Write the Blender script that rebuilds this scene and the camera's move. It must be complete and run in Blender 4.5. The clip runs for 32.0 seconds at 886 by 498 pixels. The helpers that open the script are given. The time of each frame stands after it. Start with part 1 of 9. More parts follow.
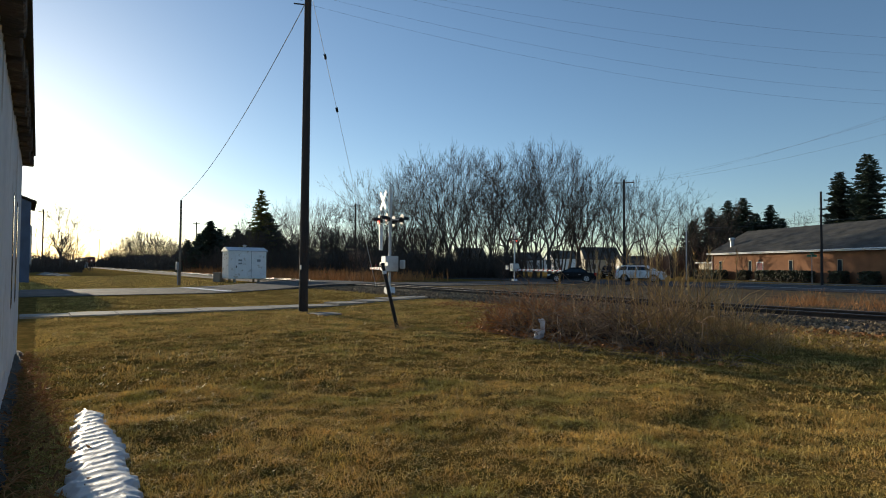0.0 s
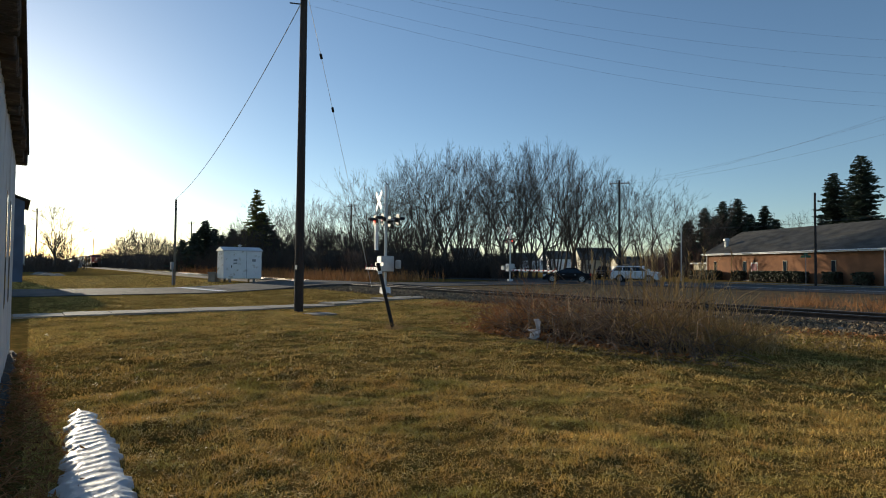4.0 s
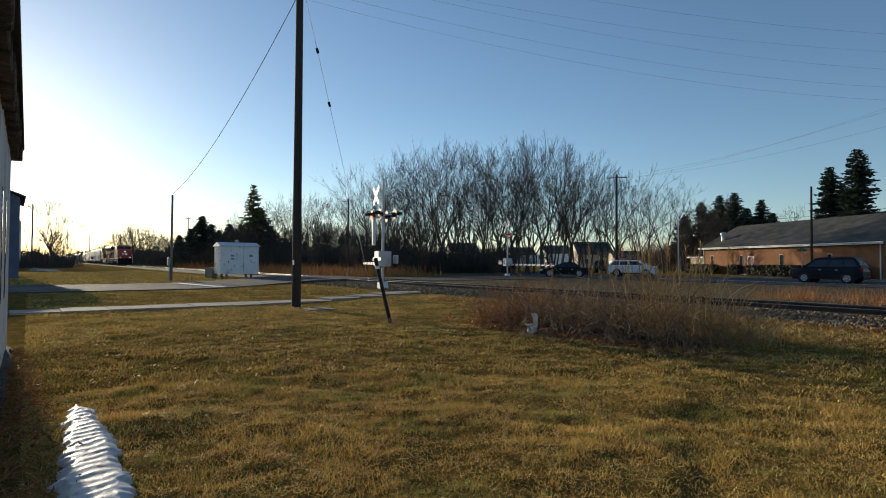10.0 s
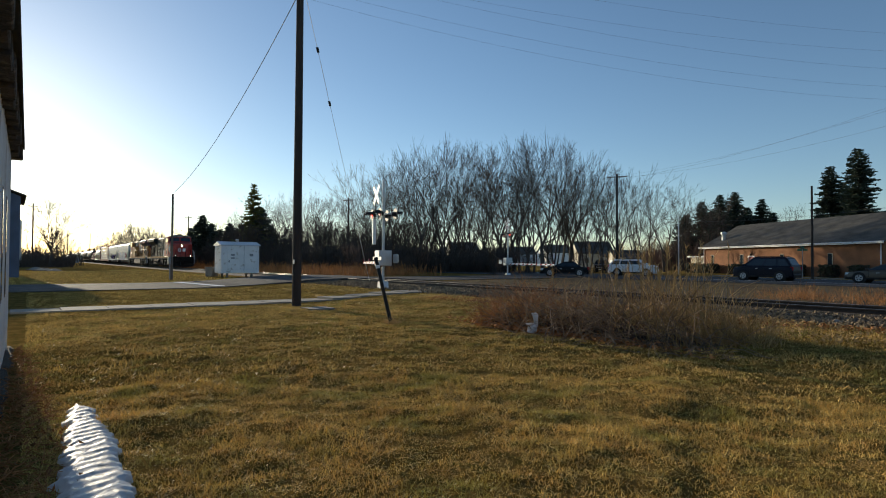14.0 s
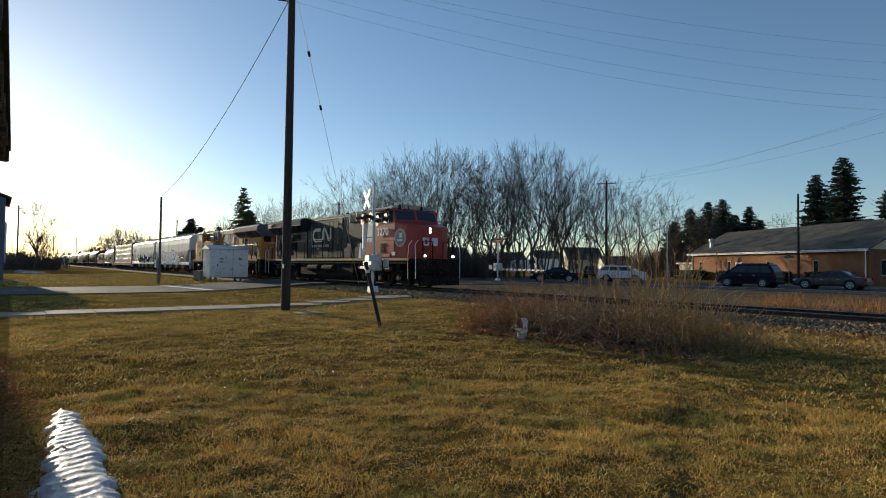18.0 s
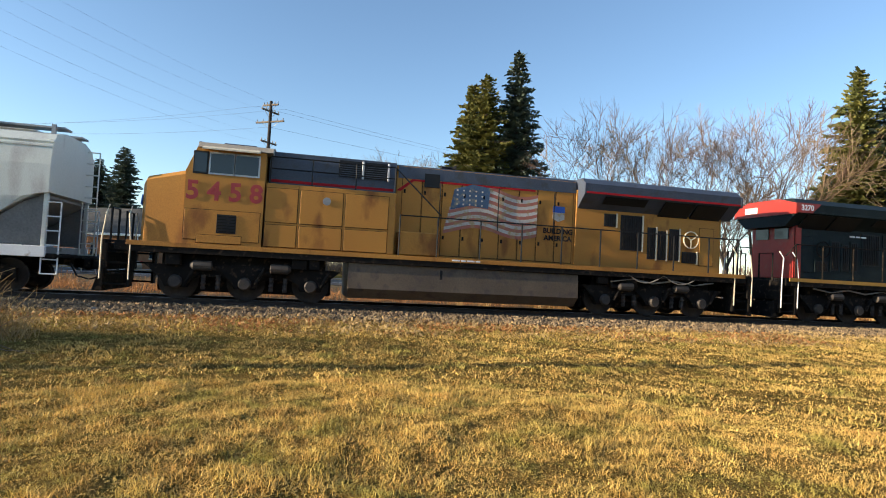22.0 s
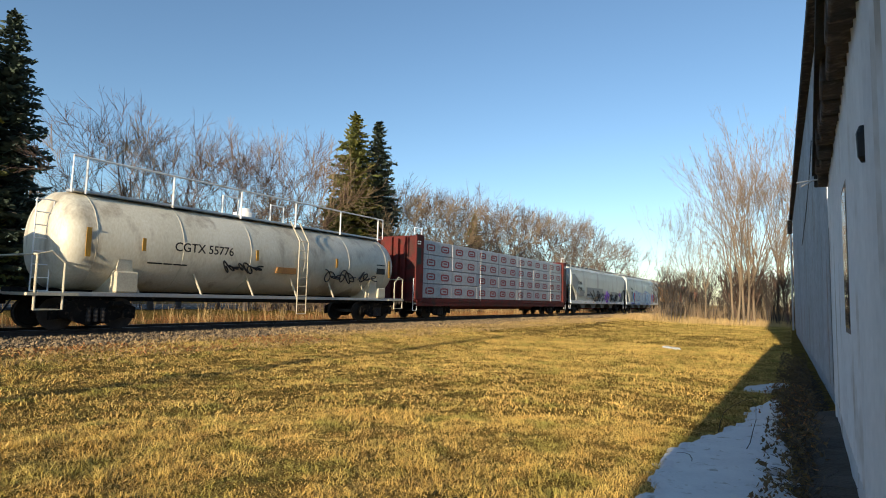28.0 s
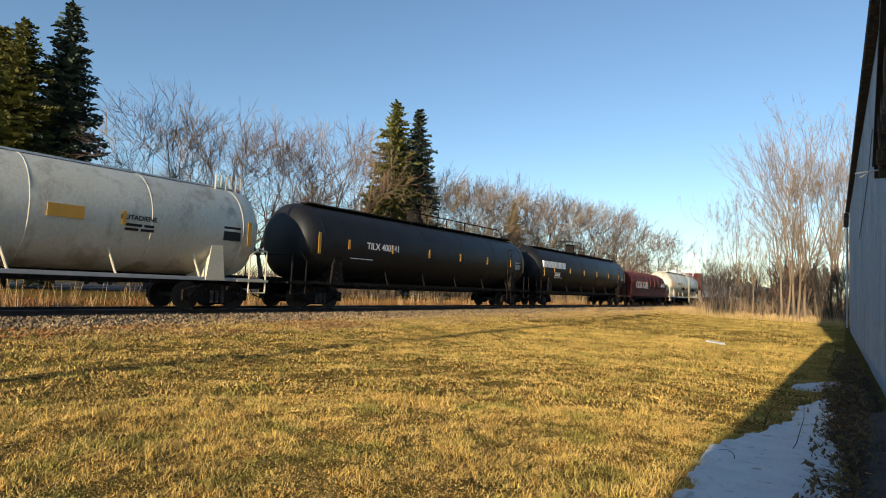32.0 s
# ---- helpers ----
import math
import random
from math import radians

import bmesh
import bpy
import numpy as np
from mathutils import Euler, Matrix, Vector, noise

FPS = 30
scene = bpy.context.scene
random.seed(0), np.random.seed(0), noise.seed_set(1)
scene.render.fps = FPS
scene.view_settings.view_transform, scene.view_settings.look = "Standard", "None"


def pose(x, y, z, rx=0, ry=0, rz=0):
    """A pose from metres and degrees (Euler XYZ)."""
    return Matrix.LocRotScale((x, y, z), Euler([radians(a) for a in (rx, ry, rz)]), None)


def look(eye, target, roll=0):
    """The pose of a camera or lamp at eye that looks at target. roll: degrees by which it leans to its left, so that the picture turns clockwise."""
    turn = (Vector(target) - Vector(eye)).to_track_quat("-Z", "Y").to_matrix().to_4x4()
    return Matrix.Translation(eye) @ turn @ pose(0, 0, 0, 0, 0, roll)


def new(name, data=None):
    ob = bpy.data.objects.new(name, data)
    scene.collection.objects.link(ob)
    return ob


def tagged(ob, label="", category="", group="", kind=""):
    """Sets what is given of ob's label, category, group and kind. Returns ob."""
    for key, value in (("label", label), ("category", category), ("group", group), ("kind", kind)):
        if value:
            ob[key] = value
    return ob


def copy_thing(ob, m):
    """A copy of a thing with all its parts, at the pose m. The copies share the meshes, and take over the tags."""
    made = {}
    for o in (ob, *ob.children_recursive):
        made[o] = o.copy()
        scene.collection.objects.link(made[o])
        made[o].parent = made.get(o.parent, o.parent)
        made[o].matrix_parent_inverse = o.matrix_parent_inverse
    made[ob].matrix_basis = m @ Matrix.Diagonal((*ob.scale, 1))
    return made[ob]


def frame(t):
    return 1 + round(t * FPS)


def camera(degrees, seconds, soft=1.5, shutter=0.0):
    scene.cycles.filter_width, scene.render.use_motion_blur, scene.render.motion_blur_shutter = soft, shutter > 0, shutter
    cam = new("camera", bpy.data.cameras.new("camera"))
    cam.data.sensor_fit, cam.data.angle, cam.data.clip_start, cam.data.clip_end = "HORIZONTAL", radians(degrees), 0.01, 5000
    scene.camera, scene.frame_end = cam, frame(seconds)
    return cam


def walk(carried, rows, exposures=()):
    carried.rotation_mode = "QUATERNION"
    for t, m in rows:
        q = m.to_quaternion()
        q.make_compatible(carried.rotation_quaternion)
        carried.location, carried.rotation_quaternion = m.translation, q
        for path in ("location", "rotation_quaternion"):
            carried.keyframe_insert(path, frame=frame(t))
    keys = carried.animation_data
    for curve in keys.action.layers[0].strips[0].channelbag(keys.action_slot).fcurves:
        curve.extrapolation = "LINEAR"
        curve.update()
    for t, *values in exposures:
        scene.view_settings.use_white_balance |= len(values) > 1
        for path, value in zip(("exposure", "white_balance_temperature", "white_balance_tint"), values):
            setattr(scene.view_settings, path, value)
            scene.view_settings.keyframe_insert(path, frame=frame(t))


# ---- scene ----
# The track runs along x; the train goes towards +x. The eye stands beside a shed wall.
EYE = (0.0, 0.0, 1.63)


def aim(bearing, up, lean):
    """A pose at EYE that looks along a bearing (degrees from +x), up by some degrees."""
    a, e = radians(bearing), radians(up)
    return look(EYE, (EYE[0] + 10 * math.cos(a) * math.cos(e), EYE[1] + 10 * math.sin(a) * math.cos(e), EYE[2] + 10 * math.sin(e)), lean)


cam = camera(75.9, 32.0, soft=1.0, shutter=0.008)
walk(cam, [
    (0, aim(143.40, 1.81, 0.46)), (0.5, aim(143.30, 1.77, 0.44)), (1, aim(143.24, 1.78, 0.45)),
    (1.5, aim(143.17, 1.78, 0.44)), (2, aim(143.10, 1.79, 0.50)), (2.5, aim(143.07, 1.84, 0.54)),
    (3, aim(143.04, 1.84, 0.54)), (3.5, aim(143.00, 1.83, 0.55)), (5.5, aim(142.87, 1.82, 0.56)),
    (6, aim(142.79, 1.75, 0.61)), (6.5, aim(142.70, 1.60, 0.58)), (7, aim(142.75, 1.51, 0.49)),
    (7.5, aim(142.71, 1.45, 0.42)), (8, aim(142.69, 1.43, 0.44)), (8.5, aim(142.68, 1.36, 0.46)),
    (9, aim(142.68, 1.35, 0.44)), (9.5, aim(142.70, 1.33, 0.40)), (10, aim(142.70, 1.31, 0.37)),
    (10.5, aim(142.74, 1.25, 0.36)), (11, aim(142.73, 1.24, 0.34)), (11.5, aim(142.75, 1.23, 0.36)),
    (12, aim(142.74, 1.24, 0.36)), (12.5, aim(142.74, 1.24, 0.36)), (13, aim(142.77, 1.24, 0.37)),
    (13.5, aim(142.75, 1.23, 0.36)), (14, aim(142.73, 1.24, 0.39)), (14.5, aim(142.69, 1.26, 0.42)),
    (16.5, aim(142.53, 1.40, 0.57)), (17, aim(142.40, 1.47, 0.62)), (17.5, aim(142.08, 1.62, 0.64)),
    (18, aim(141.75, 1.76, 0.72)), (18.5, aim(141.31, 1.92, 0.78)), (19, aim(140.47, 2.04, 0.97)),
    (19.5, aim(139.99, 2.17, 0.87)), (20, aim(138.55, 2.29, 0.88)), (20.5, aim(133.43, 2.42, 0.50)),
    (21, aim(119.83, 2.78, 0.37)), (21.5, aim(100.81, 2.66, 0.96)), (22, aim(76.82, 2.25, 2.99)),
    (22.5, aim(55.89, 2.53, 3.38)), (23, aim(41.69, 2.24, 3.78)), (23.5, aim(34.99, 2.26, 3.79)),
    (24, aim(33.80, 2.31, 3.40)), (24.5, aim(33.56, 2.58, 2.86)), (25, aim(33.36, 3.02, 2.14)),
    (25.5, aim(33.10, 3.45, 2.04)), (27.5, aim(31.29, 4.75, 1.97)), (28, aim(31.65, 4.96, 1.45)),
    (28.5, aim(32.99, 5.09, 1.21)), (29, aim(33.91, 4.64, 1.25)), (29.5, aim(33.57, 3.82, 1.53)),
    (30, aim(33.80, 3.43, 1.81)), (30.5, aim(34.31, 3.43, 2.13)), (31, aim(34.75, 3.52, 2.44)),
    (31.5, aim(35.04, 3.57, 2.55)), (32, aim(35.53, 3.65, 2.60)),
], exposures=[(0, -0.10, 6130, 7), (19, -0.10, 6130, 7), (20, 0.0, 6130, 7), (20.5, 0.2, 6150, 8), (21, 0.6, 6200, 10), (21.5, 0.85, 6300, 10), (22, 1.0, 6400, 10), (22.5, 0.95, 6450, 10), (23, 0.72, 6420, 9), (24, 0.52, 6350, 8), (28, 0.46, 6250, 7), (32, 0.46, 6300, 8)])

# ---- light ----
SUN_UP, SUN_SIDE = 11.5, 3.4
world = bpy.data.worlds.new("sky")
scene.world = world
world.use_nodes = True
wn = world.node_tree
sky = wn.nodes.new("ShaderNodeTexSky")
sky.sky_type, sky.sun_disc = "NISHITA", False
sky.sun_elevation, sky.sun_rotation = radians(SUN_UP), radians(270 - SUN_SIDE)
sky.air_density, sky.dust_density, sky.ozone_density = 0.9, 0.22, 2.0
wn.links.new(sky.outputs[0], wn.nodes["Background"].inputs[0])
wn.nodes["Background"].inputs[1].default_value = 0.140
sun = new("sun", bpy.data.lights.new("sun", "SUN"))
sun.data.energy, sun.data.angle, sun.data.color = 5.0, radians(0.5), (1.0, 0.82, 0.58)
sun.matrix_world = look((-100 * math.cos(radians(SUN_SIDE)), -100 * math.sin(radians(SUN_SIDE)), 100 * math.tan(radians(SUN_UP))), (0, 0, 0))

# ---- materials ----


def mat(name, c1, c2=None, rough=0.7, metal=0.0, scale=1.5, grain=40.0, bump=0.15, stretch=(1, 1, 1), vary=0.0, c3=None, amount=0.25, through_light=0.0, spec=None, deep=0.02):
    """Two colours mixed by a broad noise, with a fine grain over them and in the relief; c3: a third in scattered stains."""
    m = bpy.data.materials.new(name)
    m.use_nodes = True
    nt = m.node_tree
    n, l = nt.nodes, nt.links
    b = n["Principled BSDF"]
    tc = n.new("ShaderNodeTexCoord")
    mp = n.new("ShaderNodeMapping")
    mp.inputs["Scale"].default_value = stretch
    l.new(tc.outputs["Object"], mp.inputs[0])
    n1, n2 = n.new("ShaderNodeTexNoise"), n.new("ShaderNodeTexNoise")
    for nd, s, d in ((n1, scale, 5), (n2, grain, 3)):
        nd.inputs["Scale"].default_value, nd.inputs["Detail"].default_value = s, d
        l.new(mp.outputs[0], nd.inputs["Vector"])
    r = n.new("ShaderNodeValToRGB")
    r.color_ramp.elements[0].position, r.color_ramp.elements[1].position = 0.36, 0.64
    c2 = c2 or tuple(v * 0.75 for v in c1)
    r.color_ramp.elements[0].color, r.color_ramp.elements[1].color = (*c1, 1), (*c2, 1)
    l.new(n1.outputs[0], r.inputs[0])
    col = r.outputs[0]
    if c3:
        n3 = n.new("ShaderNodeTexNoise")
        n3.inputs["Scale"].default_value, n3.inputs["Detail"].default_value = scale * 2.7, 6
        l.new(mp.outputs[0], n3.inputs["Vector"])
        r3 = n.new("ShaderNodeValToRGB")
        r3.color_ramp.elements[0].position, r3.color_ramp.elements[1].position = 0.62 - amount * 0.4, 0.72 - amount * 0.3
        l.new(n3.outputs[0], r3.inputs[0])
        mx = n.new("ShaderNodeMixRGB")
        l.new(r3.outputs[0], mx.inputs[0])
        l.new(col, mx.inputs[1])
        mx.inputs[2].default_value = (*c3, 1)
        col = mx.outputs[0]
    g = n.new("ShaderNodeMixRGB")
    g.blend_type = "OVERLAY"
    g.inputs[0].default_value = 0.35
    l.new(col, g.inputs[1])
    l.new(n2.outputs[0], g.inputs[2])
    col = g.outputs[0]
    if vary:
        oi = n.new("ShaderNodeObjectInfo")
        ge = n.new("ShaderNodeNewGeometry")
        ad = n.new("ShaderNodeMath")
        ad.operation = "ADD"
        l.new(oi.outputs["Random"], ad.inputs[0])
        l.new(ge.outputs["Random Per Island"], ad.inputs[1])
        mr = n.new("ShaderNodeMapRange")
        mr.inputs[2].default_value = 2.0
        mr.inputs[3].default_value, mr.inputs[4].default_value = 1 - vary, 1 + vary
        l.new(ad.outputs[0], mr.inputs[0])
        hs = n.new("ShaderNodeHueSaturation")
        l.new(mr.outputs[0], hs.inputs["Value"])
        l.new(col, hs.inputs["Color"])
        col = hs.outputs[0]
    l.new(col, b.inputs["Base Color"])
    b.inputs["Roughness"].default_value, b.inputs["Metallic"].default_value = rough, metal
    if bump:
        bp = n.new("ShaderNodeBump")
        bp.inputs["Strength"].default_value, bp.inputs["Distance"].default_value = bump, deep
        l.new(n2.outputs[0], bp.inputs["Height"])
        l.new(bp.outputs[0], b.inputs["Normal"])
    if spec is not None:
        b.inputs["Specular IOR Level"].default_value = spec
    if through_light:
        tr, ms = n.new("ShaderNodeBsdfTranslucent"), n.new("ShaderNodeMixShader")
        l.new(col, tr.inputs["Color"])
        ms.inputs[0].default_value = through_light
        l.new(b.outputs[0], ms.inputs[1])
        l.new(tr.outputs[0], ms.inputs[2])
        l.new(ms.outputs[0], n["Material Output"].inputs["Surface"])
    return m


def glow(name, c, strength):
    m = mat(name, c, c, 0.3, bump=0)
    b = m.node_tree.nodes["Principled BSDF"]
    b.inputs["Emission Color"].default_value = (*c, 1)
    b.inputs["Emission Strength"].default_value = strength
    return m


def glass(name, tint=(0.02, 0.03, 0.04), rough=0.04):
    m = mat(name, tint, tint, rough, 0.0, bump=0)
    m.node_tree.nodes["Principled BSDF"].inputs["Specular IOR Level"].default_value = 0.5
    return m


M = {
    "lawn": mat("dry_lawn", (0.35, 0.23, 0.072), (0.21, 0.14, 0.042), 0.95, scale=2.2, grain=46, bump=1.0, c3=(0.17, 0.135, 0.04), amount=0.3, spec=0.0, deep=0.16),
    "blade": mat("grass_blade", (0.76, 0.515, 0.15), (0.62, 0.415, 0.115), 0.6, scale=0.5, grain=3, bump=0, vary=0.4, c3=(0.44, 0.36, 0.085), amount=0.28, through_light=0.13, spec=0.25),
    "green_blade": mat("short_green_grass", (0.27, 0.235, 0.05), (0.36, 0.27, 0.07), 0.8, scale=0.9, grain=4, bump=0, vary=0.4, through_light=0.2, spec=0.4),
    "straw": mat("dead_straw", (0.62, 0.44, 0.20), (0.42, 0.28, 0.12), 0.85, scale=0.8, grain=9, bump=0, vary=0.4, through_light=0.15, spec=0.2),
    "rust_leaf": mat("rust_brown_stems", (0.46, 0.22, 0.08), (0.33, 0.155, 0.06), 0.8, scale=1.2, grain=9, bump=0, vary=0.4, through_light=0.12, spec=0.2),
    "drygrass": mat("dull_dry_grass", (0.21, 0.145, 0.075), (0.13, 0.09, 0.048), 0.9, scale=0.8, grain=9, bump=0, vary=0.4, spec=0.1),
    "vine": mat("grey_vine", (0.30, 0.21, 0.13), (0.15, 0.105, 0.07), 0.9, scale=1, grain=12, bump=0, vary=0.35),
    "twig": mat("grey_twig", (0.085, 0.066, 0.052), (0.055, 0.043, 0.036), 0.9, scale=1, grain=12, bump=0, vary=0.3),
    "red_twig": mat("red_brown_twig", (0.17, 0.105, 0.075), (0.115, 0.07, 0.05), 0.9, scale=1, grain=12, bump=0, vary=0.3),
    "pale_twig": mat("pale_twig", (0.29, 0.205, 0.125), (0.19, 0.135, 0.082), 0.9, scale=1, grain=12, bump=0, vary=0.35),
    "bark": mat("grey_bark", (0.10, 0.08, 0.066), (0.06, 0.048, 0.04), 0.95, scale=1.5, grain=20, bump=0.8, stretch=(1, 1, 0.25)),
    "pale_bark": mat("pale_bark", (0.26, 0.19, 0.12), (0.16, 0.12, 0.08), 0.9, scale=1, grain=14, bump=0.5, stretch=(1, 1, 0.3), vary=0.2),
    "needle": mat("spruce_needle", (0.20, 0.185, 0.05), (0.11, 0.125, 0.042), 0.8, scale=0.6, grain=12, bump=0, vary=0.5, through_light=0.1, spec=0.2),
    "needle2": mat("blue_spruce_needle", (0.075, 0.10, 0.065), (0.045, 0.065, 0.05), 0.8, scale=0.6, grain=12, bump=0, vary=0.4),
    "ballast": mat("ballast_bed", (0.075, 0.058, 0.044), (0.04, 0.032, 0.026), 0.95, scale=2, grain=18, bump=1.0),
    "stone": mat("ballast_stone", (0.33, 0.235, 0.13), (0.085, 0.062, 0.04), 0.9, scale=4, grain=20, bump=0.4, vary=0.6),
    "asphalt": mat("worn_asphalt", (0.085, 0.082, 0.08), (0.055, 0.054, 0.054), 0.85, scale=0.5, grain=60, bump=0.4, c3=(0.11, 0.105, 0.10), amount=0.2, spec=0.15),
    "concrete": mat("pale_concrete", (0.31, 0.275, 0.225), (0.23, 0.205, 0.17), 0.9, scale=1.2, grain=40, bump=0.3, c3=(0.2, 0.18, 0.15), amount=0.15, vary=0.12),
    "rail": mat("worn_rail_steel", (0.055, 0.04, 0.03), (0.035, 0.027, 0.022), 0.8, 0.0, scale=3, grain=30, bump=0.2),
    "railtop": mat("polished_rail_head", (0.30, 0.28, 0.26), (0.22, 0.2, 0.19), 0.42, 1.0, scale=3, grain=50, bump=0.05),
    "tie": mat("weathered_tie", (0.10, 0.075, 0.055), (0.06, 0.045, 0.035), 0.95, scale=2, grain=30, bump=0.6, stretch=(1, 0.2, 1), vary=0.3),
    "pole": mat("creosoted_pole_wood", (0.05, 0.040, 0.036), (0.03, 0.025, 0.023), 0.95, scale=2, grain=24, bump=0.7, stretch=(1, 1, 0.08)),
    "wood": mat("weathered_wood", (0.20, 0.16, 0.12), (0.13, 0.10, 0.08), 0.9, scale=3, grain=30, bump=0.5),
    "wire": mat("wire", (0.14, 0.14, 0.14), (0.10, 0.10, 0.10), 0.6, bump=0),
    "steelwire": mat("galvanised_wire", (0.62, 0.62, 0.63), (0.52, 0.52, 0.53), 0.5, 0.0, bump=0),
    "siding": mat("white_metal_siding", (0.76, 0.77, 0.78), (0.66, 0.67, 0.68), 0.5, scale=0.7, grain=30, bump=0.08, stretch=(1, 1, 0.3), c3=(0.42, 0.38, 0.33), amount=0.1),
    "bluesiding": mat("grey_blue_metal_siding", (0.42, 0.46, 0.50), (0.34, 0.38, 0.42), 0.55, scale=0.6, grain=30, bump=0.08, stretch=(1, 1, 0.25), c3=(0.3, 0.29, 0.27), amount=0.12),
    "darkblue": mat("dark_blue_siding", (0.07, 0.10, 0.17), (0.05, 0.07, 0.12), 0.5, scale=1, grain=20, bump=0.1),
    "eave": mat("dark_weathered_eave", (0.085, 0.065, 0.05), (0.045, 0.038, 0.033), 0.95, scale=3, grain=24, bump=0.8, c3=(0.15, 0.12, 0.09), amount=0.2),
    "shingle": mat("grey_shingle", (0.115, 0.11, 0.10), (0.07, 0.068, 0.062), 0.95, scale=0.7, grain=14, bump=0.5, stretch=(1, 1, 3), spec=0.1),
    "brick": mat("red_brown_brick", (0.30, 0.135, 0.06), (0.22, 0.098, 0.045), 0.9, scale=0.8, grain=14, bump=0.4, vary=0.15),
    "white": mat("white_paint", (0.85, 0.85, 0.84), (0.78, 0.78, 0.77), 0.5, scale=1.2, grain=25, bump=0.06, c3=(0.5, 0.45, 0.38), amount=0.08),
    "cream": mat("cream_paint", (0.70, 0.62, 0.45), (0.6, 0.52, 0.38), 0.7, scale=1.2, grain=25, bump=0.1),
    "grey": mat("grey_paint", (0.30, 0.31, 0.32), (0.24, 0.25, 0.26), 0.5, scale=1.5, grain=25, bump=0.08),
    "alu": mat("aluminium_paint", (0.55, 0.56, 0.57), (0.46, 0.47, 0.48), 0.45, 0.6, scale=2, grain=30, bump=0.05),
    "black": mat("black_paint", (0.013, 0.013, 0.014), (0.008, 0.008, 0.009), 0.5, scale=1.2, grain=25, bump=0.1, spec=0.3),
    "under": mat("grimy_undercarriage", (0.017, 0.014, 0.012), (0.009, 0.008, 0.007), 0.85, scale=2.5, grain=20, bump=0.3, c3=(0.06, 0.042, 0.028), amount=0.14, spec=0.15),
    "wheel": mat("wheel_steel", (0.05, 0.04, 0.033), (0.03, 0.025, 0.022), 0.8, 0.0, scale=3, grain=20, bump=0.2),
    "snow": mat("old_snow", (0.84, 0.85, 0.87), (0.76, 0.77, 0.80), 0.45, scale=3, grain=30, bump=0.35, c3=(0.5, 0.48, 0.45), amount=0.06, spec=0.8, through_light=0.3),
    "soil": mat("dark_soil", (0.06, 0.042, 0.027), (0.032, 0.023, 0.016), 0.95, scale=2, grain=24, bump=0.9),
    "tyre": mat("tyre_rubber", (0.02, 0.02, 0.02), (0.014, 0.014, 0.014), 0.85, bump=0.1),
    "glass": glass("dark_glass"),
    "red": mat("warm_red_paint", (0.40, 0.032, 0.02), (0.33, 0.028, 0.018), 0.4, scale=0.9, grain=25, bump=0.06, c3=(0.30, 0.05, 0.035), amount=0.15),
    "yellow": mat("armour_yellow_paint", (0.51, 0.24, 0.049), (0.44, 0.196, 0.041), 0.6, scale=0.5, grain=50, bump=0.04, stretch=(1, 1, 0.5), c3=(0.26, 0.105, 0.028), amount=0.15, spec=0.25),
    "uppergrey": mat("blue_grey_roof_paint", (0.065, 0.08, 0.115), (0.05, 0.06, 0.085), 0.5, scale=1, grain=22, bump=0.08, c3=(0.05, 0.05, 0.055), amount=0.2),
    "dustroof": mat("dusty_tan_roof_paint", (0.42, 0.36, 0.28), (0.33, 0.28, 0.22), 0.6, scale=1.2, grain=22, bump=0.06),
    # dark grey: painted shade in the hopper end openings, also the bays' colour
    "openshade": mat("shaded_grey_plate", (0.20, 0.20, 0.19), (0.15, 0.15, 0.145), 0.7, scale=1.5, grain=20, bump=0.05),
    "rustpatch": mat("rust_brown_patch", (0.36, 0.18, 0.05), (0.28, 0.13, 0.04), 0.7, scale=3, grain=20, bump=0.05),
    "scrub": mat("brown_scrub_earth", (0.15, 0.105, 0.062), (0.085, 0.062, 0.04), 0.95, scale=0.8, grain=14, bump=0.8, c3=(0.20, 0.15, 0.06), amount=0.25, spec=0.05, deep=0.05),
    "axlecap": mat("dusty_axle_cap", (0.065, 0.052, 0.042), (0.035, 0.03, 0.026), 0.7, scale=5, grain=30, bump=0.2),
    "fadedred": mat("faded_red_print", (0.44, 0.13, 0.09), (0.38, 0.15, 0.10), 0.5, scale=2, bump=0, c3=(0.40, 0.22, 0.10), amount=0.25),
    "fadedwhite": mat("faded_white_print", (0.58, 0.54, 0.48), (0.5, 0.45, 0.38), 0.5, scale=2, bump=0, c3=(0.46, 0.34, 0.18), amount=0.25),
    "fadedblue": mat("faded_blue_print", (0.05, 0.10, 0.19), (0.06, 0.10, 0.16), 0.5, scale=2, bump=0, c3=(0.16, 0.17, 0.16), amount=0.2),
    "numberred": mat("dull_red_number", (0.36, 0.03, 0.035), (0.30, 0.03, 0.035), 0.5, scale=2, bump=0),
    "palepaint": mat("pale_spray_paint", (0.62, 0.66, 0.72), (0.52, 0.58, 0.68), 0.5, scale=2, bump=0, c3=(0.25, 0.40, 0.62), amount=0.2),
    "hood": mat("black_hood_paint", (0.017, 0.026, 0.028), (0.012, 0.019, 0.02), 0.5, scale=0.9, grain=22, bump=0.1, c3=(0.022, 0.03, 0.03), amount=0.12, spec=0.12),
    "hopper": mat("light_grey_car_paint", (0.68, 0.70, 0.64), (0.62, 0.64, 0.58), 0.5, scale=0.4, grain=70, bump=0.02, stretch=(1, 1, 0.3), c3=(0.5, 0.48, 0.44), amount=0.1),
    "hopper2": mat("patch_grey_paint", (0.28, 0.29, 0.29), (0.25, 0.26, 0.26), 0.5, scale=1, grain=20, bump=0.04),
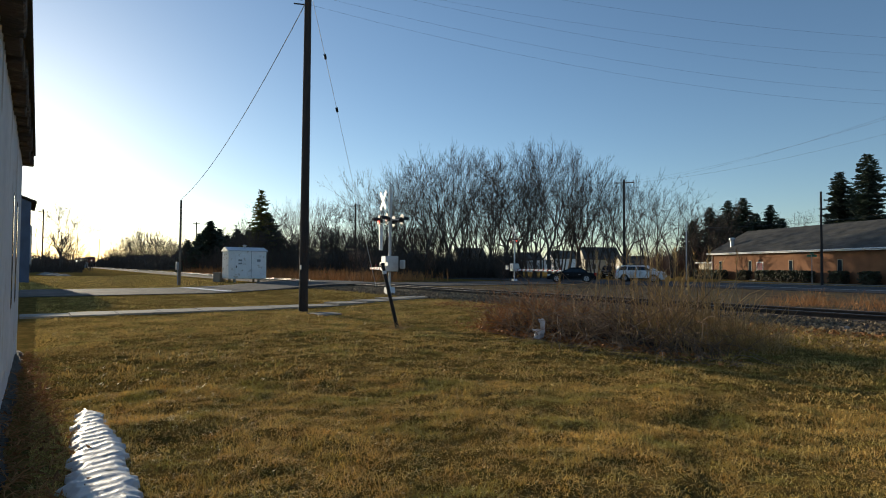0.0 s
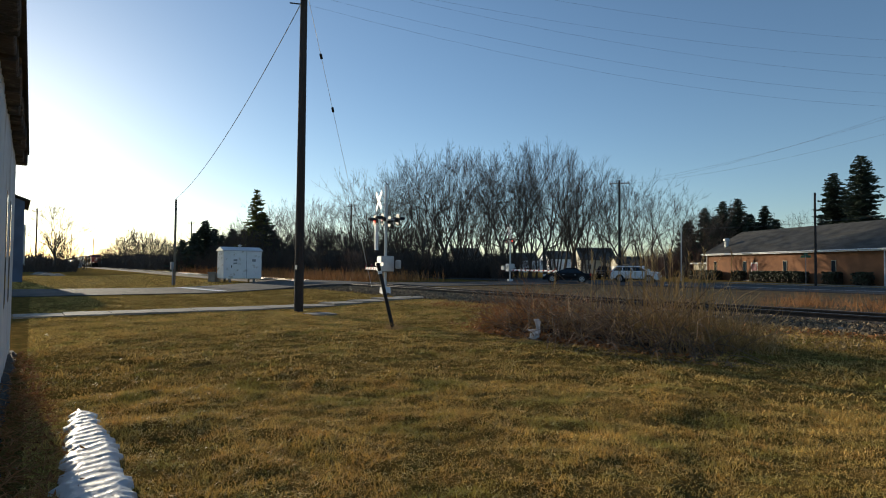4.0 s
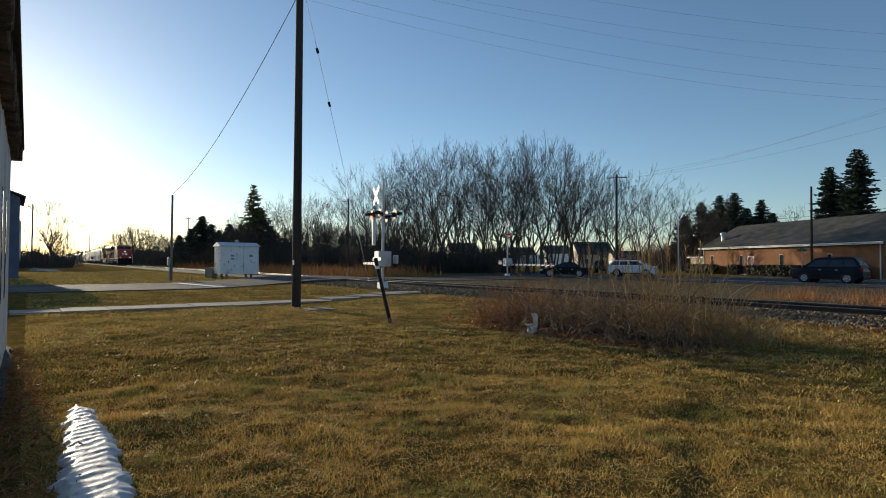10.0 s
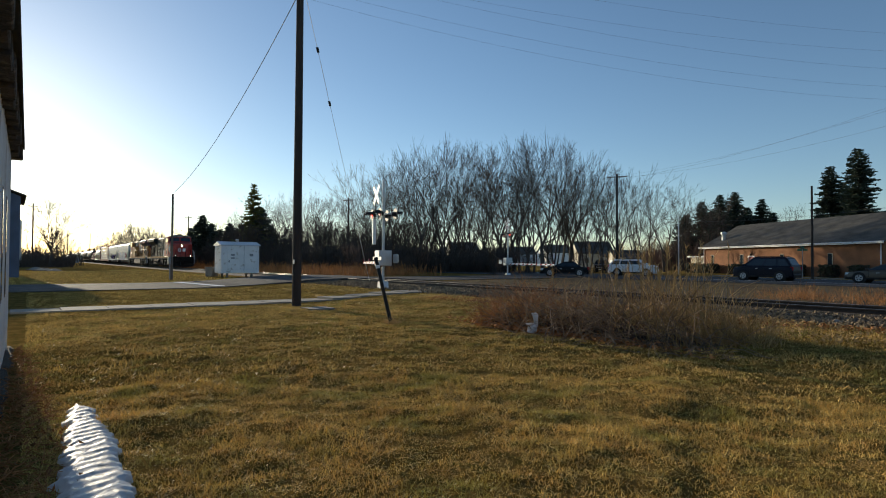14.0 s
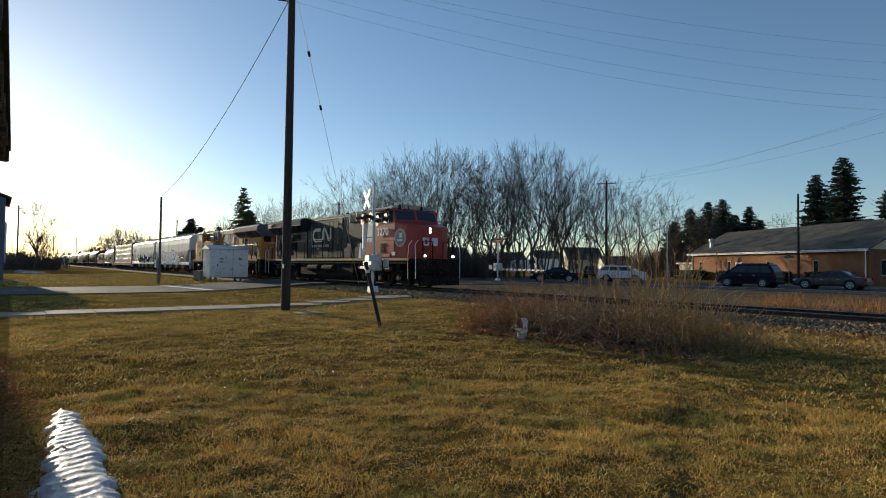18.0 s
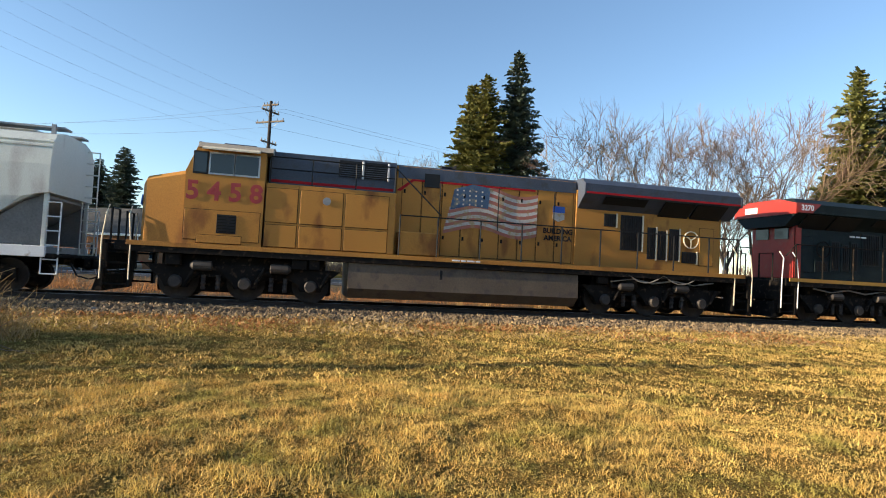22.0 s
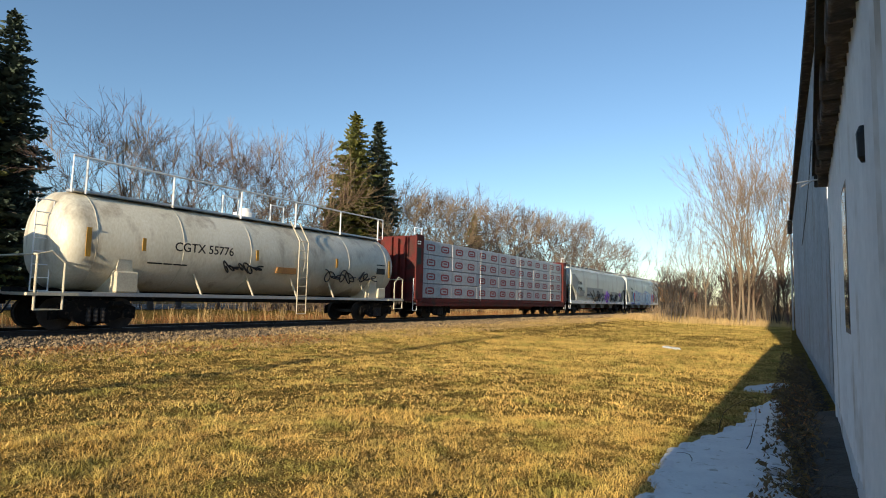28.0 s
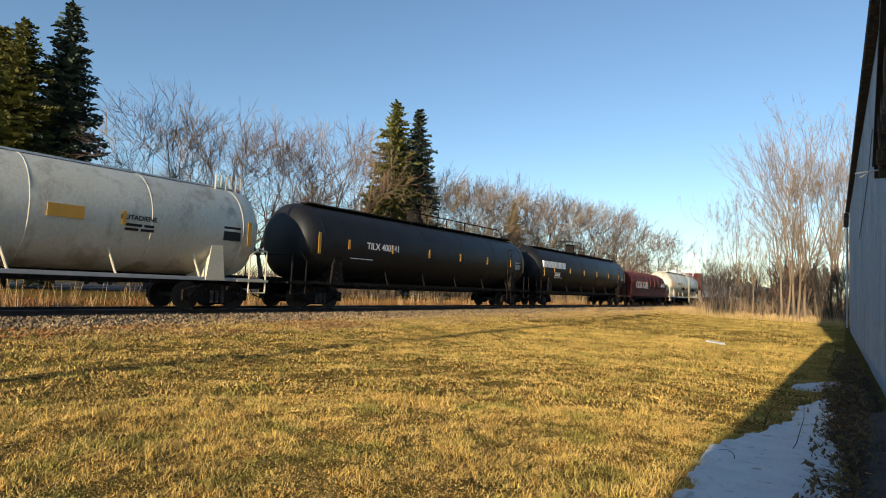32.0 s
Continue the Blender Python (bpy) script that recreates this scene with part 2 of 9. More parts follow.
    "oxide": mat("brown_red_car_paint", (0.14, 0.022, 0.018), (0.095, 0.018, 0.016), 0.65, scale=0.8, grain=20, bump=0.08, c3=(0.07, 0.025, 0.02), amount=0.3, spec=0.2),
    "tankwhite": mat("dirty_white_tank_paint", (0.70, 0.65, 0.53), (0.60, 0.55, 0.43), 0.45, scale=0.5, grain=18, bump=0.05, stretch=(1, 1, 0.4), c3=(0.42, 0.36, 0.27), amount=0.2),
    "wrap": mat("lumber_wrap", (0.48, 0.48, 0.51), (0.40, 0.40, 0.43), 0.35, scale=3, grain=15, bump=0.3),
    "emblem": mat("dark_red_print", (0.30, 0.035, 0.045), (0.24, 0.03, 0.04), 0.5, bump=0),
    "gold": mat("reflective_yellow", (0.50, 0.27, 0.03), (0.4, 0.21, 0.03), 0.5, bump=0),
    "blue": mat("blue_print", (0.03, 0.12, 0.48), (0.03, 0.09, 0.38), 0.5, bump=0),
    "cyan": mat("light_blue_print", (0.06, 0.30, 0.62), (0.05, 0.25, 0.5), 0.5, bump=0),
    "silver": mat("silver_spray_paint", (0.52, 0.54, 0.58), (0.44, 0.46, 0.5), 0.45, bump=0, scale=3),
    "purple": mat("purple_spray_paint", (0.14, 0.06, 0.36), (0.12, 0.05, 0.3), 0.5, bump=0),
    "brightred": mat("bright_red_print", (0.42, 0.016, 0.022), (0.35, 0.015, 0.02), 0.7, bump=0, spec=0.15),
    "plastic": mat("white_plastic_film", (0.75, 0.76, 0.78), (0.62, 0.64, 0.66), 0.3, scale=5, grain=20, bump=0.4),
    "hedge": mat("dark_hedge_leaf", (0.035, 0.045, 0.02), (0.05, 0.035, 0.02), 0.8, scale=2, grain=10, bump=0, vary=0.4),
    "carblue": mat("dark_blue_car_paint", (0.007, 0.010, 0.022), (0.006, 0.008, 0.018), 0.3, 0.0, bump=0, spec=0.15),
    "carblack": mat("black_car_paint", (0.007, 0.007, 0.009), (0.006, 0.006, 0.008), 0.3, 0.0, bump=0, spec=0.15),
    "carbrown": mat("dusty_brown_car_paint", (0.085, 0.07, 0.055), (0.06, 0.05, 0.04), 0.35, 0.3, scale=2, grain=30, bump=0),
    "fueltank": mat("dusty_brown_tank", (0.14, 0.105, 0.07), (0.10, 0.075, 0.052), 0.6, scale=1, grain=20, bump=0.1, c3=(0.08, 0.06, 0.05), amount=0.2),
    "headlight": glow("lit_headlight", (1.0, 0.72, 0.42), 30.0),
    "redlight": glow("lit_red_lens", (1.0, 0.05, 0.03), 1.2),
    "greenmetal": mat("green_sign_paint", (0.02, 0.14, 0.07), (0.02, 0.11, 0.06), 0.5, bump=0),
}

# ---- mesh helpers ----


def part(name, bm, material, parent=None, label="", smooth=False):
    """Links a bmesh as one mesh object, under a parent if given."""
    me = bpy.data.meshes.new(name)
    bm.to_mesh(me)
    bm.free()
    return place(name, me, material, parent, label, smooth)


def raw(name, verts, faces, material, parent=None, label="", smooth=False):
    me = bpy.data.meshes.new(name)
    me.from_pydata(verts, [], faces)
    me.update()
    return place(name, me, material, parent, label, smooth)


def place(name, me, material, parent=None, label="", smooth=False):
    if material is not None and not me.materials:
        me.materials.append(M[material])
    if smooth:
        me.polygons.foreach_set("use_smooth", [True] * len(me.polygons))
    ob = new(name, me)
    if parent is not None:
        ob.parent = parent
    if label:
        ob["label"] = label
    return ob


def thing(name, label, category, m=None, group="", kind=""):
    """An Empty at a thing's base, that parents its parts."""
    ob = new(name)
    ob.empty_display_size = 0.2
    if m is not None:
        ob.matrix_basis = m
    return tagged(ob, label, category, group, kind)


def box(bm, x0, x1, y0, y1, z0, z1, bevel=0.0):
    vs = [bm.verts.new(p) for p in ((x0, y0, z0), (x1, y0, z0), (x1, y1, z0), (x0, y1, z0), (x0, y0, z1), (x1, y0, z1), (x1, y1, z1), (x0, y1, z1))]
    fs = [bm.faces.new([vs[i] for i in f]) for f in ((0, 3, 2, 1), (4, 5, 6, 7), (0, 1, 5, 4), (1, 2, 6, 5), (2, 3, 7, 6), (3, 0, 4, 7))]
    if bevel:
        es = list({e for f in fs for e in f.edges})
        bmesh.ops.bevel(bm, geom=es, offset=bevel, segments=1, affect="EDGES", profile=0.5)
    return bm


def B(*a, bevel=0.0):
    return box(bmesh.new(), *a, bevel=bevel)


def rod(bm, a, b, r0, r1=None, n=8, caps=True):
    """A tapered round bar from a to b."""
    a, b = Vector(a), Vector(b)
    r1 = r0 if r1 is None else r1
    d = (b - a).normalized()
    u = d.cross(Vector((0, 0, 1)) if abs(d.z) < 0.9 else Vector((1, 0, 0))).normalized()
    v = d.cross(u)
    k = [(u * math.cos(2 * math.pi * i / n) + v * math.sin(2 * math.pi * i / n)) for i in range(n)]
    p = [bm.verts.new(a + q * r0) for q in k]
    q_ = [bm.verts.new(b + q * r1) for q in k]
    for i in range(n):
        bm.faces.new((p[i], p[(i + 1) % n], q_[(i + 1) % n], q_[i]))
    if caps:
        bm.faces.new(p[::-1])
        bm.faces.new(q_)
    return bm


def bars(paths, r, n=6):
    """Round bars along several polylines, each one unbroken tube, in one bmesh."""
    bm = bmesh.new()
    for path in paths:
        pts = [Vector(p) for p in path]
        prev = None
        for i, p in enumerate(pts):
            d = (pts[min(i + 1, len(pts) - 1)] - pts[max(i - 1, 0)])
            d = d.normalized() if d.length > 1e-6 else Vector((0, 0, 1))
            u = d.cross(Vector((0, 0, 1)) if abs(d.z) < 0.9 else Vector((1, 0, 0))).normalized()
            if prev and (u.dot(axis) < 0):
                u = -u
            axis = u
            v = d.cross(u)
            ring = [bm.verts.new(p + (u * math.cos(2 * math.pi * k / n) + v * math.sin(2 * math.pi * k / n)) * r) for k in range(n)]
            if prev:
                for k in range(n):
                    bm.faces.new((prev[k], prev[(k + 1) % n], ring[(k + 1) % n], ring[k]))
            else:
                bm.faces.new(ring[::-1])
            prev = ring
        bm.faces.new(prev)
    bmesh.ops.recalc_face_normals(bm, faces=bm.faces[:])
    return bm


def prism(bm, outline, axis, lo, hi):
    """A flat outline pushed along an axis: 'x' takes (y, z) points, 'y' (x, z), 'z' (x, y)."""
    f = {"x": lambda p, t: (t, p[0], p[1]), "y": lambda p, t: (p[0], t, p[1]), "z": lambda p, t: (p[0], p[1], t)}[axis]
    a = [bm.verts.new(f(p, lo)) for p in outline]
    b = [bm.verts.new(f(p, hi)) for p in outline]
    n = len(a)
    for i in range(n):
        bm.faces.new((a[i], a[(i + 1) % n], b[(i + 1) % n], b[i]))
    bm.faces.new(a[::-1])
    bm.faces.new(b)
    bmesh.ops.recalc_face_normals(bm, faces=bm.faces[:])
    return bm


def P(outline, axis, lo, hi):
    return prism(bmesh.new(), outline, axis, lo, hi)


def lathe(profile, axis="x", n=24):
    """A round body turned about an axis from (along, radius) points."""
    bm = bmesh.new()
    rings = []
    for t, r in profile:
        ring = []
        for i in range(n):
            a = 2 * math.pi * i / n
            c, s = r * math.cos(a), r * math.sin(a)
            ring.append(bm.verts.new((t, c, s) if axis == "x" else (c, s, t) if axis == "z" else (c, t, s)))
        rings.append(ring)
    for p, q in zip(rings, rings[1:]):
        for i in range(n):
            bm.faces.new((p[i], p[(i + 1) % n], q[(i + 1) % n], q[i]))
    bm.faces.new(rings[0])
    bm.faces.new(rings[-1])
    bmesh.ops.recalc_face_normals(bm, faces=bm.faces[:])
    return bm


def loft(rows):
    """A closed skin through rings of equally many points."""
    bm = bmesh.new()
    rings = [[bm.verts.new(p) for p in row] for row in rows]
    n = len(rings[0])
    for p, q in zip(rings, rings[1:]):
        for i in range(n):
            bm.faces.new((p[i], p[(i + 1) % n], q[(i + 1) % n], q[i]))
    bm.faces.new(rings[0][::-1])
    bm.faces.new(rings[-1])
    bmesh.ops.recalc_face_normals(bm, faces=bm.faces[:])
    return bm


def plate(corners, out, thick=0.012):
    """A thin plate through four corners, pushed outwards along out."""
    o = Vector(out).normalized() * thick
    return loft([[Vector(c) - o * 0.3 for c in corners], [Vector(c) + o for c in corners]])


def letters(name, text, size, material, parent, m, label="", bold=0.0):
    """Raised lettering in the built-in font, as a mesh part; m places its centre, facing -y when m has no turn."""
    cu = bpy.data.curves.new(name, "FONT")
    cu.body, cu.size, cu.align_x, cu.align_y, cu.extrude, cu.offset = text, size, "CENTER", "CENTER", 0.003, bold
    cu.resolution_u = 3
    tmp = bpy.data.objects.new(name, cu)
    scene.collection.objects.link(tmp)
    bpy.context.view_layer.update()
    me = bpy.data.meshes.new_from_object(tmp)
    bpy.data.objects.remove(tmp)
    bpy.data.curves.remove(cu)
    me.transform(m @ pose(0, 0, 0, 90, 0, 0))
    return place(name, me, material, parent, label)


def bearing(a, r):
    """The place at a bearing from +x, as far from the eye as r."""
    return r * math.cos(radians(a)), r * math.sin(radians(a))


def smooth01(t):
    t = min(1.0, max(0.0, t))
    return t * t * (3 - 2 * t)


def ground_z(x, y):
    """The lawn is level near the eye and rises a little towards the track bed."""
    return 0.2 * smooth01((y - 8.5) / 6.0)


LATTICE = np.random.default_rng(9).random((128, 128))


def uneven(x, y, step, shift=0.0):
    """Smooth random heights from 0 to 1 on a lattice of that step."""
    u, v = np.asarray(x) / step + 900.0 + shift, np.asarray(y) / step + 900.0 - shift * 1.7
    i, j = np.floor(u).astype(int), np.floor(v).astype(int)
    u, v = u - i, v - j
    u, v = u * u * (3 - 2 * u), v * v * (3 - 2 * v)
    g = LATTICE
    return (g[i % 128, j % 128] * (1 - u) + g[(i + 1) % 128, j % 128] * u) * (1 - v) + (g[i % 128, (j + 1) % 128] * (1 - u) + g[(i + 1) % 128, (j + 1) % 128] * u) * v


def tussock(x, y):
    """Small uneven swells of the turf: hummocks of a foot, tufts of a hand and broad hollows."""
    z = 0.050 * (uneven(x, y, 0.42) - 0.5) + 0.034 * (uneven(x, y, 0.19, 3.3) - 0.5) + 0.06 * (uneven(x, y, 1.3, 7.1) - 0.5)
    return z * np.clip((y - 0.3) / 0.6, 0, 1) * np.clip((15.5 - np.abs(x)) / 2.0, 0, 1) * np.clip((12.8 - y) / 2.0, 0, 1)


TRACK_Y, RAIL_Z = 18.8, 0.454


def track_y(x):
    """The track bends away very slightly far to the west."""
    d = max(0.0, -x - 50.0)
    return TRACK_Y + 0.031 * (d - 25.0 * (1 - math.exp(-d / 25.0)))

# ---- ground, track, roads ----


def swell(x, y):
    return 0.03 * math.sin(x * 0.9 + 1.3 * math.sin(y * 0.7)) * math.sin(y * 1.1 + math.sin(x * 0.6))


def build_ground():
    def lines(lo, hi, core_lo, core_hi, step):
        out = list(np.arange(core_lo, core_hi + 1e-6, step))
        s, v = step, core_hi
        while v < hi:
            s *= 1.25
            v = min(hi, v + s)
            out.append(v)
        s, v = step, core_lo
        while v > lo:
            s *= 1.25
            v = max(lo, v - s)
            out.insert(0, v)
        return out
    xs, ys = lines(-3500, 3500, -15, 15, 0.08), lines(-3500, 3500, 0.3, 12.6, 0.08)
    gx, gy = np.meshgrid(np.array(xs), np.array(ys))
    rough = tussock(gx, gy)
    vs = []
    for j, y in enumerate(ys):
        for i, x in enumerate(xs):
            z = ground_z(x, y)
            if -25 < x < 40 and -5 < y < 16:
                z += 0.5 * swell(x, y) + float(rough[j, i])
            vs.append((x, y, z - 0.01))
    n = len(xs)
    fs = [(j * n + i, j * n + i + 1, (j + 1) * n + i + 1, (j + 1) * n + i) for j in range(len(ys) - 1) for i in range(n - 1)]
    tagged(raw("ground", vs, fs, "lawn", smooth=True), "level ground of dry golden winter grass", "ground", kind="structure")


build_ground()


def strip(name, pts, half, z, material, label, category, thick=0.15):
    """A ribbon of paving along a polyline of (x, y, extra height)."""
    bm = bmesh.new()
    prev = None
    for i, (x, y, dz) in enumerate(pts):
        a, b = Vector(pts[max(0, i - 1)][:2]), Vector(pts[min(len(pts) - 1, i + 1)][:2])
        d = (b - a).normalized()
        nx, ny = -d.y * half, d.x * half
        g = ground_z(x, y) + z + dz
        row = [bm.verts.new(p) for p in ((x + nx, y + ny, g - thick), (x + nx, y + ny, g), (x - nx, y - ny, g), (x - nx, y - ny, g - thick))]
        if prev:
            for k in range(3):
                bm.faces.new((prev[k], prev[k + 1], row[k + 1], row[k]))
        prev = row
    bmesh.ops.recalc_face_normals(bm, faces=bm.faces[:])
    return tagged(part(name, bm, material), label, category, kind="structure")


def hump(y):
    return 0.235 * math.exp(-((y - TRACK_Y) / 4.5) ** 4)


strip("road", [(-38.8, y, hump(y)) for y in np.arange(-90, 46, 2.0)], 4.6, 0.03, "asphalt", "worn grey asphalt road over the railway crossing", "road")
strip("street", [(x, 50.5, 0) for x in (-260, -60, -20, 20, 60, 160)], 8.0, 0.036, "asphalt", "grey asphalt street running beside the railway", "street")
strip("pavement_far", [(x, 64.0, 0) for x in (-33, 0, 60, 160)], 0.8, 0.05, "concrete", "pale concrete pavement beside the street", "pavement")
strip("verge", [(x, 32.4, 0) for x in (-33, -20, -8, 4, 10)], 9.4, 0.012, "scrub", "brown scrubby earth between the track and the street", "verge")
# painted lines on the street and the road
for nm, pts, hw in (("road_line", [(x, 47.6, 0.012) for x in (-30, 40, 150)], 0.09), ("road_line", [(x, 57.6, 0.012) for x in (-30, 40, 150)], 0.07),
                    ("stop_line", [(-43.0, 9.2, 0.012), (-34.8, 10.0, 0.012)], 0.3)):
    strip(nm, pts, hw, 0.036 if nm == "road_line" else 0.04, "white", "faded white painted line on asphalt", "road marking", 0.004)


def build_pavement():
    slab = P([(-0.72, -0.735), (0.72, -0.735), (0.72, 0.735), (-0.72, 0.735)], "z", -0.12, 0.0)
    me = bpy.data.meshes.new("slab")
    slab.to_mesh(me)
    slab.free()
    me.materials.append(M["concrete"])
    walkway = thing("pavement", "narrow pale concrete footpath of square slabs across the lawn", "footpath", kind="structure")
    rnd = random.Random(5)
    for i in range(30):
        y = -20.0 + 1.5 * i * 0.86 + 0.0
        ob = place("slab", me, None, walkway)
        ob.matrix_basis = pose(-21.6 + rnd.uniform(-0.02, 0.02) - (0.0 if y < 12 else (y - 12) * 0.12), y, ground_z(-21, y) + 0.035 + rnd.uniform(-0.01, 0.01), rnd.uniform(-0.6, 0.6), rnd.uniform(-0.6, 0.6), 0)
        ob.scale = (1, 0.86, 1)


build_pavement()

tagged(strip("pavement_slab", [(-17.80, 7.81, 0), (-17.80, 8.71, 0)], 0.4, 0.04, "concrete", "", ""), "small pale concrete cover slab in the grass", "slab", kind="structure")


def build_track():
    xs = [x for x in np.concatenate([np.arange(-420, -60, 12), np.arange(-60, 130, 4), np.arange(130, 330, 12)])]
    bm = bmesh.new()
    prev = None
    for x in xs:
        y = track_y(x)
        row = [bm.verts.new((x, y + o, z)) for o, z in ((-3.2, 0.10), (-1.9, 0.25), (1.9, 0.25), (3.0, 0.10))]
        if prev:
            for k in range(3):
                bm.faces.new((prev[k], row[k], row[k + 1], prev[k + 1]))
        prev = row
    bmesh.ops.recalc_face_normals(bm, faces=bm.faces[:])
    track = thing("railway_track", "single railway track with dark steel rails on grey stone ballast", "railway track", kind="structure")
    part("ballast_bed", bm, "ballast", track)
    for s in (-0.7525, 0.7525):
        web, top = bmesh.new(), bmesh.new()
        for bmx, prof in ((web, ((-0.07, 0.285), (-0.07, 0.30), (-0.012, 0.318), (-0.012, 0.405), (-0.036, 0.415), (-0.036, 0.448), (0.036, 0.448), (0.036, 0.415), (0.012, 0.405), (0.012, 0.318), (0.07, 0.30), (0.07, 0.285))),
                          (top, ((-0.030, 0.446), (-0.026, 0.454), (0.026, 0.454), (0.030, 0.446)))):
            prev = None
            for x in xs:
                y = track_y(x) + s
                row = [bmx.verts.new((x, y + o, z)) for o, z in prof]
                if prev:
                    for k in range(len(prof)):
                        bmx.faces.new((prev[k], row[k], row[(k + 1) % len(prof)], prev[(k + 1) % len(prof)]))
                prev = row
            bmesh.ops.recalc_face_normals(bmx, faces=bmx.faces[:])
        rail = part("rail", web, "rail", track)
        part("rail_head", top, "railtop", rail, "polished running surface")
    tb = B(-0.115, 0.115, -1.3, 1.3, -0.16, 0.0, bevel=0.012)
    me = bpy.data.meshes.new("tie")
    tb.to_mesh(me)
    tb.free()
    me.materials.append(M["tie"])
    rnd = random.Random(3)
    for i in range(230):
        x = -32 + i * 0.53
        ob = place("tie", me, None, track)
        ob.matrix_basis = pose(x + rnd.uniform(-0.03, 0.03), track_y(x) + rnd.uniform(-0.05, 0.05), 0.302 + rnd.uniform(-0.012, 0.01), 0, 0, rnd.uniform(-1.5, 1.5))
    # loose stones on the shoulders
    base = [Vector(v) for v in ((1, 0, 0), (-1, 0, 0), (0, 1, 0), (0, -1, 0), (0, 0, 1), (0, 0, -1))]
    tri = ((0, 2, 4), (2, 1, 4), (1, 3, 4), (3, 0, 4), (2, 0, 5), (1, 2, 5), (3, 1, 5), (0, 3, 5))
    vs, fs = [], []
    for i in range(26000):
        near = i < 19000
        x = rnd.uniform(-16, 34) if near else rnd.choice((rnd.uniform(34, 80), rnd.uniform(-34, -16)))
        o = rnd.uniform(-3.3, -0.86) if rnd.random() < 0.8 else rnd.uniform(-0.6, 0.6) if rnd.random() < 0.5 else rnd.uniform(-4.1, -3.0)
        z = 0.245 if o > -1.9 else 0.245 - (-1.9 - o) * 0.115
        z = max(z, ground_z(x, TRACK_Y + o)) + rnd.uniform(-0.015, 0.03)
        s = rnd.uniform(0.024, 0.062) * (1.0 if near else 1.5)
        rot = Euler((rnd.uniform(0, 6), rnd.uniform(0, 6), rnd.uniform(0, 6))).to_matrix()
        sc = (s * rnd.uniform(0.8, 1.6), s, s * rnd.uniform(0.6, 1.0))
        k = len(vs)
        for v in base:
            q = rot @ Vector((v.x * sc[0], v.y * sc[1], v.z * sc[2]))
            vs.append((x + q.x, track_y(x) + o + q.y, z + q.z + s * 0.3))
        fs += [tuple(k + j for j in t) for t in tri]
    tagged(raw("ballast_stones", vs, fs, "stone", track), kind="stuff")
    # timber planks of the crossing
    for o in (-1.15, -0.38, 0.0, 0.38, 1.15):
        part("crossing_plank", B(-43.4, -34.2, TRACK_Y + o - 0.17, TRACK_Y + o + 0.17, 0.30, 0.452, bevel=0.01), "wood", track)


build_track()


# ---- buildings beside the lawn ----


def ribbed(bm, x0, x1, y, z0, z1, pitch=0.23, depth=0.034):
    """A wall sheet with standing ribs, facing +y."""
    pts, x = [], x0
    while x < x1 - 1e-6:
        e = min(x1, x + pitch)
        pts += [(x, y), (x + 0.03, y + depth), (x + 0.06, y), (e - 1e-4, y)]
        x = e
    pts.append((x1, y))
    lo = [bm.verts.new((px, py, z0)) for px, py in pts]
    hi = [bm.verts.new((px, py, z1)) for px, py in pts]
    for i in range(len(pts) - 1):
        bm.faces.new((lo[i + 1], lo[i], hi[i], hi[i + 1]))
    return bm


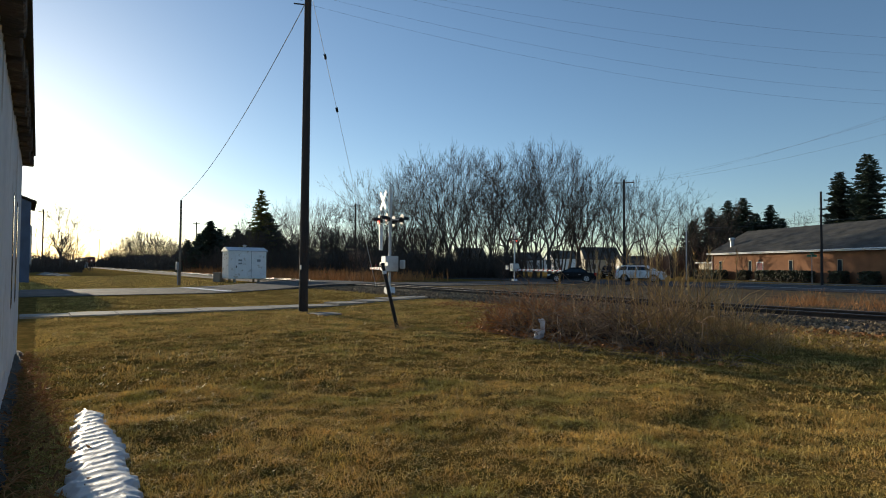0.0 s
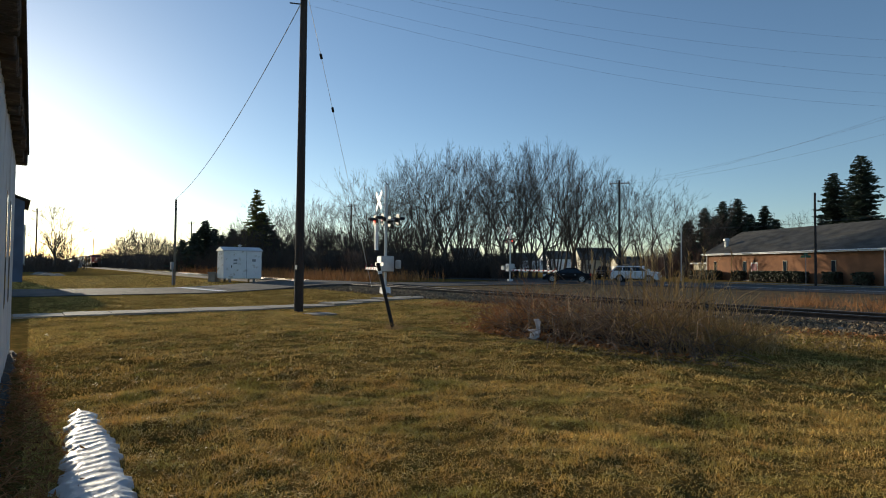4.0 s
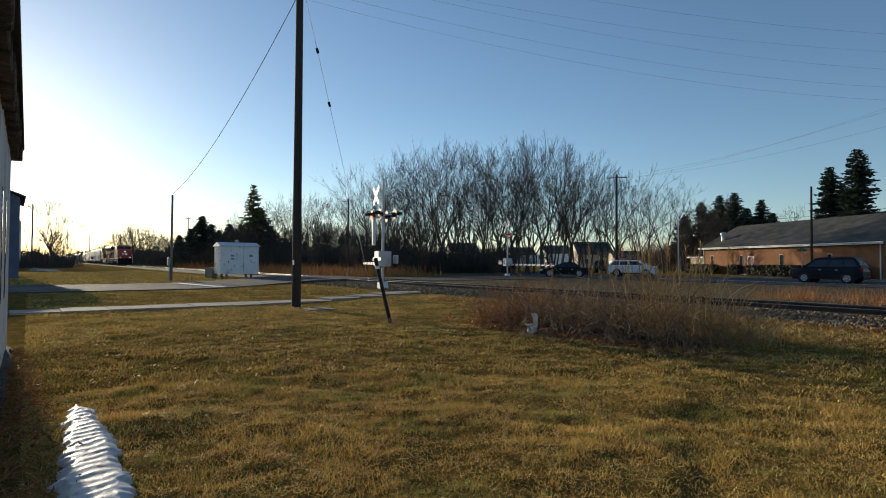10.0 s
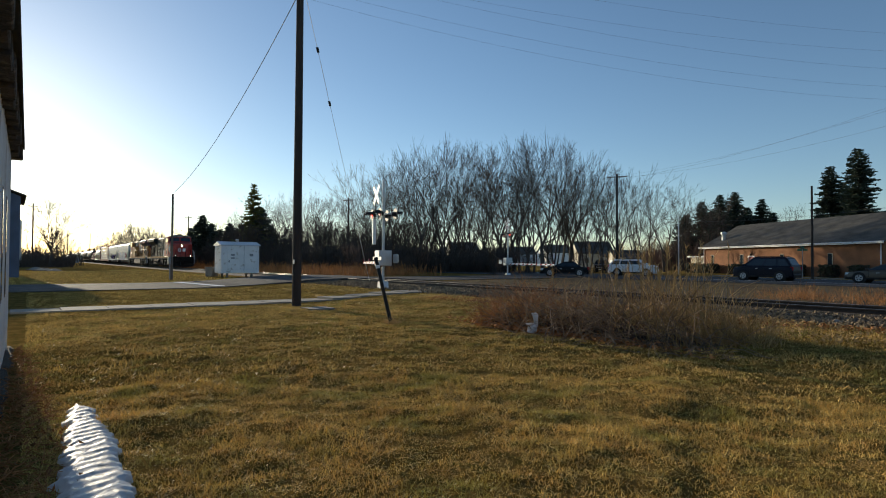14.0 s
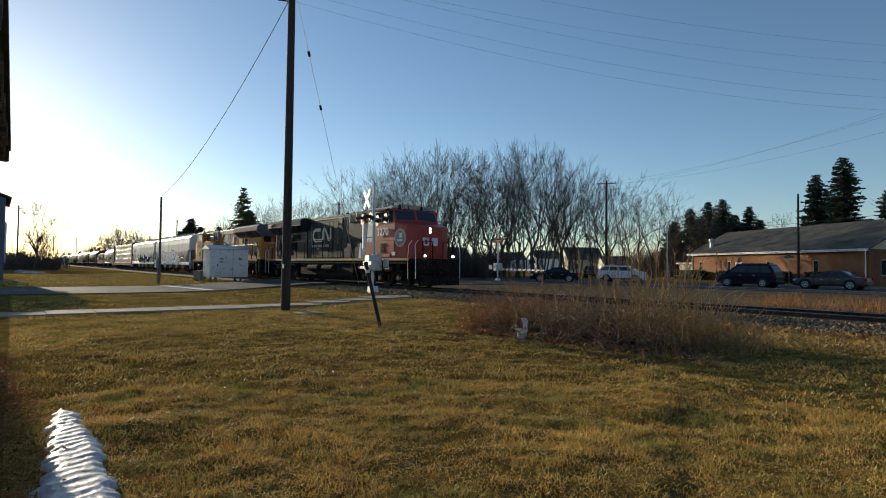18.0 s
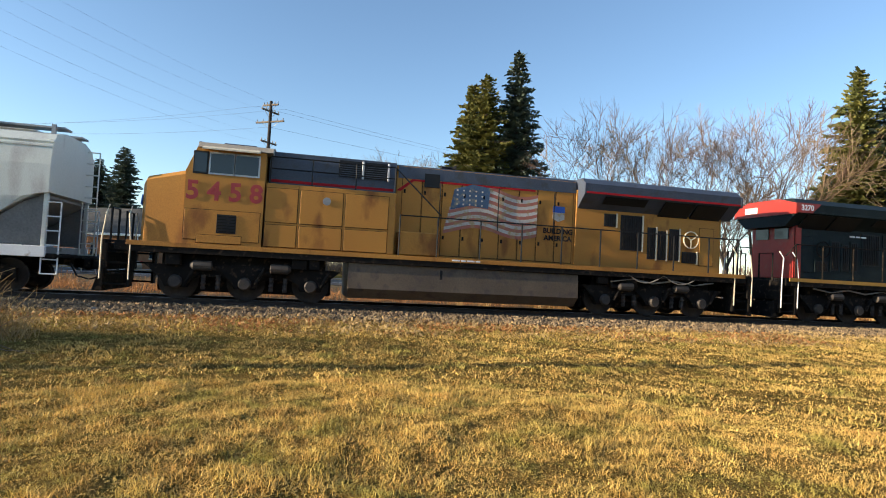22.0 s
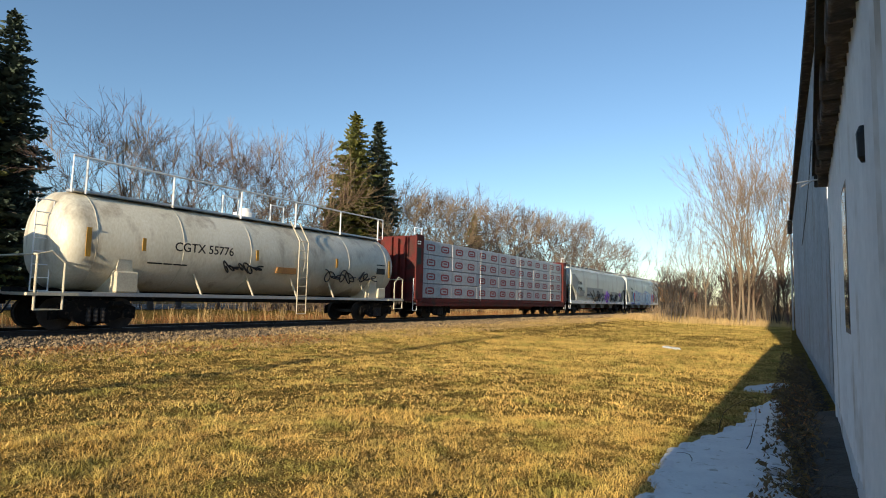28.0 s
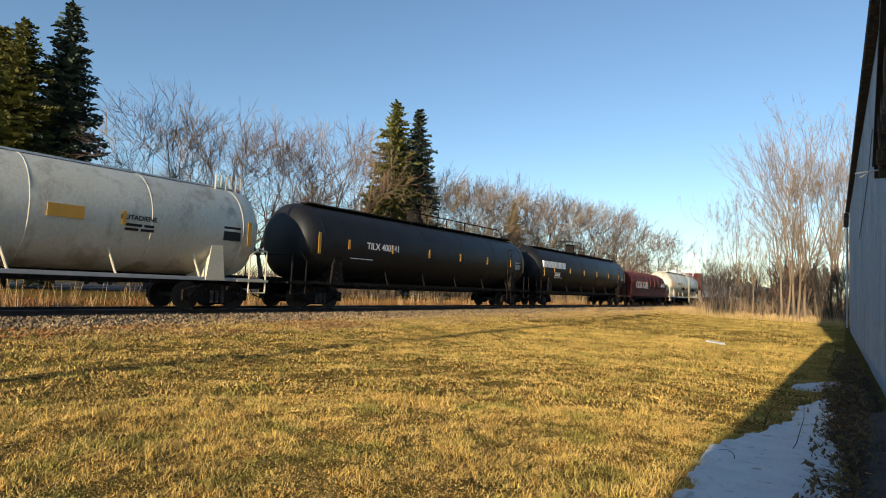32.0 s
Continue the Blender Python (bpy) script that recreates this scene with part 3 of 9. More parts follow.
def near_shed():
    # the long white shed behind the eye, its eave at 3.6 m
    t = thing("white_shed", "long white metal-clad shed with a dark ragged eave", "shed", pose(-1.35, -0.28, 0, 0, 0, -1.15))
    x0, x1 = -11.3, 11.25
    part("wall_core", B(x0, x1, -8.0, -0.04, -0.1, 3.58), "siding", t)
    part("cladding", ribbed(bmesh.new(), x0, x1, 0.0, 0.42, 3.58), "siding", t)
    part("skirt", B(x0, x1, -0.06, 0.012, -0.1, 0.43), "siding", t, "flat white base board")
    rnd = random.Random(8)
    x = x0 - 0.25
    while x < x1 + 0.25:
        e = min(x1 + 0.25, x + rnd.uniform(0.25, 0.6))
        part("eave_board", B(x, e, -0.05, 0.17 + rnd.uniform(-0.03, 0.03), 3.47 + rnd.uniform(-0.07, 0.03), 3.72, bevel=0.015), "eave", t, "dark weathered eave board with broken edge")
        x = e + 0.004
    part("roof", P([(0.22, 3.70), (-4.0, 5.05), (-8.3, 3.70), (-8.3, 3.62), (-4.0, 4.97), (0.22, 3.62)], "x", x0 - 0.3, x1 + 0.3), "shingle", t)
    for gx in (x0 + 0.02, x1 - 0.1):
        part("gable", P([(-0.05, 3.57), (-4.0, 4.9), (-7.95, 3.57)], "x", gx, gx + 0.08), "siding", t)
    part("corner_trim", B(x1 - 0.12, x1 + 0.015, -0.05, 0.03, 0.0, 3.55, bevel=0.006), "white", t, "flat white corner board")
    part("corner_trim", B(x0 - 0.015, x0 + 0.12, -0.05, 0.03, 0.0, 3.55, bevel=0.006), "white", t, "flat white corner board")
    for wx, z0, z1, w in ((7.25, 1.42, 2.68, 0.34), (-9.3, 1.05, 2.55, 0.16), (-7.8, 1.05, 2.55, 0.16)):
        w_ = part("window", B(wx - w, wx + w, 0.0, 0.035, z0, z1, bevel=0.006), "wood", t, "narrow weathered window frame")
        part("pane", B(wx - w + 0.05, wx + w - 0.05, 0.03, 0.039, z0 + 0.05, z1 - 0.05), "glass", w_)
    hook = bars([[(x1 - 0.1, 0.02, 3.5), (x1 + 0.05, 0.2, 3.52), (x1 + 0.35, 0.42, 3.55)], [(x1 + 0.05, 0.2, 3.52), (x1 + 0.2, 0.36, 3.46)]], 0.012)
    part("wire_bracket", hook, "alu", t, "bent metal service bracket")
    part("lamp", lathe([(0.0, 0.015), (0.03, 0.03), (0.16, 0.035), (0.2, 0.02)], "z", 12), "black", t, "small black wall lamp").location = (5.1, 0.035, 2.42)
    bank, prev = bmesh.new(), None
    for i in range(120):
        bx = x0 - 0.3 + i * 0.195
        east = smooth01((bx - 1.0) / 4.0)
        w, h = (0.16 + 0.28 * east) + 0.14 * noise.noise((bx * 1.3, 0, 3)), (0.05 + 0.08 * east) + 0.06 * noise.noise((bx * 1.7, 2, 0))
        row = [bank.verts.new(p) for p in ((bx, 0.0, h), (bx, w * 0.5, h * 0.7 + 0.03 * noise.noise((bx * 5, 1, 1))), (bx, w, -0.05))]
        if prev:
            for k in range(2):
                bank.faces.new((prev[k], prev[k + 1], row[k + 1], row[k]))
        prev = row
    part("soil_bank", bank, "soil", t, "dark soil banked along the wall base")


near_shed()


def tall_barn():
    # the taller grey-blue building past the shed's east end
    t = thing("tall_building", "tall grey-blue metal-clad building with a dark eave", "building", pose(26.3, -0.33, 0, 0, 0, 0.85))
    x0, x1 = -14.6, 15.4
    part("wall_core", B(x0, x1, -14, -0.03, -0.1, 7.3), "bluesiding", t)
    part("cladding", ribbed(bmesh.new(), x0, x1, 0.0, 0.3, 7.25, 0.3, 0.015), "bluesiding", t)
    part("gable_wall", B(x0 - 0.03, x0 + 0.0, -14, 0.0, 3.0, 7.3), "white", t, "sunlit pale end wall")
    part("roof", P([(0.2, 7.28), (-7, 10.2), (-14.3, 7.28), (-14.3, 7.2), (-7, 10.1), (0.2, 7.2)], "x", x0 - 0.3, x1 + 0.3), "shingle", t)
    part("eave", B(x0 - 0.25, x1 + 0.3, -0.02, 0.2, 7.08, 7.22, bevel=0.02), "eave", t)
    part("downpipe", rod(bmesh.new(), (x1 - 0.12, 0.12, 0.2), (x1 - 0.12, 0.12, 7.1), 0.05), "alu", t)
    part("hopper_head", B(x1 - 0.25, x1 + 0.1, 0.03, 0.3, 6.2, 7.05, bevel=0.03), "eave", t, "dark box under the eave")
    crack = [[(x0 + 4.2, 0.02, 5.6), (x0 + 6, 0.02, 5.0), (x0 + 9, 0.02, 4.4), (x0 + 13, 0.02, 3.9)]]
    part("cable", bars(crack, 0.012, 5), "wire", t, "sagging black cable on the wall")


tall_barn()


def small_building(name, label, cat, m, w, d, h, ridge, wall, roof, along="x", over=0.3, wins=(), doors=()):
    """A gabled block: w along x, d along y, walls h, roof rise to ridge; openings on the side facing -y."""
    t = thing(name, label, cat, m)
    part("wall", B(-w / 2, w / 2, -d / 2, d / 2, -0.2, h), wall, t)
    if along == "x":
        part("roof", P([(-d / 2 - over, h - 0.05), (0, ridge), (d / 2 + over, h - 0.05), (d / 2 + over, h + 0.08), (0, ridge + 0.15), (-d / 2 - over, h + 0.08)], "x", -w / 2 - over, w / 2 + over), roof, t)
        for s in (-1, 1):
            part("gable", P([(-d / 2, h - 0.01), (0, ridge), (d / 2, h - 0.01)], "x", s * (w / 2 - 0.06) - 0.05, s * (w / 2 - 0.06) + 0.05), wall, t)
    else:
        part("roof", P([(-w / 2 - over, h - 0.05), (0, ridge), (w / 2 + over, h - 0.05), (w / 2 + over, h + 0.08), (0, ridge + 0.15), (-w / 2 - over, h + 0.08)], "y", -d / 2 - over, d / 2 + over), roof, t)
        for s in (-1, 1):
            part("gable", P([(-w / 2, h - 0.01), (0, ridge), (w / 2, h - 0.01)], "y", s * (d / 2 - 0.06) - 0.05, s * (d / 2 - 0.06) + 0.05), wall, t)
    for x, z, ww, hh in wins:
        f = part("window", B(x - ww / 2 - 0.08, x + ww / 2 + 0.08, -d / 2 - 0.05, -d / 2 + 0.02, z - 0.08, z + hh + 0.08, bevel=0.01), "white", t)
        part("pane", B(x - ww / 2, x + ww / 2, -d / 2 - 0.06, -d / 2, z, z + hh), "glass", f)
    for x, ww, hh in doors:
        f = part("door", B(x - ww / 2, x + ww / 2, -d / 2 - 0.05, -d / 2 + 0.02, 0, hh, bevel=0.01), "white", t)
        part("door_handle", B(x + ww / 2 - 0.15, x + ww / 2 - 0.1, -d / 2 - 0.09, -d / 2 - 0.04, 0.95, 1.05), "black", f)
    return t

# ---- the train: every vehicle has z 0 at rail height, +x its way, -y the side towards the lawn ----
CACHE = {}


def shared(key, make, material):
    if key not in CACHE:
        me = bpy.data.meshes.new(key)
        bm = make()
        bm.to_mesh(me)
        bm.free()
        me.materials.append(M[material])
        CACHE[key] = me
    return CACHE[key]


def bogie(parent, cx, axles, gap, r, frame_mat="under"):
    """A truck: bolster, side frames, springs and wheels."""
    half = gap * (axles - 1) / 2
    truck = part("truck", B(cx - 0.35, cx + 0.35, -0.95, 0.95, 0.45, 0.85, bevel=0.03), frame_mat, parent)
    wheel = shared(f"wheel_{r}", lambda: lathe([(-0.07, r * 0.35), (-0.07, r * 0.9), (-0.07, r + 0.025), (-0.03, r), (0.07, r), (0.07, r * 0.88), (0.03, r * 0.8), (0.03, r * 0.38), (0.08, r * 0.3)], "y", 24), "wheel")
    for i in range(axles):
        x = cx - half + i * gap
        part("axle", rod(bmesh.new(), (x, -0.95, r), (x, 0.95, r), 0.08, n=8), "wheel", truck)
        for s in (-1, 1):
            w = place("wheel", wheel, None, truck)
            w.matrix_basis = pose(x, s * 0.7525, r, 0, 0, 0 if s < 0 else 180)
            part("bearing_cap", lathe([(-0.1, 0.1), (-0.07, 0.13), (0.06, 0.13)], "y", 12), "under", truck).matrix_basis = pose(x, s * 1.2, r, 0, 0, 0 if s < 0 else 180)
    for s in (-1, 1):
        L = half + 0.32
        if axles == 2:
            out = [(cx - L, r - 0.16), (cx - L, r + 0.2), (cx - 0.5, r + 0.42), (cx + 0.5, r + 0.42), (cx + L, r + 0.2), (cx + L, r - 0.16), (cx + L - 0.4, r - 0.1), (cx + 0.38, r - 0.28), (cx - 0.38, r - 0.28), (cx - L + 0.4, r - 0.1)]
        else:
            out = [(cx - L - 0.15, r + 0.05), (cx - L - 0.15, r + 0.42), (cx - L + 0.3, r + 0.5), (cx + L - 0.3, r + 0.5), (cx + L + 0.15, r + 0.42), (cx + L + 0.15, r + 0.05)]
            for q in (1, 0, -1):
                o = cx + q * gap
                out += [(o + 0.42, r + 0.05), (o + 0.3, r - 0.2), (o - 0.3, r - 0.2), (o - 0.42, r + 0.05)]
                if q > -1:
                    out += [(o - gap / 2 + 0.25, r + 0.12), (o - gap / 2 - 0.25, r + 0.12)]
        part("side_frame", P(out, "y", s * 1.1 - 0.07, s * 1.1 + 0.07), frame_mat, truck)
        for k in ((-0.2, 0.0, 0.2) if axles == 2 else (-gap / 2 - 0.2, -gap / 2 + 0.2, gap / 2 - 0.2, gap / 2 + 0.2)):
            part("spring", lathe([(r - 0.24 + 0.06 * j, 0.075 if j % 2 else 0.055) for j in range(8)], "z", 8), "wheel", truck).location = (cx + k, s * 1.2, 0)
        part("brake_cylinder", rod(bmesh.new(), (cx + 0.35, s * 1.24, r + 0.3), (cx + 0.75, s * 1.24, r + 0.3), 0.09, n=10), "under", truck)
    return truck


def couplers(t, half):
    for s in (-1, 1):
        c = part("coupler", B(s * half - 0.5, s * half + 0.5, -0.1, 0.1, 0.72, 1.0, bevel=0.03), "under", t)
        part("knuckle", B(s * (half - 0.08) - 0.16, s * (half - 0.08) + 0.16, -0.17, 0.17, 0.7, 1.02, bevel=0.05), "under", c)
        part("air_hose", bars([[(s * (half - 0.5), -0.35, 0.85), (s * (half - 0.3), -0.38, 0.5), (s * (half - 0.02), -0.3, 0.42)]], 0.025), "black", c)


def ladder(t, x, y, z0, z1, mat_="alu", w=0.42, step=0.34, name="ladder"):
    n = max(2, int((z1 - z0) / step))
    paths = [[(x - w / 2, y, z0), (x - w / 2, y, z1)], [(x + w / 2, y, z0), (x + w / 2, y, z1)]]
    paths += [[(x - w / 2, y, z0 + i * (z1 - z0) / n), (x + w / 2, y, z0 + i * (z1 - z0) / n)] for i in range(n + 1)]
    return part(name, bars(paths, 0.02, 6), mat_, t)


def bar_rows(t, x, z, rows, mat_, y, h=0.07, gap=0.13, name="lettering"):
    """Unreadable small print as plain bars: each row a list of widths."""
    for j, ws in enumerate(rows):
        px = x
        for w in ws:
            part(name, B(px, px + w, y - 0.004, y + 0.002, z - j * gap, z - j * gap + h), mat_, t)
            px += w + h * 0.8


def locomotive(name, label, f, c, m):
    """A six-axle road diesel; f is +1 when its cab leads. c: its paints."""
    t = thing(name, label, "locomotive", m)
    X = lambda *v: sorted(f * a for a in v)

    def bx(nm, x0, x1, y0, y1, z0, z1, mt, lb="", bev=0.02, par=None):
        a, b = X(x0, x1)
        if nm in ("panel", "hood_door", "door_panel", "rear_door"):
            mid = (y0 + y1) / 2
            part("seam", B(a - 0.014, b + 0.014, mid - 0.004, mid + 0.004, z0 - 0.014, z1 + 0.014), "under", par or t)
        return part(nm, B(a, b, y0, y1, z0, z1, bevel=bev), mt, par or t, lb)

    def px(nm, out, y0, y1, mt, lb="", par=None):
        return part(nm, P([(f * a, z) for a, z in out], "y", y0, y1), mt, par or t, lb)

    bx("frame", -10.3, 10.2, -1.5, 1.5, 1.3, 1.58, "under")
    for s in (-1, 1):
        bx("sill_stripe", -10.2, 9.9, s * 1.53 - 0.02, s * 1.53 + 0.02, 1.47, 1.60, c["sill"], "bright painted sill edge", 0.004)
        # a dark plate paints the shadow line under the stripe
        bx("sill_shadow_plate", -10.1, 9.8, s * 1.5 - 0.02, s * 1.5 + 0.012, 1.30, 1.46, "under", "grimy dark plate painted as the shadow below the sill", 0.004)
    tank = part("fuel_tank", P([(-1.46, 0.52), (-1.42, 1.29), (1.42, 1.29), (1.46, 0.52), (1.15, 0.22), (-1.15, 0.22)], "x", *X(-3.78, 3.78)), c["tank"], t)
    part("tank_band", B(f * 0.9 - 0.04, f * 0.9 + 0.04, -1.44, 1.44, 0.6, 1.2), "black", tank)
    if c["pipes"]:
        for k in (0, 1):
            part("air_reservoir", lathe([(f * (-1.5 + 2.2 * k) - 0.85, 0.1), (f * (-1.5 + 2.2 * k) - 0.75, 0.21), (f * (-1.5 + 2.2 * k) + 0.75, 0.21), (f * (-1.5 + 2.2 * k) + 0.85, 0.1)], "x", 16), "under", t).location = (0, -1.52, 0.98)
    for cx in (-6.75, 6.75):
        bogie(t, f * cx, 3, 1.88, 0.535)
        for s in (-1, 1):
            out = [(-2.75, 0.98), (2.75, 0.98)]
            for a in (1.88, 0, -1.88):
                out += [(a + 0.72, 0.86), (a + 0.40, 0.56), (a + 0.26, 0.34), (a - 0.26, 0.34), (a - 0.40, 0.56), (a - 0.72, 0.86)]
            cast = part("truck_casting", P([(f * cx + q, z) for q, z in out], "y", s * 1.2 - 0.05, s * 1.2 + 0.05), "under", t, "grimy cast truck side frame")
            for a in (1.88, 0, -1.88):
                part("axle_cap", lathe([(-0.09, 0.15), (-0.03, 0.19), (0.06, 0.19)] if s < 0 else [(-0.06, 0.19), (0.03, 0.19), (0.09, 0.15)], "y", 14), "axlecap", cast).location = (f * cx + a, s * 1.28, 0.5)
                part("shock_strut", rod(bmesh.new(), (f * cx + a + 0.3, s * 1.33, 0.5), (f * cx + a + 0.55, s * 1.33, 0.98), 0.05, n=7), "under", cast)
            part("brake_cylinder", lathe([(-0.3, 0.1), (-0.28, 0.14), (0.2, 0.14), (0.3, 0.06)], "x", 12), "axlecap", t).location = (f * cx + 1.0, s * 1.36, 0.98)
            part("brake_cylinder", lathe([(-0.3, 0.06), (-0.2, 0.14), (0.28, 0.14), (0.3, 0.1)], "x", 12), "axlecap", t).location = (f * cx - 1.2, s * 1.36, 0.98)
            part("motor_case", B(f * cx - 2.5, f * cx + 2.5, s * 0.45 - 0.2, s * 0.45 + 0.2, 0.2, 0.95, bevel=0.05), "under", t)
            part("bolster", B(f * cx - 2.3, f * cx + 2.3, s * 1.0 - 0.1, s * 1.0 + 0.1, 0.95, 1.3, bevel=0.03), "under", t)
    couplers(t, 11.15)
    # short nose with its slanted top
    nb_ = bmesh.new()
    ring = lambda x, w, zs: [nb_.verts.new((f * x, y, z)) for y, z in ((-w, 1.6), (-w, zs - 0.12), (-w + 0.14, zs), (w - 0.14, zs), (w, zs - 0.12), (w, 1.6))]
    rows_ = [ring(9.72, 0.85, 3.36), ring(9.5, 1.42, 3.44), ring(8.5, 1.5, 3.68), ring(8.0, 1.5, 3.70)]
    for p_, q_ in zip(rows_, rows_[1:]):
        for k in range(6):
            nb_.faces.new((p_[k], p_[(k + 1) % 6], q_[(k + 1) % 6], q_[k]))
    nb_.faces.new(rows_[0])
    nb_.faces.new(rows_[-1])
    bmesh.ops.recalc_face_normals(nb_, faces=nb_.faces[:])
    nose = part("nose", nb_, c["cab"], t)
    part("nose_door", B(*X(9.7, 9.75), -0.35, 0.35, 1.65, 3.0, bevel=0.01), c["cab"], nose)
    cab = px("cab", [(8.5, 1.6), (8.5, 3.66), (8.2, 4.42), (6.34, 4.45), (6.34, 1.6)], -1.52, 1.52, c["cab"])
    roof = part("cab_roof", P([(-1.6, 4.36), (-1.45, 4.52), (-0.7, 4.66), (0.7, 4.66), (1.45, 4.52), (1.6, 4.36), (1.5, 4.34), (-1.5, 4.34)], "x", *X(6.15, 8.2)), c["visor"], t)
    part("roof_vent", B(*X(6.7, 7.7), -0.5, 0.5, 4.62, 4.74, bevel=0.04), c["roof"], roof)
    for s in (-1, 1):
        for x0, x1 in ((6.54, 7.17), (7.22, 7.85), (7.95, 8.27)):
            fr = bx("window_frame", x0 - 0.045, x1 + 0.045, s * 1.53 - 0.012, s * 1.53 + 0.014, 3.60, 4.25, "alu" if x1 < 8 else "black", "", 0.005, cab)
            part("pane", B(*X(x0, x1), s * 1.548 - 0.008, s * 1.548 + 0.008, 3.65, 4.2), "glass", fr)
        part("sunshade", P([(s * 1.5, 4.34), (s * 1.86, 4.26), (s * 1.86, 4.30), (s * 1.5, 4.42)], "x", *X(6.5, 8.05)), c["shade"], cab)
        bx("door_panel", 6.42, 8.46, s * 1.525 - 0.01, s * 1.525 + 0.018, 1.72, 2.58, c["cab"], "", 0.006, cab)
        bx("door_panel", 6.9, 8.1, s * 1.54 - 0.01, s * 1.54 + 0.018, 1.64, 1.86, c["cab"], "", 0.006, cab)
        vent = bx("louvre", 7.06, 7.59, s * 1.54 - 0.008, s * 1.54 + 0.014, 1.93, 2.47, "black", "", 0.004, cab)
        for k in range(6):
            part("slat", B(*X(7.09, 7.56), s * 1.558 - 0.006, s * 1.558 + 0.006, 1.97 + k * 0.085, 1.99 + k * 0.085), "under", vent)
    for s in (-1, 1):
        ws = part("windshield", P([(s * 0.08, 3.78), (s * 1.38, 3.74), (s * 1.38, 4.3), (s * 0.08, 4.36)], "x", -0.012, 0.012), "glass", t)
        ws.matrix_basis = pose(f * 8.37, 0, 4.0, 0, f * -21.5, 0) @ pose(0, 0, -4.0)
        nb = bx("number_board", 8.14, 8.28, s * 0.75 - 0.36, s * 0.75 + 0.36, 4.36, 4.60, "black", "", 0.02)
    # flush equipment section behind the cab, and the set-in deck above it
    bx("equipment_box", 2.45, 6.3, -1.48, 1.48, 1.6, c["eqz"], c["eq"])
    for x0, x1 in ((2.68, 3.98), (4.06, 5.3), (5.38, 6.28)):
        for s in (-1, 1):
            bx("panel", x0, x1, s * 1.49 - 0.01, s * 1.49 + 0.014, 1.64, 2.28, c["eq"], "", 0.006)
            if c["eqz"] > 3:
                bx("panel", x0, x1, s * 1.49 - 0.01, s * 1.49 + 0.014, 2.36, 3.36, c["eq"], "", 0.006)
    bx("upper_hood", 2.42, 6.28, -1.05, 1.05, 1.6, 4.52, c["upper"])
    if c["eqz"] > 3:
        for s in (-1, 1):
            bx("red_stripe", 2.5, 6.2, s * 1.055 - 0.006, s * 1.055 + 0.006, 3.60, 3.68, "brightred", "", 0)
            part("deck_rail", bars([[(f * 2.5, s * 1.42, 4.3), (f * 6.2, s * 1.42, 4.3)], [(f * 2.5, s * 1.42, 3.95), (f * 6.2, s * 1.42, 3.95)]] + [[(f * x, s * 1.42, 3.5), (f * x, s * 1.42, 4.3)] for x in (2.5, 3.7, 5.0, 6.2)] + [[(f * 2.5, s * 1.42, 4.3), (f * 1.0, s * 1.5, 2.9)]], 0.022), "black", t)
    for s in (-1, 1):
        for x0 in (2.72, 3.52):
            g = bx("grille", x0, x0 + 0.7, s * 1.07 - 0.02, s * 1.07 + 0.02, 3.93, 4.44, "black", "", 0.004)
            bx("grille_frame", x0 - 0.07, x0 - 0.01, s * 1.08 - 0.02, s * 1.08 + 0.03, 3.9, 4.46, "alu", "pale grille edge", 0.004)
            for k in range(7):
                part("slat", B(*X(x0 + 0.02, x0 + 0.68), s * 1.095 - 0.008, s * 1.095 + 0.008, 3.96 + k * 0.066, 3.975 + k * 0.066), c["upper"], g)
        bx("grille", 1.0, 1.5, s * 0.995 - 0.02, s * 0.995 + 0.02, 3.84, 4.28, "black", "", 0.004)
    # engine hood with its doors
    bx("engine_hood", -3.8, 2.4, -0.96, 0.96, 1.6, 4.46, c["hood"])
    part("hood_roof", P([(-0.98, 4.3), (-0.9, 4.5), (0.9, 4.5), (0.98, 4.3)], "x", *X(-3.8, 2.4)), c["roof"], t)
    rnd = random.Random(4)
    for s in (-1, 1):
        for i in range(9):
            x0 = -3.7 + i * 0.66
            d = bx("hood_door", x0, x0 + 0.62, s * 0.97 - 0.01, s * 0.97 + 0.02, 1.68, 4.1, c["hood"], "", 0.008)
            for z in (2.2, 3.6):
                part("latch", B(*X(x0 + 0.52, x0 + 0.58), s * 1.0 - 0.015, s * 1.0 + 0.015, z, z + 0.12), "under", d)
            if i % 3 == 1:
                part("grab_bar", bars([[(f * (x0 + 0.05), s * 1.03, 2.6), (f * (x0 + 0.05), s * 1.03, 4.0)]], 0.016), c["grab"], d)
    bx("exhaust_hood", -1.6, -0.9, -0.4, 0.4, 4.45, 4.62, "under")
    bx("roof_hatch", -3.4, -2.3, -0.6, 0.6, 4.46, 4.60, c["roof"])
    horn = part("horn", lathe([(-0.2, 0.03), (0.15, 0.04), (0.28, 0.1)], "x", 10), "black", t)
    horn.location = (f * 0.6, -0.3, 4.66)
    part("horn_bell", lathe([(-0.28, 0.1), (-0.15, 0.04), (0.2, 0.03)], "x", 10), "black", horn).location = (0.1, 0.25, 0.02)
    part("horn_stand", rod(bmesh.new(), (0, 0.1, -0.2), (0, 0.1, 0), 0.04), "black", horn)
    # radiator section with flared wings
    bx("radiator_hood", -9.5, -3.8, -1.02, 1.02, 1.6, 4.2, c["rad"])
    part("radiator_wing", P([(-1.0, 3.55), (-1.52, 4.02), (-1.55, 4.36), (-1.3, 4.56), (1.3, 4.56), (1.55, 4.36), (1.52, 4.02), (1.0, 3.55)], "x", *X(-9.95, -3.85)), c["wing"], t)
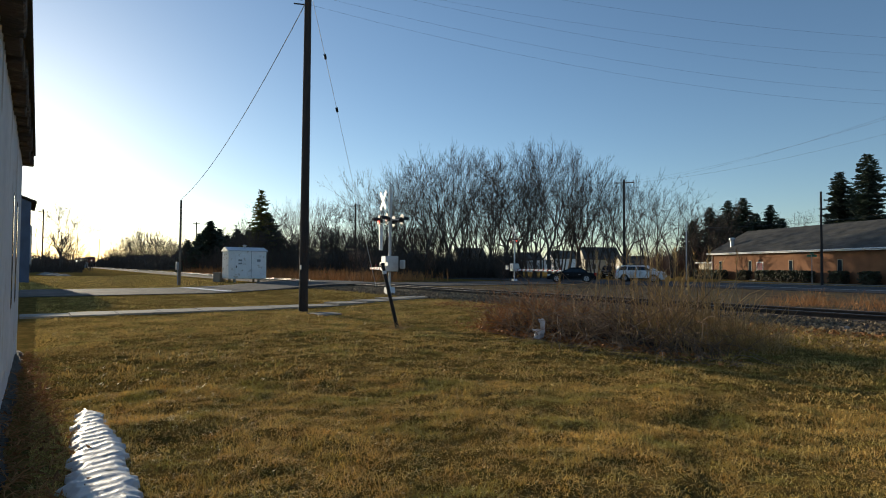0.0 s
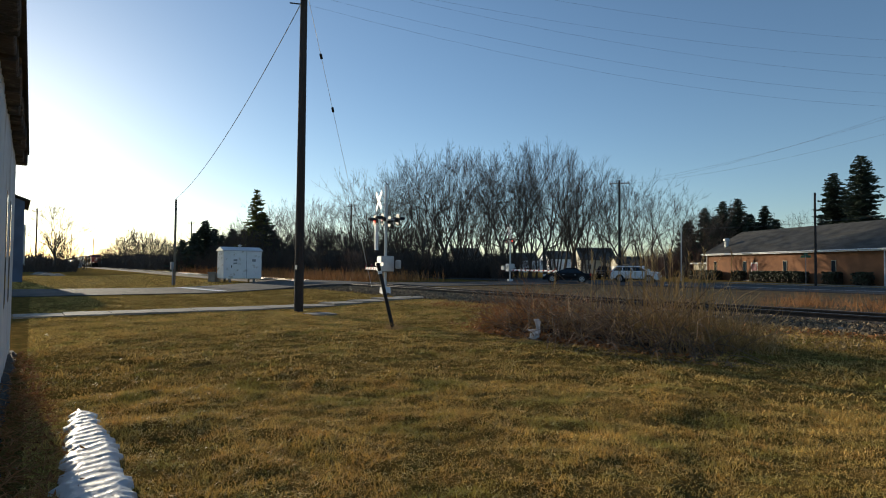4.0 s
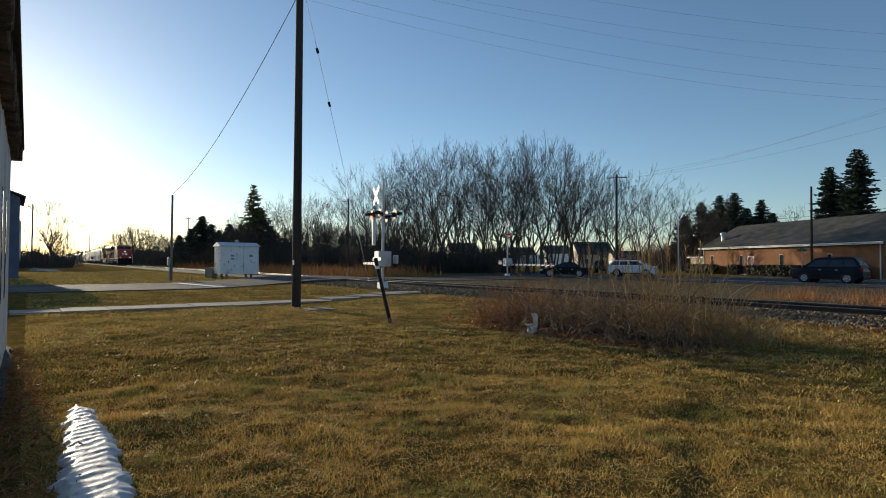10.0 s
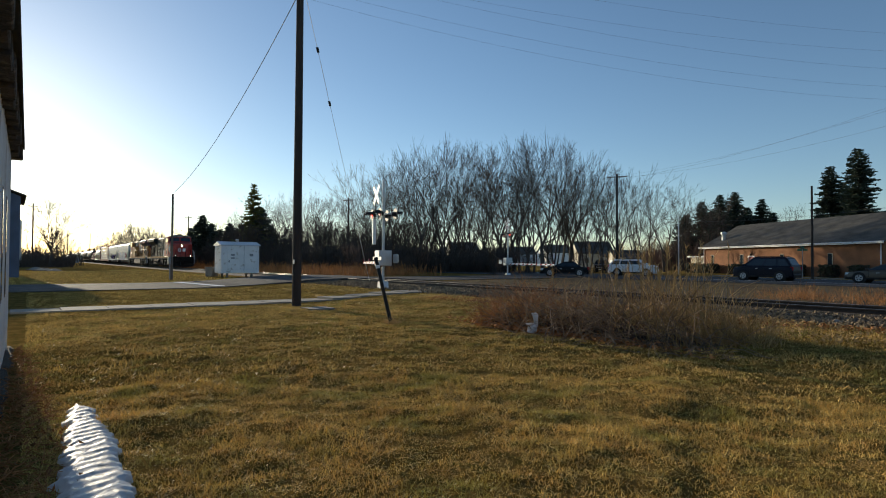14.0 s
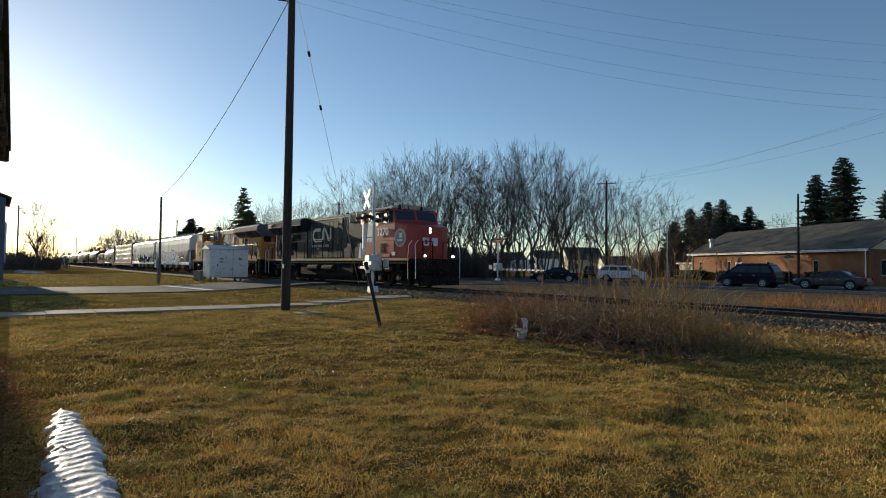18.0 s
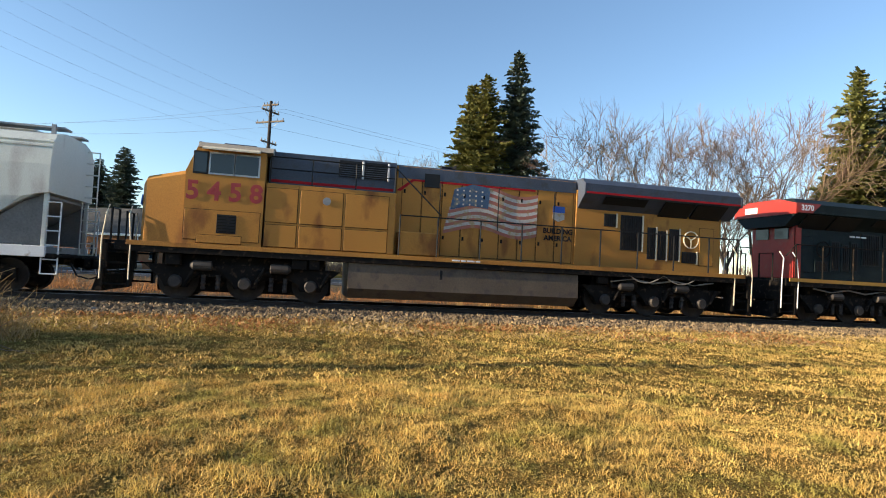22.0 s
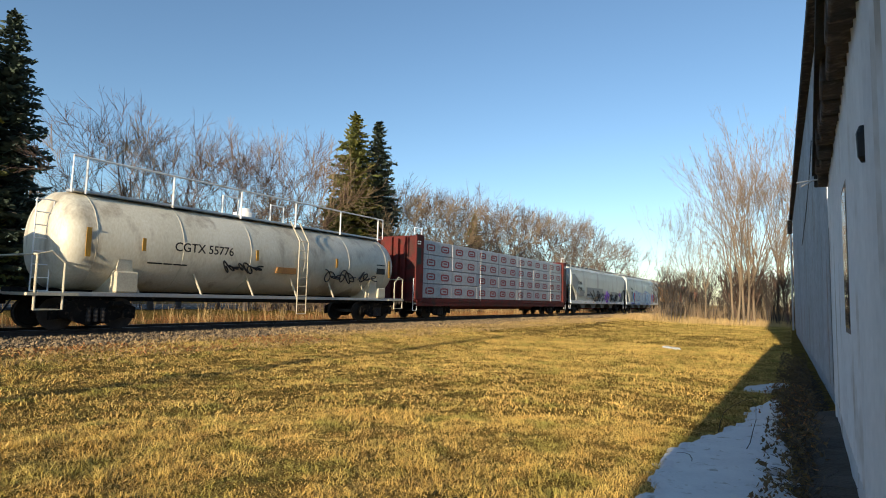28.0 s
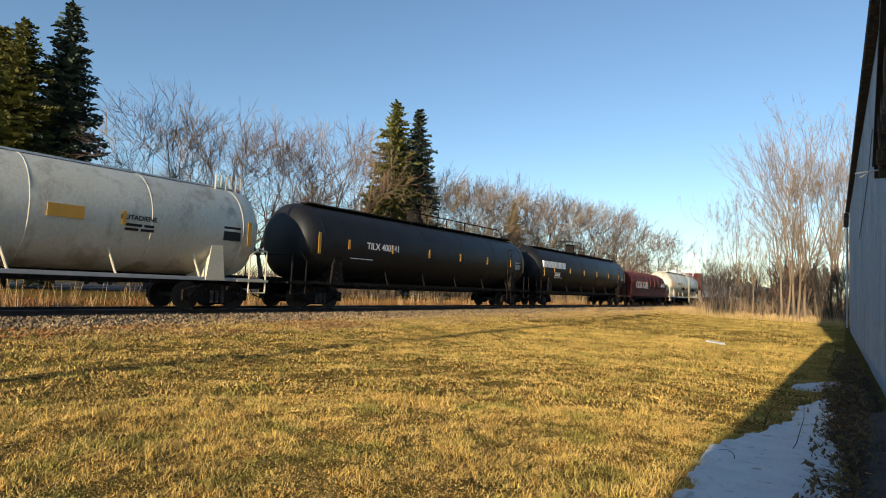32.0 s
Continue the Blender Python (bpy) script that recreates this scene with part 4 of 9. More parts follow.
    for s in (-1, 1):
        bx("wing_stripe", -9.9, -3.9, s * 1.555 - 0.01, s * 1.555 + 0.01, 4.03, 4.10, c["stripe"], "", 0.002)
        for x0, x1, za in ((-6.24, -4.64, 0.24), (-8.1, -6.92, 0.0), (-9.43, -8.2, 0.0)):
            part("intake", P([(s * (1.01 + za), 3.53 + za), (s * 1.50, 3.98), (s * 1.535, 3.97), (s * (1.04 + za), 3.50 + za)], "x", *X(x0, x1)), "black", t)
        for x0, x1, z0, z1 in ((-5.31, -4.86, 3.02, 3.46), (-6.33, -5.5, 2.24, 3.46), (-6.88, -6.56, 1.98, 3.1), (-7.3, -6.98, 1.98, 3.0), (-7.82, -7.43, 1.98, 3.1), (-8.54, -7.96, 1.92, 2.32)):
            g = bx("grille", x0, x1, s * 1.03 - 0.015, s * 1.03 + 0.02, z0, z1, "black", "", 0.004)
            n = int((x1 - x0) / 0.085)
            bx("grille_frame", x0 - 0.06, x0 - 0.005, s * 1.04 - 0.015, s * 1.04 + 0.03, z0 - 0.03, z1 + 0.03, c["edge"], "bright strip along one grille edge", 0.004)
            for k in range(n):
                part("slat", B(*X(x0 + 0.04 + k * (x1 - x0 - 0.05) / n, x0 + 0.055 + k * (x1 - x0 - 0.05) / n), s * 1.053 - 0.006, s * 1.053 + 0.006, z0 + 0.04, z1 - 0.04), "under", g)
        bx("rear_door", -9.24, -8.66, s * 1.03 - 0.01, s * 1.03 + 0.03, 1.86, 3.2, c["rad"], "", 0.01)
        wheel = part("brake_wheel", bars([[(f * -8.27 + 0.3 * math.cos(a * math.pi / 8), s * 1.1, 2.75 + 0.3 * math.sin(a * math.pi / 8)) for a in range(17)]] + [[(f * -8.27, s * 1.1, 2.75), (f * -8.27 + 0.3 * math.cos(a), s * 1.1, 2.75 + 0.3 * math.sin(a))] for a in (0.5, 2.6, 4.7)], 0.022), c["wheelp"], t)
    bx("rear_panel", -9.56, -9.5, -1.02, 1.02, 1.6, 4.0, c["rear"])
    part("rear_visor", P([(-1.55, 3.98), (-1.56, 4.36), (-0.75, 4.58), (0.75, 4.58), (1.56, 4.36), (1.55, 3.98)], "x", *X(-10.0, -9.94)), c["rearv"], t)
    part("rear_window", B(*X(-9.6, -9.55), 0.15, 0.8, 3.1, 3.75), "glass", t)
    part("rear_window", B(*X(-9.6, -9.55), -0.8, -0.15, 3.1, 3.75), "glass", t)
    for s in (-1, 1):
        part("rear_lamp", lathe([(-0.05, 0.1), (0.02, 0.11), (0.05, 0.06)], "x", 12), "alu", t).location = (f * -9.62, 0.13 * s, 3.95)
    # walkway rails
    for s in (-1, 1):
        y = s * 1.5
        posts = [f * x for x in (2.3, 1.1, -0.3, -1.7, -3.1, -4.5, -5.9, -7.3, -8.7, -9.9)]
        if c["eqz"] < 3:
            posts = [f * x for x in (6.2, 4.9, 3.6)] + posts
        part("handrail", bars([[(posts[0], y, 2.84), (posts[-1], y, 2.84), (posts[-1] - f * 0.3, y * 0.9, 2.4)]], 0.022), c["rails"], t)
        for p in posts:
            part("stanchion", rod(bmesh.new(), (p, y, 1.55), (p, y, 2.84), 0.026, n=6), c["rails"], t)
        for e, col in ((10.15, c["steps"]), (-10.15, c["steps"])):
            sg = 1 if e > 0 else -1
            stair = part("steps", bars([[(f * e - 0.3, s * 1.32, z), (f * e + 0.3, s * 1.32, z)] for z in (0.35, 0.65, 0.95, 1.25, 1.55)], 0.035), "under", t)
            for dx in (-0.33, 0.33):
                part("stringer", P([(f * e + dx - 0.03, 0.3), (f * e + dx + 0.03, 0.3), (f * e + dx + 0.03, 1.58), (f * e + dx - 0.03, 1.58)], "y", s * 1.1, s * 1.45), "under", stair)
            for dx in (-0.36, 0.36):
                part("grab_iron", bars([[(f * e + dx, s * 1.5, 0.5), (f * e + dx, s * 1.52, 1.6), (f * e + dx * 0.8, s * 1.5, 2.3), (f * e + dx * 0.8 - 0.25 * (1 if dx > 0 else -1) * 0, s * 1.3, 2.55)]], 0.02), col, t)
    for e in (10.45, -10.45):
        for s in (-1, 1):
            part("end_rail", bars([[(f * e, s * 1.0, 1.5), (f * e, s * 1.0, 2.5), (f * e, s * 0.35, 2.5), (f * e, s * 0.35, 1.5)]], 0.035), c["rails"], t)
        part("end_plate", B(*X(e - 0.08, e + 0.08), -1.45, 1.45, 0.75, 1.5, bevel=0.03), "under", t)
    part("plough", P([(f * 10.5, 0.15), (f * 10.75, 0.15), (f * 10.6, 0.7), (f * 10.5, 0.7)], "y", -1.3, 1.3), "under", t)
    part("plough", P([(f * -10.5, 0.15), (f * -10.72, 0.15), (f * -10.6, 0.7), (f * -10.5, 0.7)], "y", -1.3, 1.3), "under", t)
    # piping on the underframe
    part("brake_pipe", bars([[(f * x, -1.4, 1.25 - 0.12 * (i % 2)) for i, x in enumerate((-9, -8.2, -7.4, -6.6, -5.8, -5.0))]], 0.03), "concrete", t, "pale looping hose on the underframe")
    for k in range(10):
        x = rnd.choice((-1, 1)) * rnd.uniform(4.6, 9.2)
        bx("underfloor_box", x, x + rnd.uniform(0.2, 0.6), -1.42, -1.15, rnd.uniform(0.9, 1.05), 1.3, "under")
    return t


def ribbon(pts, w, y, jag=0.0):
    """A flat painted band of width w along (x, z) points."""
    bm = bmesh.new()
    prev = None
    for i, (x, z) in enumerate(pts):
        a, b = pts[max(0, i - 1)], pts[min(len(pts) - 1, i + 1)]
        dx, dz = b[0] - a[0], b[1] - a[1]
        n = math.hypot(dx, dz) or 1.0
        h = w / 2 * (1 + jag * math.sin(i * 2.3))
        row = [bm.verts.new((x - dz / n * h, y - 0.004, z + dx / n * h)), bm.verts.new((x + dz / n * h, y - 0.004, z - dx / n * h))]
        if prev:
            bm.faces.new((prev[0], prev[1], row[1], row[0]))
        prev = row
    return bm


def car_emblem(t, name, pts, mt, y=-1.55, thick=0.006, label=""):
    """A flat painted shape on the lawn side, from (x, z) points."""
    return part(name, P(pts, "y", y - thick, y + 0.002), mt, t, label)


def lead_engine():
    c = dict(cab="red", visor="dustroof", roof="hood", lv="red", eq="hood", eqz=2.55, upper="hood", hood="hood", rad="hood", wing="hood", stripe="hood", rear="red", rearv="red", sill="gold",
             tank="under", pipes=True, grab="grey", rails="under", steps="white", wheelp="under", shade="hood", edge="hood")
    t = locomotive("lead_locomotive", "black and red diesel locomotive with a white diagonal band", 1, c, pose(-300, TRACK_Y, RAIL_Z))
    # white and red bands on the hood behind the cab
    for y, zt in ((-1.07, 4.3),):
        car_emblem(t, "white_band", [(4.75, 2.57), (5.35, 2.57), (6.28, 3.9), (6.28, 4.05), (4.95, 4.05)], "white", y)
        car_emblem(t, "red_band", [(5.36, 2.57), (6.28, 2.57), (6.28, 3.88)], "red", y)
    car_emblem(t, "red_panel", [(5.1, 1.62), (6.29, 1.62), (6.29, 2.54), (5.3, 2.54)], "red", -1.51)
    car_emblem(t, "white_panel", [(4.55, 1.62), (5.08, 1.62), (5.28, 2.54), (4.72, 2.54)], "white", -1.51)
    # the railway's mark as plain shapes
    turn = lambda cx, cz, r, a0, a1, n=7: [(cx + r * math.cos(radians(a0 + (a1 - a0) * k / n)), cz + r * math.sin(radians(a0 + (a1 - a0) * k / n))) for k in range(n + 1)]
    noodle = [(-1.55, 3.62), (-2.3, 3.62)] + turn(-2.36, 3.25, 0.37, 90, 270, 12) + [(-1.45, 2.88)] + turn(-1.42, 3.1, 0.22, 270, 360, 5) + [(-1.2, 3.3)] + turn(-0.98, 3.42, 0.22, 180, 40, 7) + [(-0.42, 2.98)] + turn(-0.28, 3.1, 0.2, 235, 360, 6) + [(-0.08, 3.7)]
    part("painted_mark", ribbon(noodle, 0.22, -1.03), "fadedwhite", t, "white rounded band mark")
    bar_rows(t, -3.0, 2.42, [[0.6, 0.15, 0.6, 0.15, 0.6]], "grey", -1.0, 0.16)
    for pts in ([(9.68, -0.45), (9.68, 0.45)],):
        part("nose_mark", B(9.74, 9.77, -0.5, -0.1, 2.3, 2.75, bevel=0.05), "white", t)
        part("nose_mark", B(9.74, 9.77, 0.1, 0.5, 2.3, 2.75, bevel=0.05), "white", t)
        part("nose_mark_field", B(9.76, 9.78, -0.38, -0.2, 2.4, 2.64), "red", t)
    # red end of the long hood, with its visor
    for sd in (-1, 1):
        car_emblem(t, "red_visor_side", [(-9.95, 4.02), (-9.95, 4.38), (-8.9, 4.38), (-9.3, 4.02)], "red", sd * 1.565 + (0.004 if sd > 0 else 0))
        car_emblem(t, "red_hood_end", [(-9.52, 1.62), (-9.52, 3.6), (-9.25, 3.6), (-9.25, 1.62)], "red", sd * 1.055 + (0.004 if sd > 0 else 0))
    letters("visor_number", "3270", 0.28, "white", t, pose(-9.52, -1.578, 4.2), "white number on the visor", 0.008)
    part("visor_mark", B(-10.02, -10.0, 0.3, 0.95, 4.12, 4.36, bevel=0.01), "white", t, "white block mark")
    letters("road_number", "3270", 0.62, "white", t, pose(7.3, -1.555, 3.08), "white painted number", 0.012)
    for x in (0.75, -0.75):
        letters("board_number", "3270", 0.26, "white", t, pose(8.30, x, 4.47, 0, 0, 90), "white number on its board")
    disc = part("round_badge", lathe([(-0.012, 0.5), (0.004, 0.5)], "y", 32), "cream", t, "round cream anniversary badge")
    disc.matrix_basis = pose(8.98, -1.476, 2.72, 0, 0, 4.6)
    part("badge_field", lathe([(-0.018, 0.4), (0.0, 0.4)], "y", 32), "grey", disc)
    part("badge_bars", B(-0.22, 0.22, -0.024, 0.0, -0.2, -0.08), "white", disc)
    part("badge_bars", B(-0.05, 0.2, -0.024, 0.0, 0.0, 0.26), "white", disc)
    part("notice", B(8.25, 8.6, -1.536, -1.52, 1.75, 1.95), "white", t)
    for z, y in ((3.13, 0.0), (2.95, 0.0)):
        part("headlight", lathe([(-0.03, 0.06), (0.03, 0.062), (0.045, 0.045)], "x", 14), "headlight", t).location = (9.73, y, z + 0.1)
    part("headlight_plate", B(9.68, 9.735, -0.2, 0.2, 2.95, 3.36, bevel=0.02), "black", t)
    for y in (-0.95, 0.95):
        part("ditch_light", lathe([(-0.05, 0.05), (0.03, 0.06), (0.045, 0.045)], "x", 14), "headlight", t).location = (10.58, y, 1.72)
        part("light_box", B(10.42, 10.56, y - 0.14, y + 0.14, 1.5, 1.88, bevel=0.02), "black", t)
    bar_rows(t, -7.0, 3.3, [[0.25, 0.2, 0.25]], "white", -1.06, 0.06)
    return t


def trailing_engine():
    c = dict(cab="yellow", visor="dustroof", roof="uppergrey", lv="black", eq="yellow", eqz=3.5, upper="uppergrey", hood="yellow", rad="yellow", wing="uppergrey", stripe="brightred", rear="yellow", rearv="uppergrey",
             sill="yellow", tank="fueltank", pipes=False, grab="black", rails="black", steps="cream", wheelp="cream", shade="cream", edge="cream")
    t = locomotive("trailing_locomotive", "dusty yellow and grey diesel locomotive coupled backwards", -1, c, pose(-300, TRACK_Y, RAIL_Z))
    letters("road_number", "5 4 5 8", 0.74, "numberred", t, pose(-7.42, -1.538, 3.1), "red painted number", 0.02)
    for x in (0.75, -0.75):
        letters("board_number", "5458", 0.26, "white", t, pose(-8.30, x, 4.47, 0, 0, -90), "white number on its board")
    # waving flag: a blue field with pale dots and red and white stripes
    def wave(u):
        return 0.14 * math.sin(u * 2.4 + 0.4)
    x0, x1, zt, zb, n = -0.5, 2.4, 3.92, 2.5, 14
    for k in range(13):
        bm = bmesh.new()
        prev = None
        for i in range(n + 1):
            u = x0 + (x1 - x0) * i / n
            h = (zt - zb) / 13
            lean = 0.35 * (1 - (zt - zb - k * h) / (zt - zb))
            a = bm.verts.new((u - lean * (1 - i / n), -1.006, zt - k * h + wave(u)))
            b = bm.verts.new((u - lean * (1 - i / n), -1.006, zt - (k + 1) * h + wave(u)))
            if prev:
                bm.faces.new((prev[0], prev[1], b, a))
            prev = (a, b)
        part("flag_stripe", bm, "fadedred" if k % 2 == 0 else "fadedwhite", t)
    car_emblem(t, "flag_field", [(-0.62, 3.18), (-0.5, 3.86), (0.1, 4.06), (0.72, 3.98), (0.66, 3.3), (0.05, 3.36)], "fadedblue", -1.008)
    for i in range(5):
        for j in range(4):
            part("flag_dot", B(-0.42 + i * 0.21, -0.37 + i * 0.21, -1.022, -1.01, 3.36 + j * 0.15, 3.41 + j * 0.15), "fadedwhite", t)
    letters("slogan", "BUILDING\nAMERICA", 0.24, "black", t, pose(3.17, -1.012, 2.6), "black painted words", 0.008)
    car_emblem(t, "shield_mark", [(2.95, 3.14), (2.97, 3.56), (3.37, 3.56), (3.39, 3.14), (3.17, 3.05)], "fadedwhite", -1.01)
    car_emblem(t, "shield_mark", [(2.95, 3.36), (2.96, 3.57), (3.38, 3.57), (3.39, 3.36)], "blue", -1.018)
    ring = part("round_seal", lathe([(-0.012, 0.12), (0.004, 0.12)], "y", 20), "grey", t)
    ring.location = (-4.54, -1.515, 3.08)
    # red flashes where the stripe drops towards the cab
    car_emblem(t, "red_flash", [(-2.4, 3.66), (-1.9, 4.06), (2.3, 4.06), (2.3, 4.0), (-1.85, 4.0), (-2.25, 3.66)], "brightred", -1.003)
    car_emblem(t, "hood_band", [(-2.35, 4.07), (3.78, 4.07), (3.78, 4.44), (-2.35, 4.44)], "uppergrey", -1.0)
    part("roof_box", B(2.4, 3.9, -0.7, 0.7, 4.44, 4.58, bevel=0.03), "uppergrey", t)
    part("front_box", B(-2.3, -1.0, -1.45, -1.02, 1.62, 2.35, bevel=0.03), "yellow", t, "low yellow walkway box")
    part("hose_loop", bars([[(x, -1.5, 1.42 - 0.28 * math.sin(abs((x * 0.72) % 1.0) * math.pi)) for x in [5.4 + 0.14 * k for k in range(21)]]], 0.022), "concrete", t, "pale slack cable under the sill")
    bar_rows(t, -0.6, 1.51, [[0.25, 0.15, 0.25, 0.15]], "white", -1.552, 0.05)
    # winged crest on the nose
    for y, s in ((-0.55, -1), (0.55, 1)):
        part("nose_crest", P([(y - 0.4, 2.65), (y - 0.3, 2.95), (y + 0.4, 2.95), (y + 0.3, 2.6)], "x", -9.76, -9.72), "blue", t)
    return t


def covered_hopper(label, marks, number, group):
    """A grey four-bay covered hopper, 19.3 m over its ends."""
    t = thing("covered_hopper", label, "hopper car", pose(-300, TRACK_Y, RAIL_Z), group)
    L = 9.55
    # body: rounded sides, sloping under both ends
    sec = [(-1.40, 1.28), (-1.50, 1.75), (-1.56, 2.6), (-1.56, 3.5), (-1.50, 4.05), (-1.28, 4.36), (-0.7, 4.50), (0.7, 4.50), (1.28, 4.36), (1.50, 4.05), (1.56, 3.5), (1.56, 2.6), (1.50, 1.75), (1.40, 1.28)]
    bm = bmesh.new()
    prev = None
    for x in (-L, -L + 0.02, -9.25, -8.9, -8.5, -8.15, -7.85, -7.7, 7.7, 7.85, 8.15, 8.5, 8.9, 9.25, L - 0.02, L):
        cut = np.interp(abs(x), (7.7, 7.85, 8.15, 8.5, 8.9, 9.25, L), (1.28, 1.6, 1.95, 2.25, 2.52, 2.7, 2.75))
        row = [bm.verts.new((x, y * (0.97 if abs(x) == L else 1), max(z, cut if z < 3 else z))) for y, z in sec]
        if prev:
            for i in range(len(sec)):
                bm.faces.new((prev[i], prev[(i + 1) % len(sec)], row[(i + 1) % len(sec)], row[i]))
        else:
            bm.faces.new(row)
        prev = row
    bm.faces.new(prev[::-1])
    bmesh.ops.recalc_face_normals(bm, faces=bm.faces[:])
    body = part("body", bm, "hopper", t)
    for s in (-1, 1):
        for i in range(12):
            x = -8.0 + i * 1.455
            part("side_seam", rod(bmesh.new(), (x, s * 1.557, 1.85), (x, s * 1.562, 3.6), 0.008, n=5), "hopper", body)
        part("side_sill", B(-L, L, s * 1.5 - 0.05, s * 1.5 + 0.05, 1.0, 1.3, bevel=0.015), "white", t, "whitish side sill")
        part("roof_rail", bars([[(-L, s * 1.46, 4.13), (L, s * 1.46, 4.13)]], 0.045), "hopper", t)
        part("roof_ledge", B(-L, L, s * 1.5 - 0.03, s * 1.5 + 0.03, 3.98, 4.03), "hopper", t)
        part("running_board", B(-L, L, s * 0.62 - 0.25, s * 0.62 + 0.25, 4.62, 4.67), "grey", t, "dark grey roof walkway")
        for i in range(14):
            part("walkway_bracket", B(-9.3 + i * 1.43 - 0.05, -9.3 + i * 1.43 + 0.05, s * 0.9 - 0.04, s * 0.9 + 0.04, 4.42, 4.72), "grey", t)
        for i in range(7):
            part("reflector", B(-7.8 + i * 2.6 - 0.07, -7.8 + i * 2.6 + 0.07, s * 1.56 - 0.006, s * 1.56 + 0.006, 1.08, 1.16) if i else B(7.45, 7.58, s * 1.57 - 0.006, s * 1.57 + 0.006, 1.65, 2.6), "gold", t, "yellow reflective strip")
    hatch = part("hatch_cover", B(-8.6, 8.6, -0.32, 0.32, 4.5, 4.66, bevel=0.04), "hopper", t, "long trough hatch")
    for e in (-1, 1):
        part("end_slope", P([(e * 8.6, 2.0), (e * 9.4, 2.7), (e * 9.42, 2.62), (e * 7.4, 1.2), (e * 7.2, 1.2)], "y", -1.32, 1.32), "hopper2", t)
        for s in (-1, 1):
            ladder(t, e * 9.62, s * 1.42, 0.55, 2.5, "white", 0.4)
            part("end_post", B(e * 9.45 - 0.05, e * 9.45 + 0.05, s * 1.42 - 0.06, s * 1.42 + 0.06, 1.0, 4.2, bevel=0.01), "hopper", t)
            # grey plate that paints the shade of the opening under the slope
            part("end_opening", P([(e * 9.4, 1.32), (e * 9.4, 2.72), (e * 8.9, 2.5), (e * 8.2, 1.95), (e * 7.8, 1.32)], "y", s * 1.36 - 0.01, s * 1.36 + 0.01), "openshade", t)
        part("end_platform", B(e * 9.0 - 0.9, e * 9.0 + 0.85, -1.5, 1.5, 1.0, 1.08), "under", t)
        ladder(t, e * 9.7, 0.9, 1.1, 4.3, "hopper", 0.4)
    for i in range(4):
        x = -5.0 + i * 3.33
        # the bays share the dark grey of the painted end openings
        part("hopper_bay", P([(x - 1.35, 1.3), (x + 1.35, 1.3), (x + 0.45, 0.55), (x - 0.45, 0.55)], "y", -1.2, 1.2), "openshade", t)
        part("outlet_gate", B(x - 0.5, x + 0.5, -0.8, 0.8, 0.42, 0.56, bevel=0.02), "oxide", t)
    part("centre_sill", B(-9.7, 9.7, -0.25, 0.25, 0.8, 1.1), "under", t)
    for e in (-7.55, 7.55):
        bogie(t, e, 2, 1.78, 0.457)
    couplers(t, 10.25)
    letters("reporting_mark", f"{marks}", 0.40, "black", t, pose(-7.0, -1.575, 2.95), "black stencilled letters", 0.006)
    letters("car_number", f"{number}", 0.40, "black", t, pose(-7.0, -1.578, 2.45), "black stencilled number", 0.006)
    bar_rows(t, -7.2, 2.2, [[0.5, 0.5, 0.4], [0.5, 0.4, 0.5]], "black", -1.565, 0.07)
    bar_rows(t, 6.2, 2.2, [[0.9], [0.7, 0.2], [0.8], [0.9], [0.5]], "black", -1.565, 0.04, 0.09)
    return t


def scrawl(t, x, z, w, h, mt, seed, y, r=0.022):
    """A looping spray-paint tag."""
    rnd = random.Random(seed)
    loops, p1, p2 = max(3, round(w / max(0.25, h) * rnd.uniform(1.6, 2.3))), rnd.uniform(0, 6), rnd.uniform(0, 6)
    n = 14 * loops
    pts = []
    for i in range(n + 1):
        u = i / n
        q = 2 * math.pi * loops * u
        tall = 0.55 + 0.45 * math.sin(7.3 * u * loops / 5 + p2)
        pts.append((x + w * u + 0.75 * w / loops * math.sin(q + 0.6 * math.sin(q * 0.37 + p1)), y, z + h * 0.5 + h * 0.5 * tall * math.cos(q * (0.9 + 0.1 * math.sin(p2)) + p1) + 0.06 * h * math.sin(q * 0.31)))
    return part("graffiti_tag", bars([pts], r, 5), mt, t, "looping sprayed graffiti scrawl")


